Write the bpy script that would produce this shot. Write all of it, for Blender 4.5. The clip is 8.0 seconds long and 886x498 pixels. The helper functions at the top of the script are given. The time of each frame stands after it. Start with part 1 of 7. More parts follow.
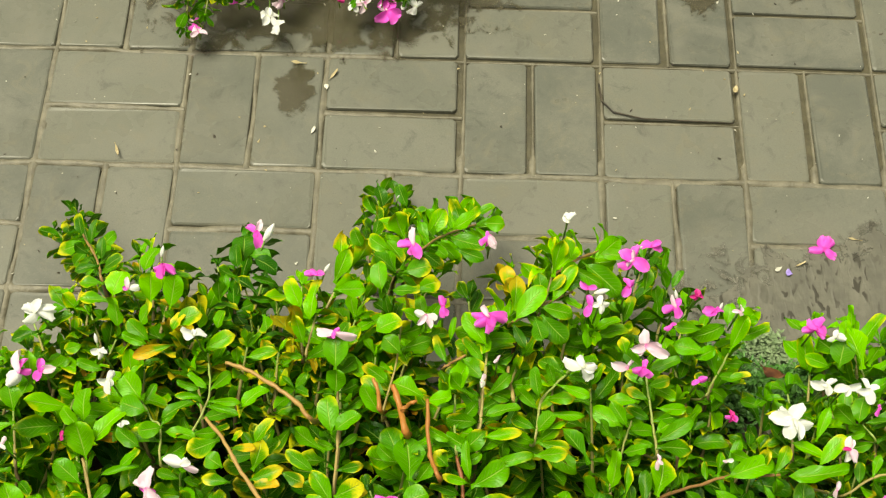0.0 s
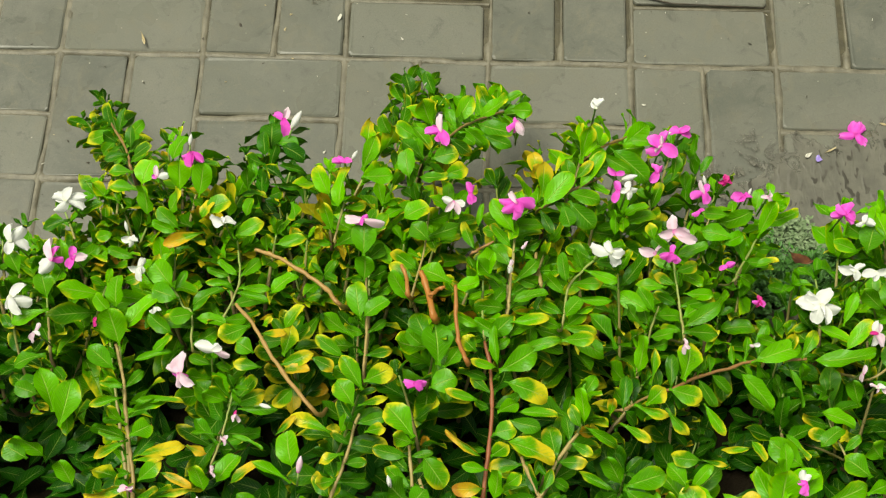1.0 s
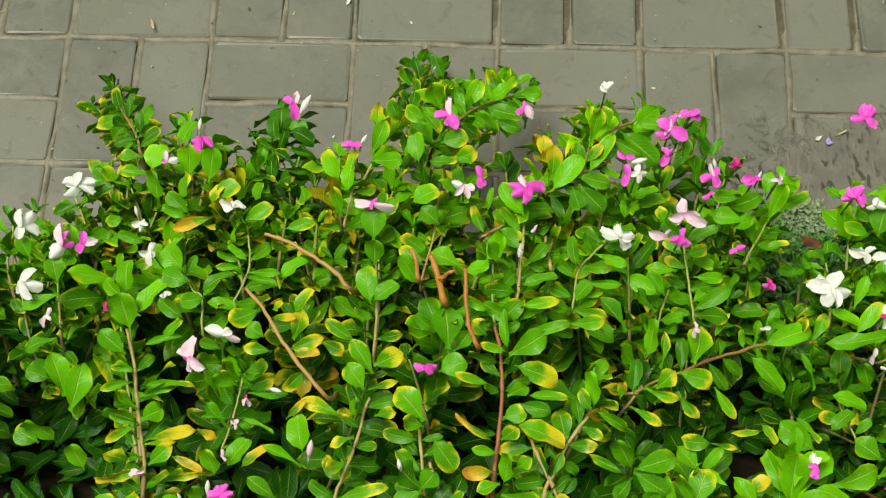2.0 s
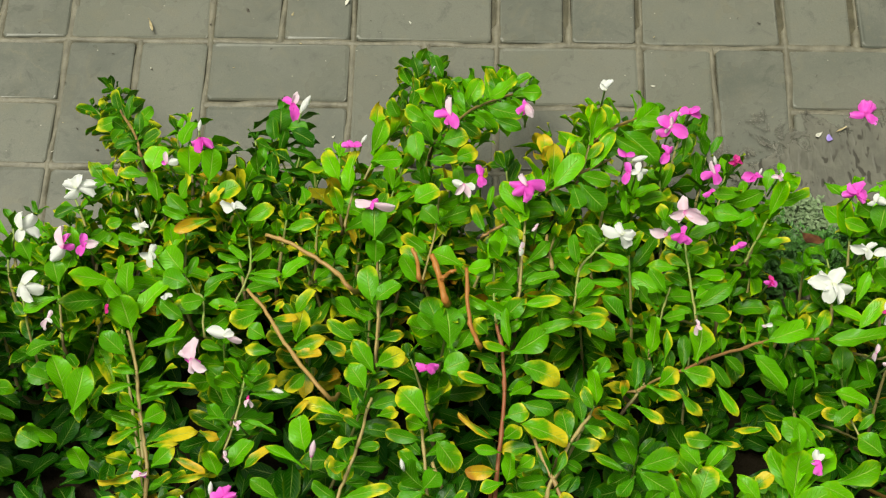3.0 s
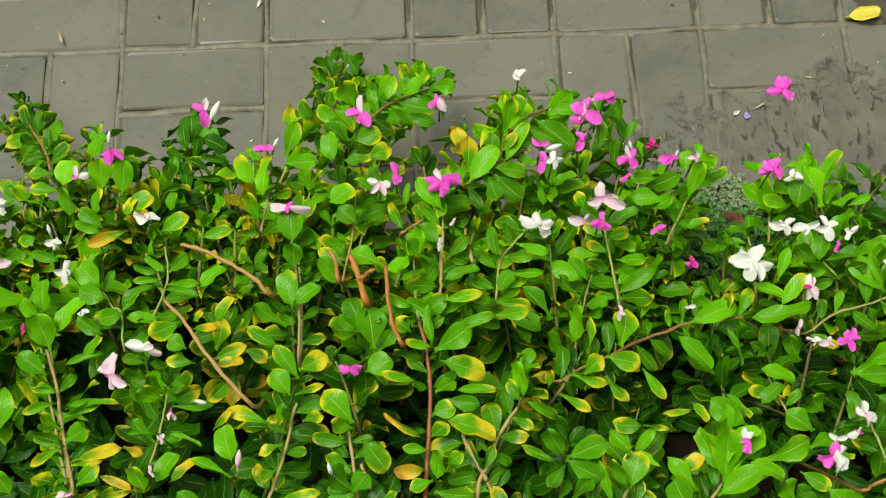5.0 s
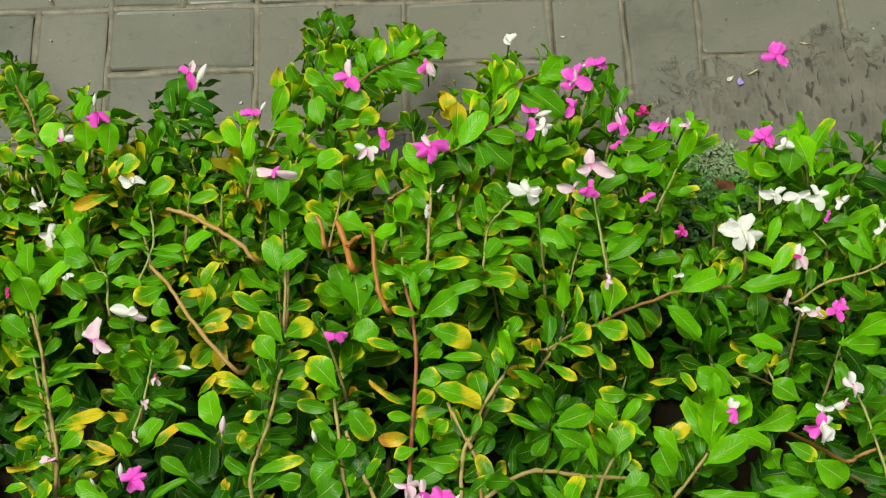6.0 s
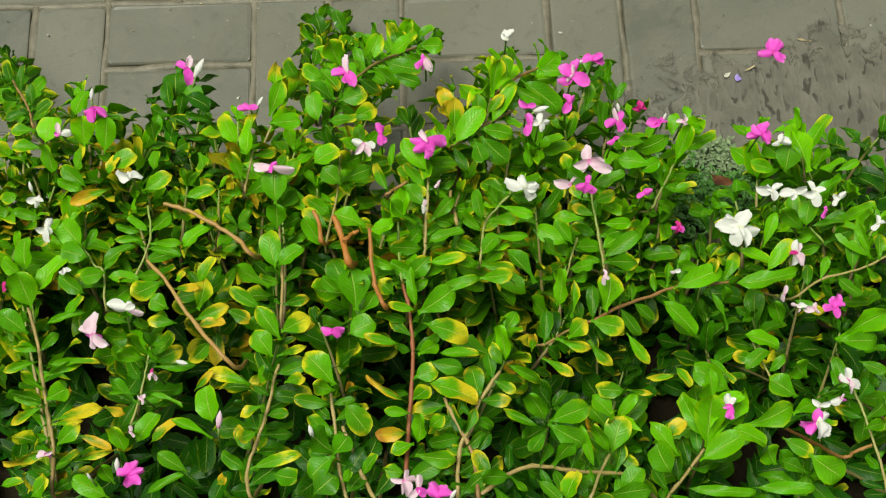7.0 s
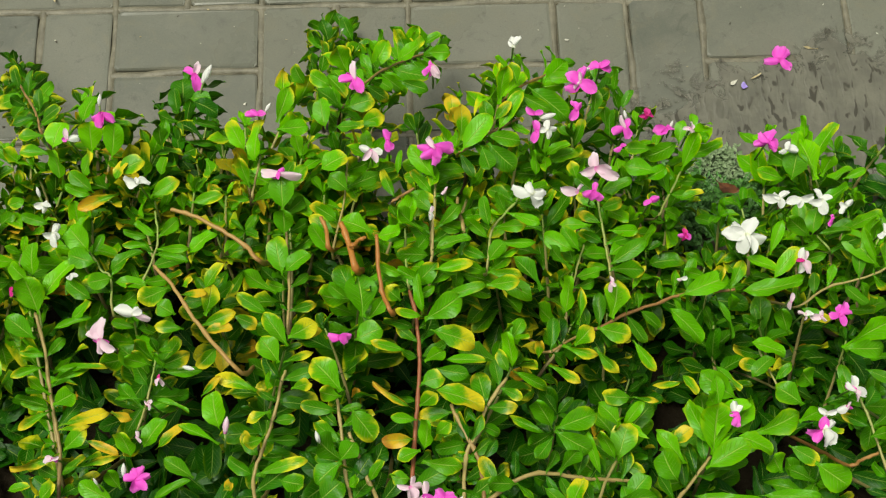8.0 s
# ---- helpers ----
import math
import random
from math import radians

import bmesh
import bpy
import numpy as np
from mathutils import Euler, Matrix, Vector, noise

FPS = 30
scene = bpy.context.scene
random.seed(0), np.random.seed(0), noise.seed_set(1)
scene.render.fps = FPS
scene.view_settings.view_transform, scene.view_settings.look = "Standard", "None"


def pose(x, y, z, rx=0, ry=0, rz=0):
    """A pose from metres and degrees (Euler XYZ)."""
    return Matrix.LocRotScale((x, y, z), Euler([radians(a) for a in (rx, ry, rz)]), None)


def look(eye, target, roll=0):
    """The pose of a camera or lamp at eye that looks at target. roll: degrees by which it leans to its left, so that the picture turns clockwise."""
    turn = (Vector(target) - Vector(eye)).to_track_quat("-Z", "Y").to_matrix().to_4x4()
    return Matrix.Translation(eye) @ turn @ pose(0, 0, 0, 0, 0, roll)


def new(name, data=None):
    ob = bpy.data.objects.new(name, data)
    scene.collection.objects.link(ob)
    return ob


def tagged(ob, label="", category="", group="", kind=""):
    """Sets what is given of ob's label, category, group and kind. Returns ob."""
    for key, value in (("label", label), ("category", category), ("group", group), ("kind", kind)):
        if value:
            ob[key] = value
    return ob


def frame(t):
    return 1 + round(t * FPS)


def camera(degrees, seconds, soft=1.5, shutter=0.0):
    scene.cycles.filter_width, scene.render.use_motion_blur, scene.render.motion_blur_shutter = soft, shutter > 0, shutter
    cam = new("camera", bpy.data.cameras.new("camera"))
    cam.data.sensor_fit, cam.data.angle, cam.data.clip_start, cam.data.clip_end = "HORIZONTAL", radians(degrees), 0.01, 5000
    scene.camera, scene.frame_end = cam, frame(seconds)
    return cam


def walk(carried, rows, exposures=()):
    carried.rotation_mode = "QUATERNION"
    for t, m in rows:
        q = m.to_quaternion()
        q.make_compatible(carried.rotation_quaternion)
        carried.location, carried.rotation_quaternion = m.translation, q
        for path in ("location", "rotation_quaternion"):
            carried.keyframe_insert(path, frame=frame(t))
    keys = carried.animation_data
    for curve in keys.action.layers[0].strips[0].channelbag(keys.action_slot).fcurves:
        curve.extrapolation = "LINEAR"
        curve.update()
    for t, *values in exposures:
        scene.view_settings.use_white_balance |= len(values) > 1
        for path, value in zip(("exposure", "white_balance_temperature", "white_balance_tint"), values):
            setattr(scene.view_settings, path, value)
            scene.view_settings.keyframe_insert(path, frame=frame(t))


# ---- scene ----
cam = camera(34.7, 8.0, soft=1.2)
PATH = [
    (0, (0.184, -1.099, 1.724), (0.183, -0.115, -0.017), 1.7),
    (0.3, (0.189, -1.1, 1.726), (0.172, -0.175, -0.047), 0.7),
    (0.5, (0.182, -1.105, 1.723), (0.163, -0.211, -0.066), 0.5),
    (1, (0.186, -1.106, 1.723), (0.148, -0.257, -0.088), -0.8),
    (1.5, (0.186, -1.107, 1.723), (0.139, -0.277, -0.097), -1.5),
    (3, (0.184, -1.107, 1.721), (0.134, -0.278, -0.098), -2.2),
    (3.5, (0.19, -1.108, 1.723), (0.159, -0.277, -0.096), -2.1),
    (4, (0.193, -1.11, 1.721), (0.205, -0.276, -0.097), -1.1),
    (4.2, (0.196, -1.109, 1.720), (0.221, -0.276, -0.098), -0.8),
    (5.3, (0.221, -1.095, 1.710), (0.241, -0.294, -0.121), -0.8),
    (5.5, (0.223, -1.092, 1.709), (0.246, -0.311, -0.132), -0.3),
    (6, (0.227, -1.087, 1.708), (0.25, -0.322, -0.139), -0.2),
    (6.5, (0.227, -1.088, 1.708), (0.255, -0.328, -0.142), 0.2),
    (7, (0.227, -1.088, 1.708), (0.254, -0.328, -0.141), 0.2),
    (7.5, (0.226, -1.089, 1.707), (0.25, -0.326, -0.141), -0.0),
    (8, (0.223, -1.088, 1.709), (0.246, -0.319, -0.138), 0.1),
]
walk(cam, [(t, look(eye, target, roll)) for t, eye, target, roll in PATH], [(0.0, 1.52, 7850, 0), (0.6, 1.46, 7400, 0), (1.0, 1.26, 7200, 1), (1.5, 1.21, 7050, 1), (8.0, 1.08, 6950, 1)])

# ---- light: an overcast, rainy sky ----
SUN_ELEVATION, SUN_TURN = 74.0, 275.0
world = bpy.data.worlds.new("overcast_sky")
scene.world = world
world.use_nodes = True
wn, wl = world.node_tree.nodes, world.node_tree.links
sky = wn.new("ShaderNodeTexSky")
sky.sky_type, sky.sun_disc = "NISHITA", False
sky.sun_elevation, sky.sun_rotation = radians(SUN_ELEVATION), radians(SUN_TURN)
sky.air_density, sky.dust_density, sky.ozone_density = 1.0, 5.0, 1.0
grey = wn.new("ShaderNodeHueSaturation")
grey.inputs["Saturation"].default_value = 0.12
wl.new(sky.outputs["Color"], grey.inputs["Color"])
wl.new(grey.outputs["Color"], wn["Background"].inputs["Color"])
wn["Background"].inputs["Strength"].default_value = 0.04
sun = new("sun", bpy.data.lights.new("sun", "SUN"))
sun.data.energy, sun.data.angle, sun.data.color = 1.5, radians(28), (1.0, 0.97, 0.90)
az = radians(SUN_TURN)
sun.matrix_world = look((0, 0, 5), Vector((0, 0, 5)) - Vector((math.sin(az) * math.cos(radians(SUN_ELEVATION)), math.cos(az) * math.cos(radians(SUN_ELEVATION)), math.sin(radians(SUN_ELEVATION)))))


# ---- materials ----
class Nodes:
    """A short way to write a node material."""

    def __init__(self, name):
        self.mat = bpy.data.materials.new(name)
        self.mat.use_nodes = True
        self.tree = self.mat.node_tree
        self.shader = self.tree.nodes["Principled BSDF"]

    def node(self, kind):
        return self.tree.nodes.new("ShaderNode" + kind)

    def put(self, value, socket):
        if isinstance(value, bpy.types.NodeSocket):
            self.tree.links.new(value, socket)
        elif isinstance(value, tuple) and len(value) == 3 and socket.type == "RGBA":
            socket.default_value = (*value, 1)
        else:
            socket.default_value = value

    def math(self, op, a, b=0.0, clamp=False):
        n = self.node("Math")
        n.operation, n.use_clamp = op, clamp
        self.put(a, n.inputs[0]), self.put(b, n.inputs[1])
        return n.outputs[0]

    def mix(self, f, a, b, blend="MIX"):
        n = self.node("MixRGB")
        n.blend_type = blend
        self.put(f, n.inputs[0]), self.put(a, n.inputs[1]), self.put(b, n.inputs[2])
        return n.outputs[0]

    def step(self, v, lo, hi, a=0.0, b=1.0):
        n = self.node("MapRange")
        n.interpolation_type = "SMOOTHSTEP"
        for k, x in zip(("Value", "From Min", "From Max", "To Min", "To Max"), (v, lo, hi, a, b)):
            self.put(x, n.inputs[k])
        return n.outputs[0]

    def noise(self, at, scale, detail=3.0, rough=0.55, warp=0.0):
        n = self.node("TexNoise")
        self.put(at, n.inputs["Vector"])
        n.inputs["Scale"].default_value, n.inputs["Detail"].default_value = scale, detail
        n.inputs["Roughness"].default_value, n.inputs["Distortion"].default_value = rough, warp
        return n.outputs["Fac"]

    def voronoi(self, at, scale):
        n = self.node("TexVoronoi")
        self.put(at, n.inputs["Vector"])
        n.inputs["Scale"].default_value = scale
        return n.outputs["Distance"]

    def place(self):
        return self.node("NewGeometry").outputs["Position"]

    def rand(self):
        return self.node("ObjectInfo").outputs["Random"]

    def bump(self, height, distance, strength=1.0):
        n = self.node("Bump")
        self.put(height, n.inputs["Height"])
        n.inputs["Distance"].default_value, n.inputs["Strength"].default_value = distance, strength
        self.put(n.outputs["Normal"], self.shader.inputs["Normal"])
        return n.outputs["Normal"]

    def set(self, **values):
        for key, value in values.items():
            self.put(value, self.shader.inputs[key.replace("_", " ")])


def paver_material():
    m = Nodes("wet_concrete_paver")
    p = m.place()
    r = m.rand()
    base = m.mix(r, (0.100, 0.106, 0.087), (0.154, 0.157, 0.124))
    cloud = m.noise(p, 9.0, 6, 0.7, 0.4)
    base = m.mix(m.step(cloud, 0.38, 0.66, 0.0, 0.8), base, (0.158, 0.157, 0.126))
    smear = m.noise(p, 24.0, 6, 0.75, 1.0)
    base = m.mix(m.step(smear, 0.5, 0.72, 0.0, 0.55), base, (0.172, 0.160, 0.114))
    base = m.mix(m.step(smear, 0.46, 0.30, 0.0, 0.6), base, (0.071, 0.074, 0.060))
    grain = m.noise(p, 520.0, 3, 0.7)
    base = m.mix(m.step(grain, 0.42, 0.75, 0.0, 0.28), base, (0.063, 0.064, 0.053))
    base = m.mix(m.step(m.noise(p, 300.0, 2), 0.62, 0.72, 0.0, 0.15), base, (0.27, 0.26, 0.21))
    speck = m.step(m.voronoi(p, 62.0), 0.085, 0.045)
    speck = m.math("MULTIPLY", speck, m.step(m.noise(p, 31.0), 0.56, 0.62))
    base = m.mix(m.math("MULTIPLY", speck, 0.8), base, (0.50, 0.47, 0.38))
    pits = m.step(m.voronoi(p, 120.0), 0.12, 0.04)
    pits = m.math("MULTIPLY", pits, m.step(m.noise(p, 17.0), 0.50, 0.6))
    base = m.mix(m.math("MULTIPLY", pits, 0.7), base, (0.06, 0.06, 0.05))
    wet = m.step(m.noise(p, 6.0, 4, 0.65), 0.4, 0.62)
    m.set(Base_Color=base, Roughness=m.math("ADD", m.math("MULTIPLY", wet, -0.2), 0.44), Specular_IOR_Level=0.32)
    h = m.math("ADD", m.math("MULTIPLY", grain, 0.35), m.math("MULTIPLY", smear, 1.2))
    h = m.math("SUBTRACT", h, m.math("MULTIPLY", pits, 0.6))
    m.bump(h, 0.0010, 0.25)
    return m.mat


def silt_material(name, low, high):
    m = Nodes(name)
    p = m.place()
    c = m.mix(m.step(m.noise(p, 40.0, 4, 0.65), 0.35, 0.7), low, high)
    c = m.mix(m.math("MULTIPLY", m.noise(p, 500.0, 2), 0.4), c, low)
    m.set(Base_Color=c, Roughness=0.5)
    m.bump(m.noise(p, 260.0, 3), 0.002, 0.6)
    return m.mat


def soil_material():
    m = Nodes("damp_soil")
    p = m.place()
    c = m.mix(m.noise(p, 18.0, 5, 0.7), (0.010, 0.008, 0.004), (0.030, 0.022, 0.012))
    m.set(Base_Color=c, Roughness=0.8, Specular_IOR_Level=0.12)
    m.bump(m.noise(p, 60.0, 5, 0.7), 0.012, 0.9)
    return m.mat


def film_material(name, low, high, rough, ripple, cover):
    """A thin film of water or wet silt: it covers by noise, and thins out to a ragged rim (uv y runs from middle to rim)."""
    m = Nodes(name)
    p = m.place()
    uv = m.node("SeparateXYZ")
    m.put(m.node("UVMap").outputs["UV"], uv.inputs[0])
    c = m.mix(m.step(m.noise(p, 26.0, 5, 0.65), 0.3, 0.7), low, high)
    c = m.mix(m.step(m.noise(p, 380.0, 3), 0.5, 0.75, 0.0, 0.4), c, low)
    squeeze = m.node("Mapping")
    m.put(p, squeeze.inputs["Vector"])
    squeeze.inputs["Scale"].default_value = (1.0, 0.42, 1.0)
    squeeze.inputs["Rotation"].default_value = (0, 0, radians(-24))
    ridge = m.noise(squeeze.outputs["Vector"], 105.0, 1, 0.5, 0.6)
    marks = m.math("MULTIPLY", m.step(ridge, 0.59, 0.67), m.step(m.noise(p, 14.0), 0.30, 0.55))
    # dark marks paint the reflections of dark surroundings in the ripples
    c = m.mix(m.math("MULTIPLY", marks, ripple), c, (0.045, 0.041, 0.029))
    m.set(Base_Color=c, Roughness=rough)
    m.bump(ridge, 0.0016 * ripple + 0.0006, 0.6)
    thick = m.math("ADD", m.math("MULTIPLY", m.math("SUBTRACT", m.noise(p, 30.0, 5, 0.65, 0.5), 0.5), 1.6), m.math("SUBTRACT", 1.0, uv.outputs["Y"]))
    clear = m.node("BsdfTransparent")
    both = m.node("MixShader")
    m.put(m.step(thick, 0.22, 0.42, 0.0, cover), both.inputs[0])
    m.put(clear.outputs[0], both.inputs[1]), m.put(m.shader.outputs[0], both.inputs[2])
    m.put(both.outputs[0], m.tree.nodes["Material Output"].inputs["Surface"])
    return m.mat


def leaf_material(name, deep, light, pale_mid):
    """Leaf blade: green by piece, pale midrib, side veins, and a yellow rim where the piece's colour says so."""
    m = Nodes(name)
    info = m.node("ObjectInfo")
    tint = m.node("SeparateColor")
    m.put(info.outputs["Color"], tint.inputs[0])
    isle = m.node("NewGeometry").outputs["Random Per Island"]
    uv = m.node("SeparateXYZ")
    m.put(m.node("UVMap").outputs["UV"], uv.inputs[0])
    across = m.math("ABSOLUTE", m.math("SUBTRACT", m.math("MULTIPLY", uv.outputs["X"], 2.0), 1.0))
    along = uv.outputs["Y"]
    p = m.place()
    blotch = m.noise(p, 90.0, 3)
    pick = m.math("FRACT", m.math("ADD", info.outputs["Random"], isle))
    # tint blue picks the green and also carries light and shade as colour
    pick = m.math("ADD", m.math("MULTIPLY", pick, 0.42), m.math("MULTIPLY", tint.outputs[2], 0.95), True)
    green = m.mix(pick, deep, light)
    # noise towards deep green paints soft shading across the blade
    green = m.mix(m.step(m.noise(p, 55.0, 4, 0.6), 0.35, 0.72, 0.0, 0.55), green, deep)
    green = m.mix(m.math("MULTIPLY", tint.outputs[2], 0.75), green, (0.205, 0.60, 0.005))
    rim = m.math("ADD", m.math("MULTIPLY", m.math("POWER", across, 2.2), 0.30), m.step(along, 0.30, 1.0, 0.0, 0.56))
    rim = m.math("ADD", rim, m.math("MULTIPLY", m.math("SUBTRACT", m.noise(p, 34.0, 4, 0.65), 0.5), 1.5))
    rim = m.math("ADD", rim, m.math("MULTIPLY", tint.outputs[0], 0.85))
    aged = m.step(tint.outputs[0], 0.0, 0.10)
    yellow = m.math("MULTIPLY", m.step(rim, 0.60, 1.02), aged)
    gold = m.mix(tint.outputs[1], (0.60, 0.58, 0.02), (0.62, 0.30, 0.02))
    veins = m.math("SUBTRACT", m.math("MULTIPLY", along, 9.0), m.math("MULTIPLY", across, 2.6))
    veins = m.math("ABSOLUTE", m.math("SUBTRACT", m.math("FRACT", veins), 0.5))
    veins = m.math("MULTIPLY", m.step(veins, 0.09, 0.0), m.step(across, 0.95, 0.3))
    yellow = m.math("SUBTRACT", yellow, m.math("MULTIPLY", veins, 0.4), True)
    margin = m.math("MAXIMUM", m.math("MULTIPLY", m.step(across, 0.66, 0.98), m.step(along, 0.15, 0.6)), m.step(along, 0.86, 1.0))
    margin = m.math("SUBTRACT", margin, m.math("MULTIPLY", veins, 0.35), True)
    edged = m.step(m.math("FRACT", m.math("MULTIPLY", m.math("ADD", info.outputs["Random"], isle), 7.3)), 0.30, 1.0, 0.0, 1.0)
    margin = m.math("MULTIPLY", margin, m.math("MULTIPLY", edged, m.math("ADD", m.math("MULTIPLY", aged, 0.75), 0.25)))
    green = m.mix(m.math("MULTIPLY", margin, m.step(m.noise(p, 60.0), 0.38, 0.62, 0.05, 0.8)), green, (0.40, 0.55, 0.008))
    c = m.mix(yellow, green, gold)
    burnt = m.math("MULTIPLY", m.step(rim, 1.2, 1.6), tint.outputs[1])
    c = m.mix(burnt, c, (0.30, 0.09, 0.02))
    mid = m.math("MULTIPLY", m.step(across, 0.075, 0.02), m.step(along, 0.98, 0.7))
    c = m.mix(m.math("MULTIPLY", mid, 0.55), c, pale_mid)
    c = m.mix(m.math("MULTIPLY", veins, 0.30), c, pale_mid)
    m.set(Base_Color=c, Roughness=m.math("ADD", m.math("MULTIPLY", blotch, 0.2), 0.24), Specular_IOR_Level=0.18)
    h = m.math("SUBTRACT", m.math("MULTIPLY", m.noise(p, 260.0, 2), 0.25), m.math("ADD", m.math("MULTIPLY", veins, 0.6), mid))
    drops = m.math("MULTIPLY", m.step(m.voronoi(p, 330.0), 0.20, 0.08), m.step(m.noise(p, 45.0), 0.56, 0.62))
    h = m.math("ADD", h, m.math("MULTIPLY", drops, 1.3))
    normal = m.bump(h, 0.0018, 0.6)
    thin = m.node("BsdfTranslucent")
    m.put(m.mix(0.5, c, (0.20, 0.45, 0.03), "MIX"), thin.inputs["Color"])
    m.put(normal, thin.inputs["Normal"])
    both = m.node("MixShader")
    both.inputs[0].default_value = 0.12
    m.put(m.shader.outputs[0], both.inputs[1]), m.put(thin.outputs[0], both.inputs[2])
    m.put(both.outputs[0], m.tree.nodes["Material Output"].inputs["Surface"])
    return m.mat


def stem_material():
    """Green at the tip, through tan-pink to brown bark near the root, by the length along the stem."""
    m = Nodes("periwinkle_stem")
    uv = m.node("SeparateXYZ")
    m.put(m.node("UVMap").outputs["UV"], uv.inputs[0])
    tint = m.node("SeparateColor")
    m.put(m.node("ObjectInfo").outputs["Color"], tint.inputs[0])
    p = m.place()
    v = m.math("ADD", uv.outputs["Y"], m.math("MULTIPLY", m.math("SUBTRACT", m.noise(p, 60.0), 0.5), 0.25))
    c = m.mix(m.step(v, 0.34, 0.60), (0.12, 0.085, 0.04), (0.42, 0.36, 0.13))
    c = m.mix(m.step(v, 0.70, 0.98), c, (0.28, 0.42, 0.08))
    c = m.mix(tint.outputs[0], c, (0.34, 0.085, 0.030))
    c = m.mix(tint.outputs[1], c, (0.50, 0.185, 0.025))
    c = m.mix(m.math("MULTIPLY", m.noise(p, 320.0, 3), 0.4), c, (0.10, 0.06, 0.03))
    m.set(Base_Color=c, Roughness=0.5)
    m.bump(m.noise(p, 300.0, 3), 0.001, 0.5)
    return m.mat


def petal_material(name, inner, outer, edge):
    m = Nodes(name)
    uv = m.node("SeparateXYZ")
    m.put(m.node("UVMap").outputs["UV"], uv.inputs[0])
    p = m.place()
    c = m.mix(m.step(uv.outputs["Y"], 0.02, 0.22), inner, outer)
    c = m.mix(m.step(uv.outputs["Y"], 0.55, 1.0, 0.0, 0.6), c, edge)
    c = m.mix(m.math("MULTIPLY", m.noise(p, 180.0, 3), 0.22), c, edge)
    ribs = m.node("TexWave")
    ribs.wave_type, ribs.bands_direction = "BANDS", "X"
    m.put(m.node("UVMap").outputs["UV"], ribs.inputs["Vector"])
    ribs.inputs["Scale"].default_value, ribs.inputs["Distortion"].default_value = 3.0, 1.5
    m.set(Base_Color=c, Roughness=0.5, Specular_IOR_Level=0.3)
    normal = m.bump(ribs.outputs["Fac"], 0.0004, 0.2)
    thin = m.node("BsdfTranslucent")
    m.put(c, thin.inputs["Color"]), m.put(normal, thin.inputs["Normal"])
    both = m.node("MixShader")
    both.inputs[0].default_value = 0.28
    m.put(m.shader.outputs[0], both.inputs[1]), m.put(thin.outputs[0], both.inputs[2])
    m.put(both.outputs[0], m.tree.nodes["Material Output"].inputs["Surface"])
    return m.mat


def plain_material(name, a, b, scale, rough):
    m = Nodes(name)
    p = m.place()
    m.set(Base_Color=m.mix(m.step(m.noise(p, scale, 4), 0.35, 0.68), a, b), Roughness=rough)
    m.bump(m.noise(p, scale * 3, 3), 0.001, 0.5)
    return m.mat


PAVER, SILT, SOIL, PUDDLE, WET = paver_material(), silt_material("joint_silt", (0.115, 0.106, 0.074), (0.205, 0.188, 0.134)), soil_material(), film_material("rain_rippled_silt", (0.104, 0.101, 0.080), (0.156, 0.150, 0.117), 0.38, 1.0, 0.9), film_material("water_film", (0.060, 0.052, 0.028), (0.100, 0.090, 0.058), 0.10, 0.0, 0.72)
LEAF = leaf_material("periwinkle_leaf", (0.005, 0.060, 0.001), (0.056, 0.325, 0.002), (0.40, 0.60, 0.10))
STEM = stem_material()
PETALS = {
    "magenta": petal_material("magenta_petal", (0.66, 0.02, 0.40), (0.90, 0.085, 0.68), (0.92, 0.22, 0.76)),
    "pale": petal_material("pale_pink_petal", (0.78, 0.16, 0.52), (0.84, 0.60, 0.73), (0.87, 0.77, 0.82)),
    "white": petal_material("white_petal", (0.74, 0.78, 0.55), (0.82, 0.83, 0.80), (0.86, 0.86, 0.84)),
    "crimson": petal_material("crimson_petal", (0.45, 0.01, 0.12), (0.66, 0.02, 0.26), (0.72, 0.06, 0.33)),
}
GROUT = silt_material("dark_wet_joint", (0.045, 0.039, 0.018), (0.088, 0.078, 0.040))
CALYX = plain_material("green_calyx", (0.16, 0.30, 0.05), (0.30, 0.42, 0.12), 120.0, 0.5)
DEAD = plain_material("dead_brown_leaf", (0.09, 0.03, 0.012), (0.22, 0.085, 0.03), 70.0, 0.5)
STRAW = plain_material("straw_bit", (0.36, 0.29, 0.15), (0.50, 0.42, 0.25), 90.0, 0.6)
TWIG = plain_material("dark_twig", (0.03, 0.025, 0.018), (0.07, 0.055, 0.035), 90.0, 0.6)
WEED = plain_material("grey_green_weed", (0.11, 0.18, 0.07), (0.22, 0.30, 0.15), 120.0, 0.6)
WEED_DARK = plain_material("green_weed", (0.04, 0.14, 0.018), (0.09, 0.26, 0.035), 120.0, 0.5)
VIOLET = plain_material("violet_petal", (0.30, 0.22, 0.62), (0.42, 0.34, 0.74), 120.0, 0.5)
CREAM = plain_material("cream_petal", (0.46, 0.45, 0.37), (0.62, 0.60, 0.52), 120.0, 0.5)
YELLOWED = plain_material("yellowed_leaf", (0.50, 0.46, 0.03), (0.62, 0.50, 0.05), 60.0, 0.45)


# ---- building helpers ----
def mesh_of(name, verts, faces, material, uvs=None, smooth=True):
    me = bpy.data.meshes.new(name)
    me.from_pydata(verts, [], faces)
    if uvs is not None:
        layer = me.uv_layers.new(name="UVMap")
        for loop in me.loops:
            layer.data[loop.index].uv = uvs[loop.vertex_index]
    if smooth:
        me.polygons.foreach_set("use_smooth", [True] * len(me.polygons))
    me.materials.append(material)
    return me


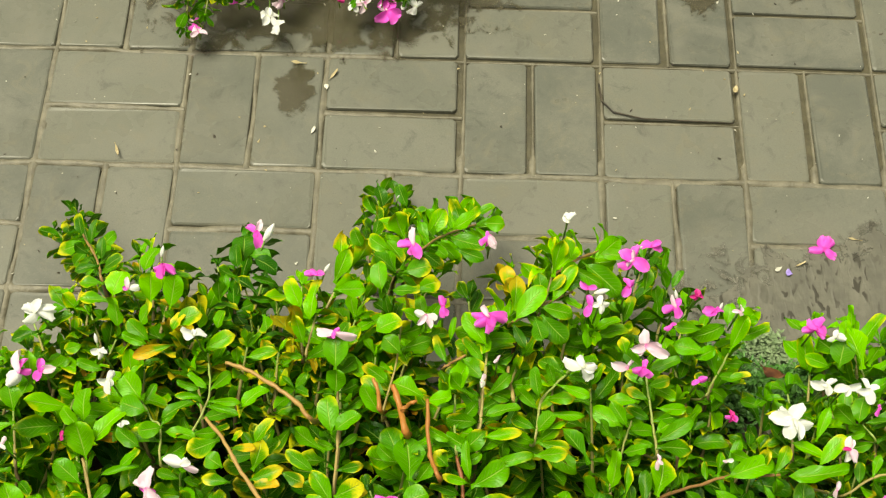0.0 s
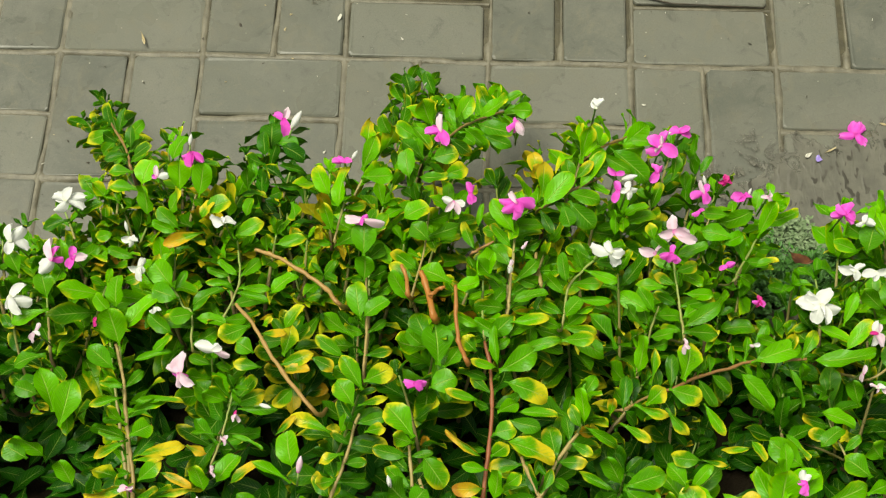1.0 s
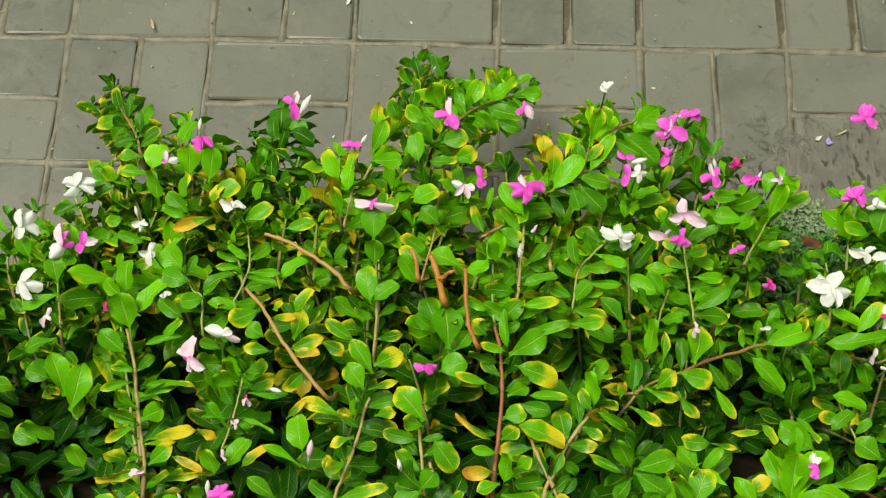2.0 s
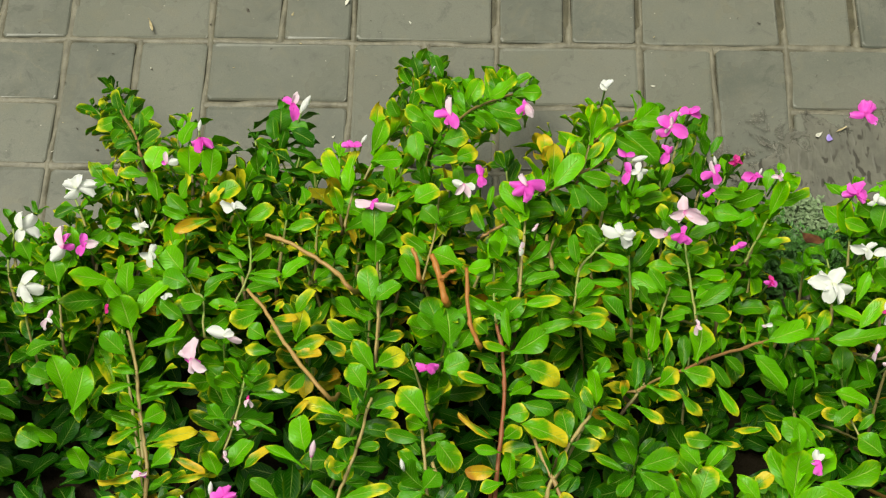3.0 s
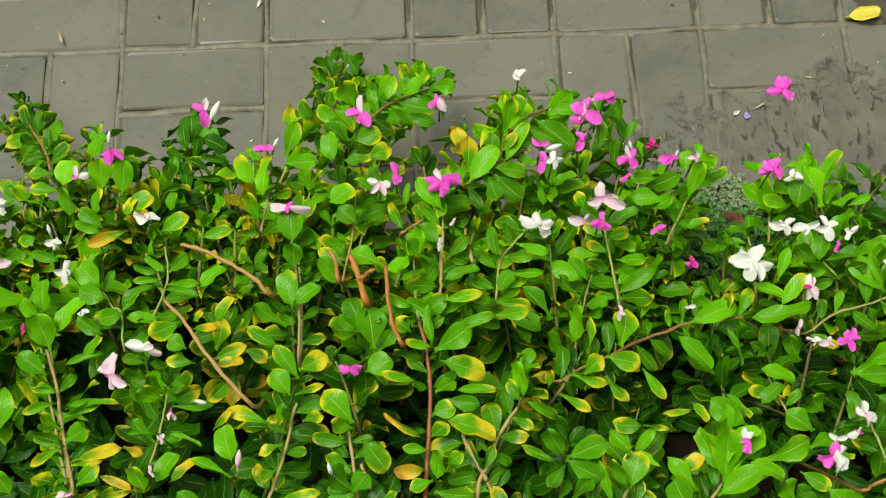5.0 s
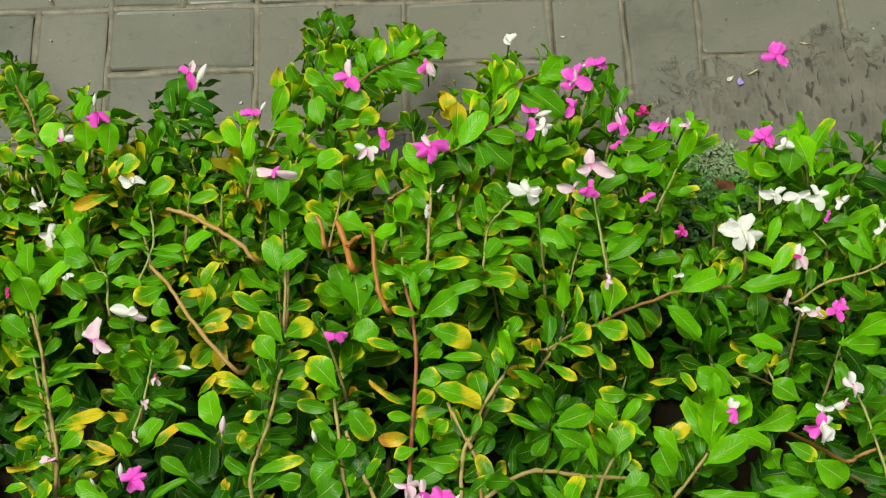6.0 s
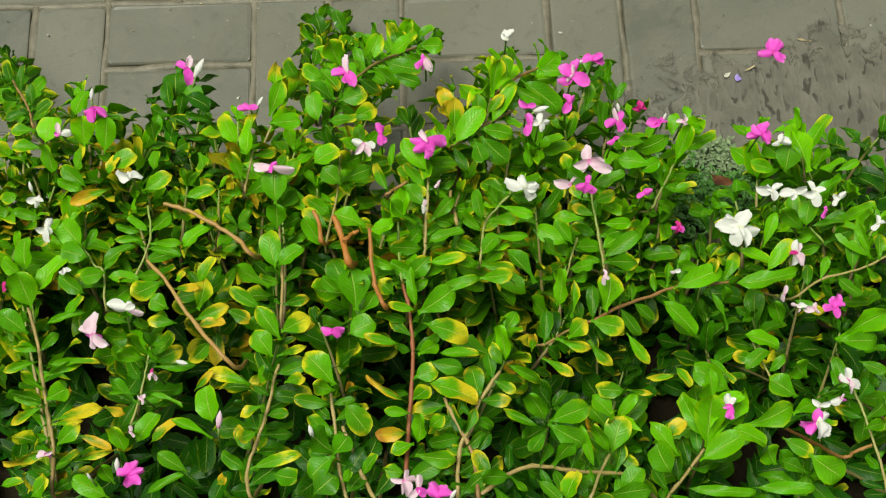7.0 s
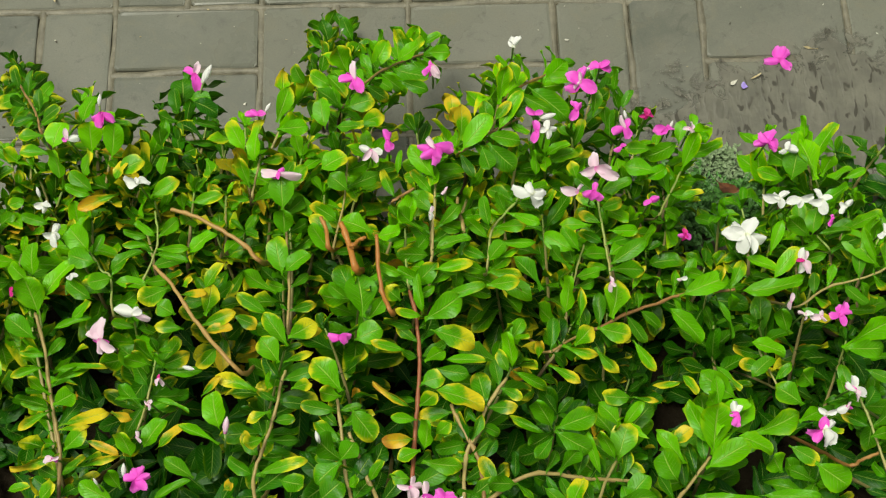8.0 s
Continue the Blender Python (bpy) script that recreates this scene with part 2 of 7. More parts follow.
def child(name, me, parent, m=None, label=""):
    ob = new(name, me)
    ob.parent = parent
    if m is not None:
        ob.matrix_local = m
    return tagged(ob, label) if label else ob


def frame_of(origin, along, normal, size=1.0, wide=1.0):
    """A pose whose y runs along and whose z leans to normal."""
    y = along.normalized()
    x = y.cross(normal)
    x = x.normalized() if x.length > 1e-5 else y.orthogonal().normalized()
    z = x.cross(y)
    m = Matrix((x * size * wide, y * size, z * size)).transposed().to_4x4()
    m.translation = origin
    return m


def tube(points, r0, r1, sides=6):
    """A tapered round tube along points: vertices, faces, uvs; the length runs from 0 to 1."""
    verts, faces, uvs = [], [], []
    n = len(points)
    for k, p in enumerate(points):
        d = (points[min(k + 1, n - 1)] - points[max(k - 1, 0)]).normalized()
        a = d.cross(Vector((0.31, 0.17, 0.93))).normalized()
        b = d.cross(a)
        v = k / (n - 1)
        r = r0 + (r1 - r0) * v
        for s in range(sides):
            t = 2 * math.pi * s / sides
            verts.append(p + a * (r * math.cos(t)) + b * (r * math.sin(t)))
            uvs.append((s / sides, v))
    for k in range(n - 1):
        for s in range(sides):
            i, j = k * sides + s, k * sides + (s + 1) % sides
            faces.append((i, j, j + sides, i + sides))
    faces.append(tuple(range(sides))[::-1])
    faces.append(tuple(range((n - 1) * sides, n * sides)))
    return verts, faces, uvs


LEAF_ROWS = (0.0, 0.10, 0.26, 0.46, 0.66, 0.82, 0.92, 0.975, 1.0)


def blade(width, fold, curl, twist, wave, rows=LEAF_ROWS):
    """An obovate, round-tipped leaf of length 1 along y with its face to z: vertices, faces, uvs."""
    verts, faces, uvs = [], [], []
    for v in rows:
        if v < 0.1:
            half = 0.05 * width + 0.02
        elif v < 0.64:
            half = width * (0.11 + 0.89 * math.sin(math.pi / 2 * (v - 0.1) / 0.54) ** 0.95)
        else:
            half = width * max(0.2, (1 - ((v - 0.64) / 0.36) ** 2.3) ** 0.5) if v < 1 else width * 0.2
        y = v if abs(curl) < 0.01 else math.sin(curl * v) / curl
        z = 0.0 if abs(curl) < 0.01 else -(1 - math.cos(curl * v)) / curl
        turn = twist * v
        for c in range(5):
            u = c / 2 - 1
            x = u * half
            zz = z + fold * abs(x) + wave * math.sin(v * 9 + u * 1.6) * abs(u) * 0.105
            verts.append(Vector((x * math.cos(turn), y, zz + x * math.sin(turn))))
            uvs.append((c / 4, v))
    for r in range(len(rows) - 1):
        for c in range(4):
            i = r * 5 + c
            faces.append((i, i + 1, i + 6, i + 5))
    return verts, faces, uvs


def leaf_set():
    out = []
    for width, fold, curl, twist, wave in ((0.225, 0.25, 0.35, 0.0, 0.5), (0.235, 0.35, 0.7, 0.2, 0.8), (0.19, 0.15, 0.15, -0.15, 0.6), (0.24, 0.2, 0.9, -0.1, 0.9), (0.20, 0.55, 0.5, 0.3, 0.6), (0.22, 0.1, -0.45, 0.1, 0.8), (0.185, 0.7, 1.3, -0.4, 1.2), (0.21, 0.3, -0.7, 0.3, 0.9)):
        out.append(mesh_of("leaf", *blade(width, fold, curl, twist, wave)[:2], LEAF, blade(width, fold, curl, twist, wave)[2]))
    return out


LEAVES = leaf_set()


UP = Vector((0, 0, 1))


def petal_blade(width, cup, curl, seed):
    """A crumpled, broad-tipped petal of length 1 along y: vertices, faces, uvs."""
    verts, faces, uvs = [], [], []
    rows, cols = 8, 6
    for r in range(rows + 1):
        v = r / rows
        half = width * (0.14 + 0.86 * math.sin(math.pi * (0.06 + 0.80 * v) ** 1.15) ** 0.8) if r < rows else width * 0.42
        y = math.sin(curl * v) / curl
        z = -(1 - math.cos(curl * v)) / curl
        for c in range(cols + 1):
            u = 2 * c / cols - 1
            x = u * half
            ruck = noise.noise(Vector((u * 1.6, v * 2.4, seed))) + 0.5 * noise.noise(Vector((u * 3.5, v * 5.0, seed + 3)))
            ragged = 0.09 * noise.noise(Vector((u * 2.5, seed, 7))) * v
            yy = y + (0.05 * (1 - u * u) if r == rows else 0) + ragged
            verts.append(Vector((x * (1 + 0.15 * noise.noise(Vector((v * 3, seed, 2)))) + 0.10 * v * v, yy, z + cup * x * x * 3 + 0.21 * ruck * v)))
            uvs.append((c / cols, v))
    for r in range(rows):
        for c in range(cols):
            i = r * (cols + 1) + c
            faces.append((i, i + 1, i + cols + 2, i + cols + 1))
    return verts, faces, uvs


PETAL_MESHES = {}
for hue, mat in PETALS.items():
    PETAL_MESHES[hue] = []
    for width, cup, curl in ((0.38, 0.35, 0.35), (0.35, -0.6, 1.0), (0.31, 1.2, 1.5), (0.36, -0.9, 0.5), (0.25, 1.9, 2.0), (0.44, 0.5, 0.7)):
        v_, f_, u_ = petal_blade(width, cup, curl, width * 31 + cup * 7)
        PETAL_MESHES[hue].append(mesh_of("petal", v_, f_, mat, u_))


# axes of the camera's view: right, up, and towards the camera
X_AXIS, VIEW_UP, TO_CAMERA = Vector((1, 0, 0)), Vector((0, 0.92, 0.38)), Vector((0, -0.38, 0.92))


def limp_flower(plant, rng, at, petals, drop=Vector((0, 0.006, -0.045))):
    """A rain-beaten flower on its tube, laid out to fit the camera's view. petals: each one's angle in that view
    (degrees from the right, upwards), its length in millimetres and its hue.
    """
    root = plant.location
    at = Vector(at)
    low = at - TO_CAMERA * 0.012 - UP * 0.012
    v_, f_, u_ = tube([q - root for q in (at, at - TO_CAMERA * 0.007, low, low + drop)], 0.0016, 0.0011, 5)
    stalk = child("flower", mesh_of("flower", v_, f_, CALYX, u_), plant)
    for k, (angle, length, hue) in enumerate(petals):
        a = radians(angle + rng.uniform(-6, 6))
        out = X_AXIS * math.cos(a) + VIEW_UP * math.sin(a)
        along = out + TO_CAMERA * rng.uniform(-0.25, 0.35)
        normal = TO_CAMERA + out.cross(TO_CAMERA) * rng.uniform(-0.8, 0.8) - out * 0.15
        shape = rng.choice((0, 0, 1, 3, 3, 5))
        child("petal", PETAL_MESHES[hue][shape], stalk, frame_of(at - root + TO_CAMERA * 0.0012 * k - out * 0.002, along, normal, length * 0.00106, rng.uniform(0.50, 0.78) if hue == "pale" else rng.uniform(0.66, 0.98)))
    return stalk


def flower_bud(plant, rng, low, tip, hue):
    """A furled bud: a slim spindle on its tube."""
    root = plant.location
    low, tip = Vector(low), Vector(tip)
    lean = tip - low
    v_, f_, u_ = tube([low - root - lean * 0.6 - UP * 0.012, low - root + lean * 0.2], 0.0010, 0.0013, 5)
    stalk = child("flower_bud", mesh_of("flower_bud", v_, f_, CALYX, u_), plant)
    verts, faces, uvs = [], [], []
    for r in range(6):
        v = r / 5
        for s in range(6):
            t = s * math.pi / 3 + v * 1.5
            w = 0.19 * math.sin(math.pi * (0.12 + 0.85 * v)) ** 0.8
            verts.append((w * math.cos(t), v, w * math.sin(t)))
            uvs.append((s / 6, v))
    for r in range(5):
        for s in range(6):
            i, j = r * 6 + s, r * 6 + (s + 1) % 6
            faces.append((i, j, j + 6, i + 6))
    child("furled_petals", mesh_of("furled_petals", verts, faces, PETALS[hue], uvs), stalk, frame_of(low - root, lean, TO_CAMERA, lean.length))
    return stalk


def add_leaf(stem, rng, at, along, normal, size, yellow, brown, tone, shape=None):
    ob = child("leaf", LEAVES[rng.randrange(len(LEAVES)) if shape is None else shape], stem, frame_of(at, along, normal, size, rng.uniform(0.8, 1.15)))
    ob.color = (max(0, min(1, yellow)), brown, tone, 1)
    return ob


def shoot(plant, rng, base, tip, leaf=0.052, gap=0.021, yellow=0.12, tone=0.25, red=0.0, bow=0.0, thick=0.0022, bare=0.0, crown=4):
    """A leafy stem over base to tip, its foot set behind base in the camera's view: pairs of leaves, each pair crossing
    the last.
    """
    root = plant.location
    a, b = Vector(base) - root, Vector(tip) - root
    start = Vector((a.x * 0.9, a.y + 0.36 * a.z, 0.0)) + Vector((rng.uniform(-0.02, 0.02), rng.uniform(-0.02, 0.02), 0.0))
    back = (a - b).normalized() * min(0.06, a.length * 0.4)
    back.z = min(back.z, -0.045)
    knee = a + back + Vector((rng.uniform(-0.01, 0.01), rng.uniform(-0.01, 0.01), 0.0))
    knee.z = max(0.02, knee.z)
    side = Vector((rng.uniform(-1, 1), rng.uniform(-1, 1), 0)) * 0.006
    pts = []
    for k in range(6):
        t = k / 6
        pts.append(start.lerp(knee, t).lerp(knee.lerp(a, t), t))
    lift = (a + b) / 2 + side + UP * bow
    steps = 9
    for k in range(steps + 1):
        t = k / steps
        pts.append(a.lerp(lift, t).lerp(lift.lerp(b, t), t))
    v_, f_, u_ = tube(pts, thick * 1.35, thick * 0.5)
    stem = child("stem", mesh_of("stem", v_, f_, STEM, u_), plant)
    stem.color = (red, max(0.0, red - 0.6), 0, 1)
    run = (b - a).length
    turn = rng.uniform(0, math.pi)
    count = max(1, int(run * (1 - bare) / (gap * 0.66)))
    for k in range(-2, count + 1):
        t = bare + (1 - bare) * k / max(1, count) if count else 1.0
        t = min(t, 1.0)
        if t >= 0:
            p = a.lerp(lift, t).lerp(lift.lerp(b, t), t)
            axis = (lift.lerp(b, t) - a.lerp(lift, t)).normalized()
        else:
            p, axis = a.lerp(knee, min(0.5, -t * 0.8)), (a - knee).normalized()
        top = k >= count
        s = axis.cross(UP + Vector((0.1, 0.2, 0))).normalized()
        w = axis.cross(s)
        size = 0.72 * leaf * (0.72 + 0.55 * math.sin(math.pi * min(1, 0.25 + 0.6 * max(t, 0))) - (0.30 if top else 0)) * rng.uniform(0.72, 1.2)
        for j in range(crown if top else 2):
            if not top and rng.random() < 0.08:
                continue
            ang = turn + k * math.pi / 2 + j * (2 * math.pi / crown if top else math.pi) + rng.uniform(-0.3, 0.3)
            out = s * math.cos(ang) + w * math.sin(ang)
            if not top and out.y < -0.55 and rng.random() < 0.4:
                continue
            rise = radians(rng.uniform(38, 72) if top else rng.uniform(5, 55))
            along = out * math.cos(rise) + axis * math.sin(rise)
            along.z = along.z * 0.8 - 0.02
            normal = (axis * 0.9 + UP * 0.45 - out * 0.25 + Vector((rng.uniform(-0.5, 0.5), rng.uniform(-0.5, 0.4), 0))).normalized()
            old = yellow * (1.35 - 0.9 * max(0, t)) * rng.uniform(0.2, 1.9)
            brown = rng.random() ** 2 if old > 0.3 else 0.0
            # tone falls towards the stem's foot, painting the canopy's shade as darker green
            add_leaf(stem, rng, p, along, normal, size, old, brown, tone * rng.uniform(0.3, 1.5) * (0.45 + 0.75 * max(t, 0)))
    return stem


def plant_at(x, y, label, name="periwinkle_plant"):
    ob = new(name)
    ob.location = (x, y, 0.0)
    ob.empty_display_size = 0.05
    return tagged(ob, label, "flowering plant", "periwinkle bed")


# ---- ground, bed and paving ----
S = 0.205          # one square of two pavers
BED_EDGE = -0.37   # where the paving ends and the soil begins
FAR_EDGE = 2 * S   # the far side of the paved strip


def relief_sheet(name, x0, x1, y0, y1, nx, ny, height, material):
    verts = [(x0 + (x1 - x0) * i / nx, y0 + (y1 - y0) * j / ny, 0.0) for j in range(ny + 1) for i in range(nx + 1)]
    verts = [(x, y, height(x, y)) for x, y, z in verts]
    faces = [(j * (nx + 1) + i, j * (nx + 1) + i + 1, (j + 1) * (nx + 1) + i + 1, (j + 1) * (nx + 1) + i) for j in range(ny) for i in range(nx)]
    return new(name, mesh_of(name, verts, faces, material))


ground = tagged(new("ground", mesh_of("ground", [(-400, -400, -0.035), (400, -400, -0.035), (400, 400, -0.035), (-400, 400, -0.035)], [(0, 1, 2, 3)], SOIL)), "dark damp earth round the paving", "ground", kind="structure")


def joint_height(x, y):
    n = noise.noise(Vector((x * 9, y * 9, 0))) + 0.6 * noise.noise(Vector((x * 34, y * 34, 3)))
    return -0.0062 + 0.0018 * n


bedding = tagged(relief_sheet("paving_bed", -3.3, 3.6, BED_EDGE - 0.06, FAR_EDGE + 0.02, 345, 45, joint_height, GROUT), "dark wet bedding under the pavers", "paving bed", kind="structure")


def soil_height(x, y):
    rise = min(1.0, max(0.0, (BED_EDGE + 0.03 - y) / 0.12))
    return -0.025 + 0.028 * rise + 0.010 * noise.noise(Vector((x * 14, y * 14, 1))) * rise


soil = tagged(relief_sheet("soil_bed", -3.3, 3.6, -2.4, BED_EDGE + 0.03, 230, 68, soil_height, SOIL), "dark wet soil of the flower bed", "soil", kind="structure")
soil_far = tagged(relief_sheet("soil_bed", -3.3, 3.6, FAR_EDGE + 0.004, 2.4, 230, 66, lambda x, y: 0.004 + 0.012 * noise.noise(Vector((x * 14, y * 14, 4))), SOIL), "dark wet soil of the bed across the paving", "soil", kind="structure")


# ---- periwinkles along the paving ----
def canopy(x, y):
    """Height of the leaf canopy over the plan."""
    t = min(1.0, max(0.0, (-0.07 - y) / 0.29))
    rise = 0.05 + 0.27 * t * t * (3 - 2 * t)
    q = min(1.0, max(0.0, (x - 0.30) / 0.22))
    low = min(1.0, max(0.0, (0.0 - x) / 0.2))
    return rise * (1 - 0.30 * q * q * (3 - 2 * q) - 0.12 * low)


FILL = 9
GAPS = ((-0.035, -0.600), (-0.026, -0.644), (0.044, -0.565), (-0.010, -0.719), (-0.139, -0.740), (0.618, -0.614), (0.706, -0.720), (0.327, -0.660), (0.313, -0.733), (0.102, -0.758), (0.208, -0.621), (0.308, -0.697), (0.348, -0.732), (0.389, -0.665), (0.368, -0.566), (0.300, -0.572), (0.033, -0.597), (0.004, -0.640))


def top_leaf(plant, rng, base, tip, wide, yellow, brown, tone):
    """A leaf at the top of the canopy, placed to face the camera; tone paints how brightly it is lit."""
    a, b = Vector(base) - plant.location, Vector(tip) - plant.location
    normal = TO_CAMERA + Vector((rng.uniform(-0.7, 0.7), rng.uniform(-0.35, 0.6), 0))
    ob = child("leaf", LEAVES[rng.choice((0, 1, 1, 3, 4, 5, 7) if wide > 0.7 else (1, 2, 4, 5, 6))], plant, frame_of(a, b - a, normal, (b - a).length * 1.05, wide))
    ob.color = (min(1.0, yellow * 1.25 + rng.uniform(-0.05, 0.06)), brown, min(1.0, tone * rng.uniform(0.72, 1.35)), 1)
    return ob


def bare_stem(plant, rng, points, thick, red, orange, age_low, age_high):
    """A leafless stretch of old stem from its top downwards, with swollen nodes, its foot led straight away from the
    camera to hide it.
    """
    root = plant.location
    ways = [Vector(p) - root for p in points]
    foot = ways[-1] - TO_CAMERA * (ways[-1].z / TO_CAMERA.z)
    ways += [ways[-1].lerp(foot, 0.35), foot]
    pts = []
    for k in range(len(ways) - 1):
        p0, p1, p2, p3 = ways[max(k - 1, 0)], ways[k], ways[k + 1], ways[min(k + 2, len(ways) - 1)]
        for j in range(5):
            t = j / 5
            q = 0.5 * (2 * p1 + (p2 - p0) * t + (2 * p0 - 5 * p1 + 4 * p2 - p3) * t * t + (3 * p1 - p0 - 3 * p2 + p3) * t ** 3)
            pts.append(q + Vector((rng.uniform(-1, 1), rng.uniform(-1, 1), 0)) * 0.0006)
    pts.append(foot)
    v_, f_, u_ = tube(pts, thick * 0.66, thick * 0.9, 8)
    for i, v in enumerate(v_):
        if (i // 8) % 6 == 3:
            v_[i] = pts[i // 8] + (v - pts[i // 8]) * 1.28
    u_ = [(u, age_high + (age_low - age_high) * min(1.0, v * 1.4)) for u, v in u_]
    stem = child("stem", mesh_of("stem", v_, f_, STEM, u_), plant)
    stem.color = (red, orange, 0, 1)
    if orange < 0.3 and thick < 0.0029:
        side_leaves(plant, rng, pts[: 5 * len(points) - 4])
    return stem


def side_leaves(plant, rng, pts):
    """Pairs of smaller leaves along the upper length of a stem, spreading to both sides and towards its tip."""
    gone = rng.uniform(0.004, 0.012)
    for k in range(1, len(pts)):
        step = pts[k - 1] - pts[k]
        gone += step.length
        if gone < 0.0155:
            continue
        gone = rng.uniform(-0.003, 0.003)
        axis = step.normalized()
        across = axis.cross(TO_CAMERA).normalized()
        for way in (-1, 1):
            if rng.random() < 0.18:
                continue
            along = across * way + axis * rng.uniform(0.1, 1.0) + TO_CAMERA * rng.uniform(-0.35, 0.45)
            normal = TO_CAMERA + axis * rng.uniform(-0.9, 0.5) + across * rng.uniform(-0.4, 0.4)
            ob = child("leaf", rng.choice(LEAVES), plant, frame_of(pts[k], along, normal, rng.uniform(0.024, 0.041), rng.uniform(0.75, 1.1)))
            # darker green beyond y = -0.58 stands in for shade
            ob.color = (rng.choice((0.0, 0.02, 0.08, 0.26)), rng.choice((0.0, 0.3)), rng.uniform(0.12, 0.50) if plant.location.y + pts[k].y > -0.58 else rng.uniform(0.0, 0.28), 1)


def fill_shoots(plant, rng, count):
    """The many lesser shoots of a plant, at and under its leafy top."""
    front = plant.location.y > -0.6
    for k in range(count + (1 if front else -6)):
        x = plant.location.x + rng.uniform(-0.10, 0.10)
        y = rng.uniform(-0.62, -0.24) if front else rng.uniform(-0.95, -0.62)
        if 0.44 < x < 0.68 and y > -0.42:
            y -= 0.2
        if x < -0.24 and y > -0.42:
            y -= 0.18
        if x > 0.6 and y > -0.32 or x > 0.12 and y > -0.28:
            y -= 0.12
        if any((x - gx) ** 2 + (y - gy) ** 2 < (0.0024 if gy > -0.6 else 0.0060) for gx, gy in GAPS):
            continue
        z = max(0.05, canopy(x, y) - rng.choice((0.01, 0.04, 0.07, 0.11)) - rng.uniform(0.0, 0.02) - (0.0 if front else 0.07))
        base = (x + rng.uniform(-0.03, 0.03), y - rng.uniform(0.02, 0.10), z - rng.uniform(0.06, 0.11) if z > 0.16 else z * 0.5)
        # lower tone past y = -0.5 puts the bed's shade into the leaf colour
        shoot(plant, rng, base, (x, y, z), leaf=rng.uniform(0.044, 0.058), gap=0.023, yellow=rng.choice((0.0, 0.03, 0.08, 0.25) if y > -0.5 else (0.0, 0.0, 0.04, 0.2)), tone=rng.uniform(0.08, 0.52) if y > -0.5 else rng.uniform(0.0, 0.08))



# tone values below include light and shade as seen from the camera
rng = random.Random(40)
plant = plant_at(-0.55, -0.5, "leafy green periwinkle with glossy green leaves, wet with rain")
shoot(plant, rng, (-0.406, -0.512, 0.222), (-0.385, -0.452, 0.256), tone=0.4, yellow=0.14)
fill_shoots(plant, rng, FILL)

rng = random.Random(41)
plant = plant_at(-0.36, -0.5, "yellow-edged green periwinkle with white flowers, wet with rain")
shoot(plant, rng, (-0.322, -0.570, 0.030), (-0.209, -0.498, 0.308), tone=0.5, yellow=0.15, leaf=0.062, gap=0.026, thick=0.0028)
shoot(plant, rng, (-0.342, -0.483, 0.231), (-0.347, -0.427, 0.266), tone=0.4, yellow=0.07)
shoot(plant, rng, (-0.294, -0.472, 0.140), (-0.270, -0.451, 0.276), tone=0.35, yellow=0.11)
shoot(plant, rng, (-0.430, -0.523, 0.072), (-0.383, -0.502, 0.276), tone=0.35, yellow=0.06)
shoot(plant, rng, (-0.213, -0.456, 0.212), (-0.188, -0.399, 0.252), tone=0.39, yellow=0.24)
shoot(plant, rng, (-0.229, -0.486, 0.212), (-0.209, -0.434, 0.248), tone=0.39, yellow=0.41)
shoot(plant, rng, (-0.253, -0.455, 0.211), (-0.238, -0.398, 0.246), tone=0.39, yellow=0.41)
shoot(plant, rng, (-0.339, -0.495, 0.221), (-0.321, -0.440, 0.256), tone=0.6, yellow=0.14)
shoot(plant, rng, (-0.344, -0.503, 0.221), (-0.351, -0.461, 0.256), tone=0.25, yellow=0.08)
shoot(plant, rng, (-0.243, -0.411, 0.221), (-0.249, -0.350, 0.256), tone=0.4, yellow=0.14)
shoot(plant, rng, (-0.204, -0.428, 0.224), (-0.220, -0.372, 0.257), tone=0.4, yellow=0.14)
top_leaf(plant, rng, (-0.270, -0.517, 0.315), (-0.273, -0.497, 0.335), 1.54, 0, 0, 0.4)
top_leaf(plant, rng, (-0.304, -0.490, 0.316), (-0.313, -0.472, 0.335), 1.49, 0, 0, 0.35)
limp_flower(plant, rng, (-0.310, -0.462, 0.342), ((270, 16, "white"), (325, 21, "white"), (60, 20, "white"), (95, 18, "white")))
limp_flower(plant, rng, (-0.300, -0.528, 0.342), ((60, 20, "white"), (0, 23, "white"), (300, 22, "white"), (250, 19, "white")))
limp_flower(plant, rng, (-0.268, -0.568, 0.342), ((90, 13, "pale"), (250, 13, "pale"), (330, 8, "white")))
fill_shoots(plant, rng, FILL)

rng = random.Random(42)
plant = plant_at(-0.17, -0.5, "yellow-edged green periwinkle with white and magenta flowers, wet with rain")
shoot(plant, rng, (-0.233, -0.290, 0.190), (-0.326, -0.102, 0.030), leaf=0.038, gap=0.015, tone=0.1)
shoot(plant, rng, (-0.247, -0.267, 0.150), (-0.351, -0.132, 0.033), leaf=0.037, gap=0.016, tone=0.1, yellow=0.18)
shoot(plant, rng, (-0.150, -0.375, 0.244), (-0.167, -0.273, 0.240), tone=0.6, yellow=0.15, leaf=0.06)
shoot(plant, rng, (-0.181, -0.397, 0.239), (-0.199, -0.323, 0.267), tone=0.5, yellow=0.37, leaf=0.06)
shoot(plant, rng, (-0.142, -0.401, 0.246), (-0.127, -0.334, 0.282), tone=0.5, yellow=0.32, leaf=0.06)
shoot(plant, rng, (-0.112, -0.425, 0.241), (-0.081, -0.371, 0.282), tone=0.3, yellow=0.41, leaf=0.06)
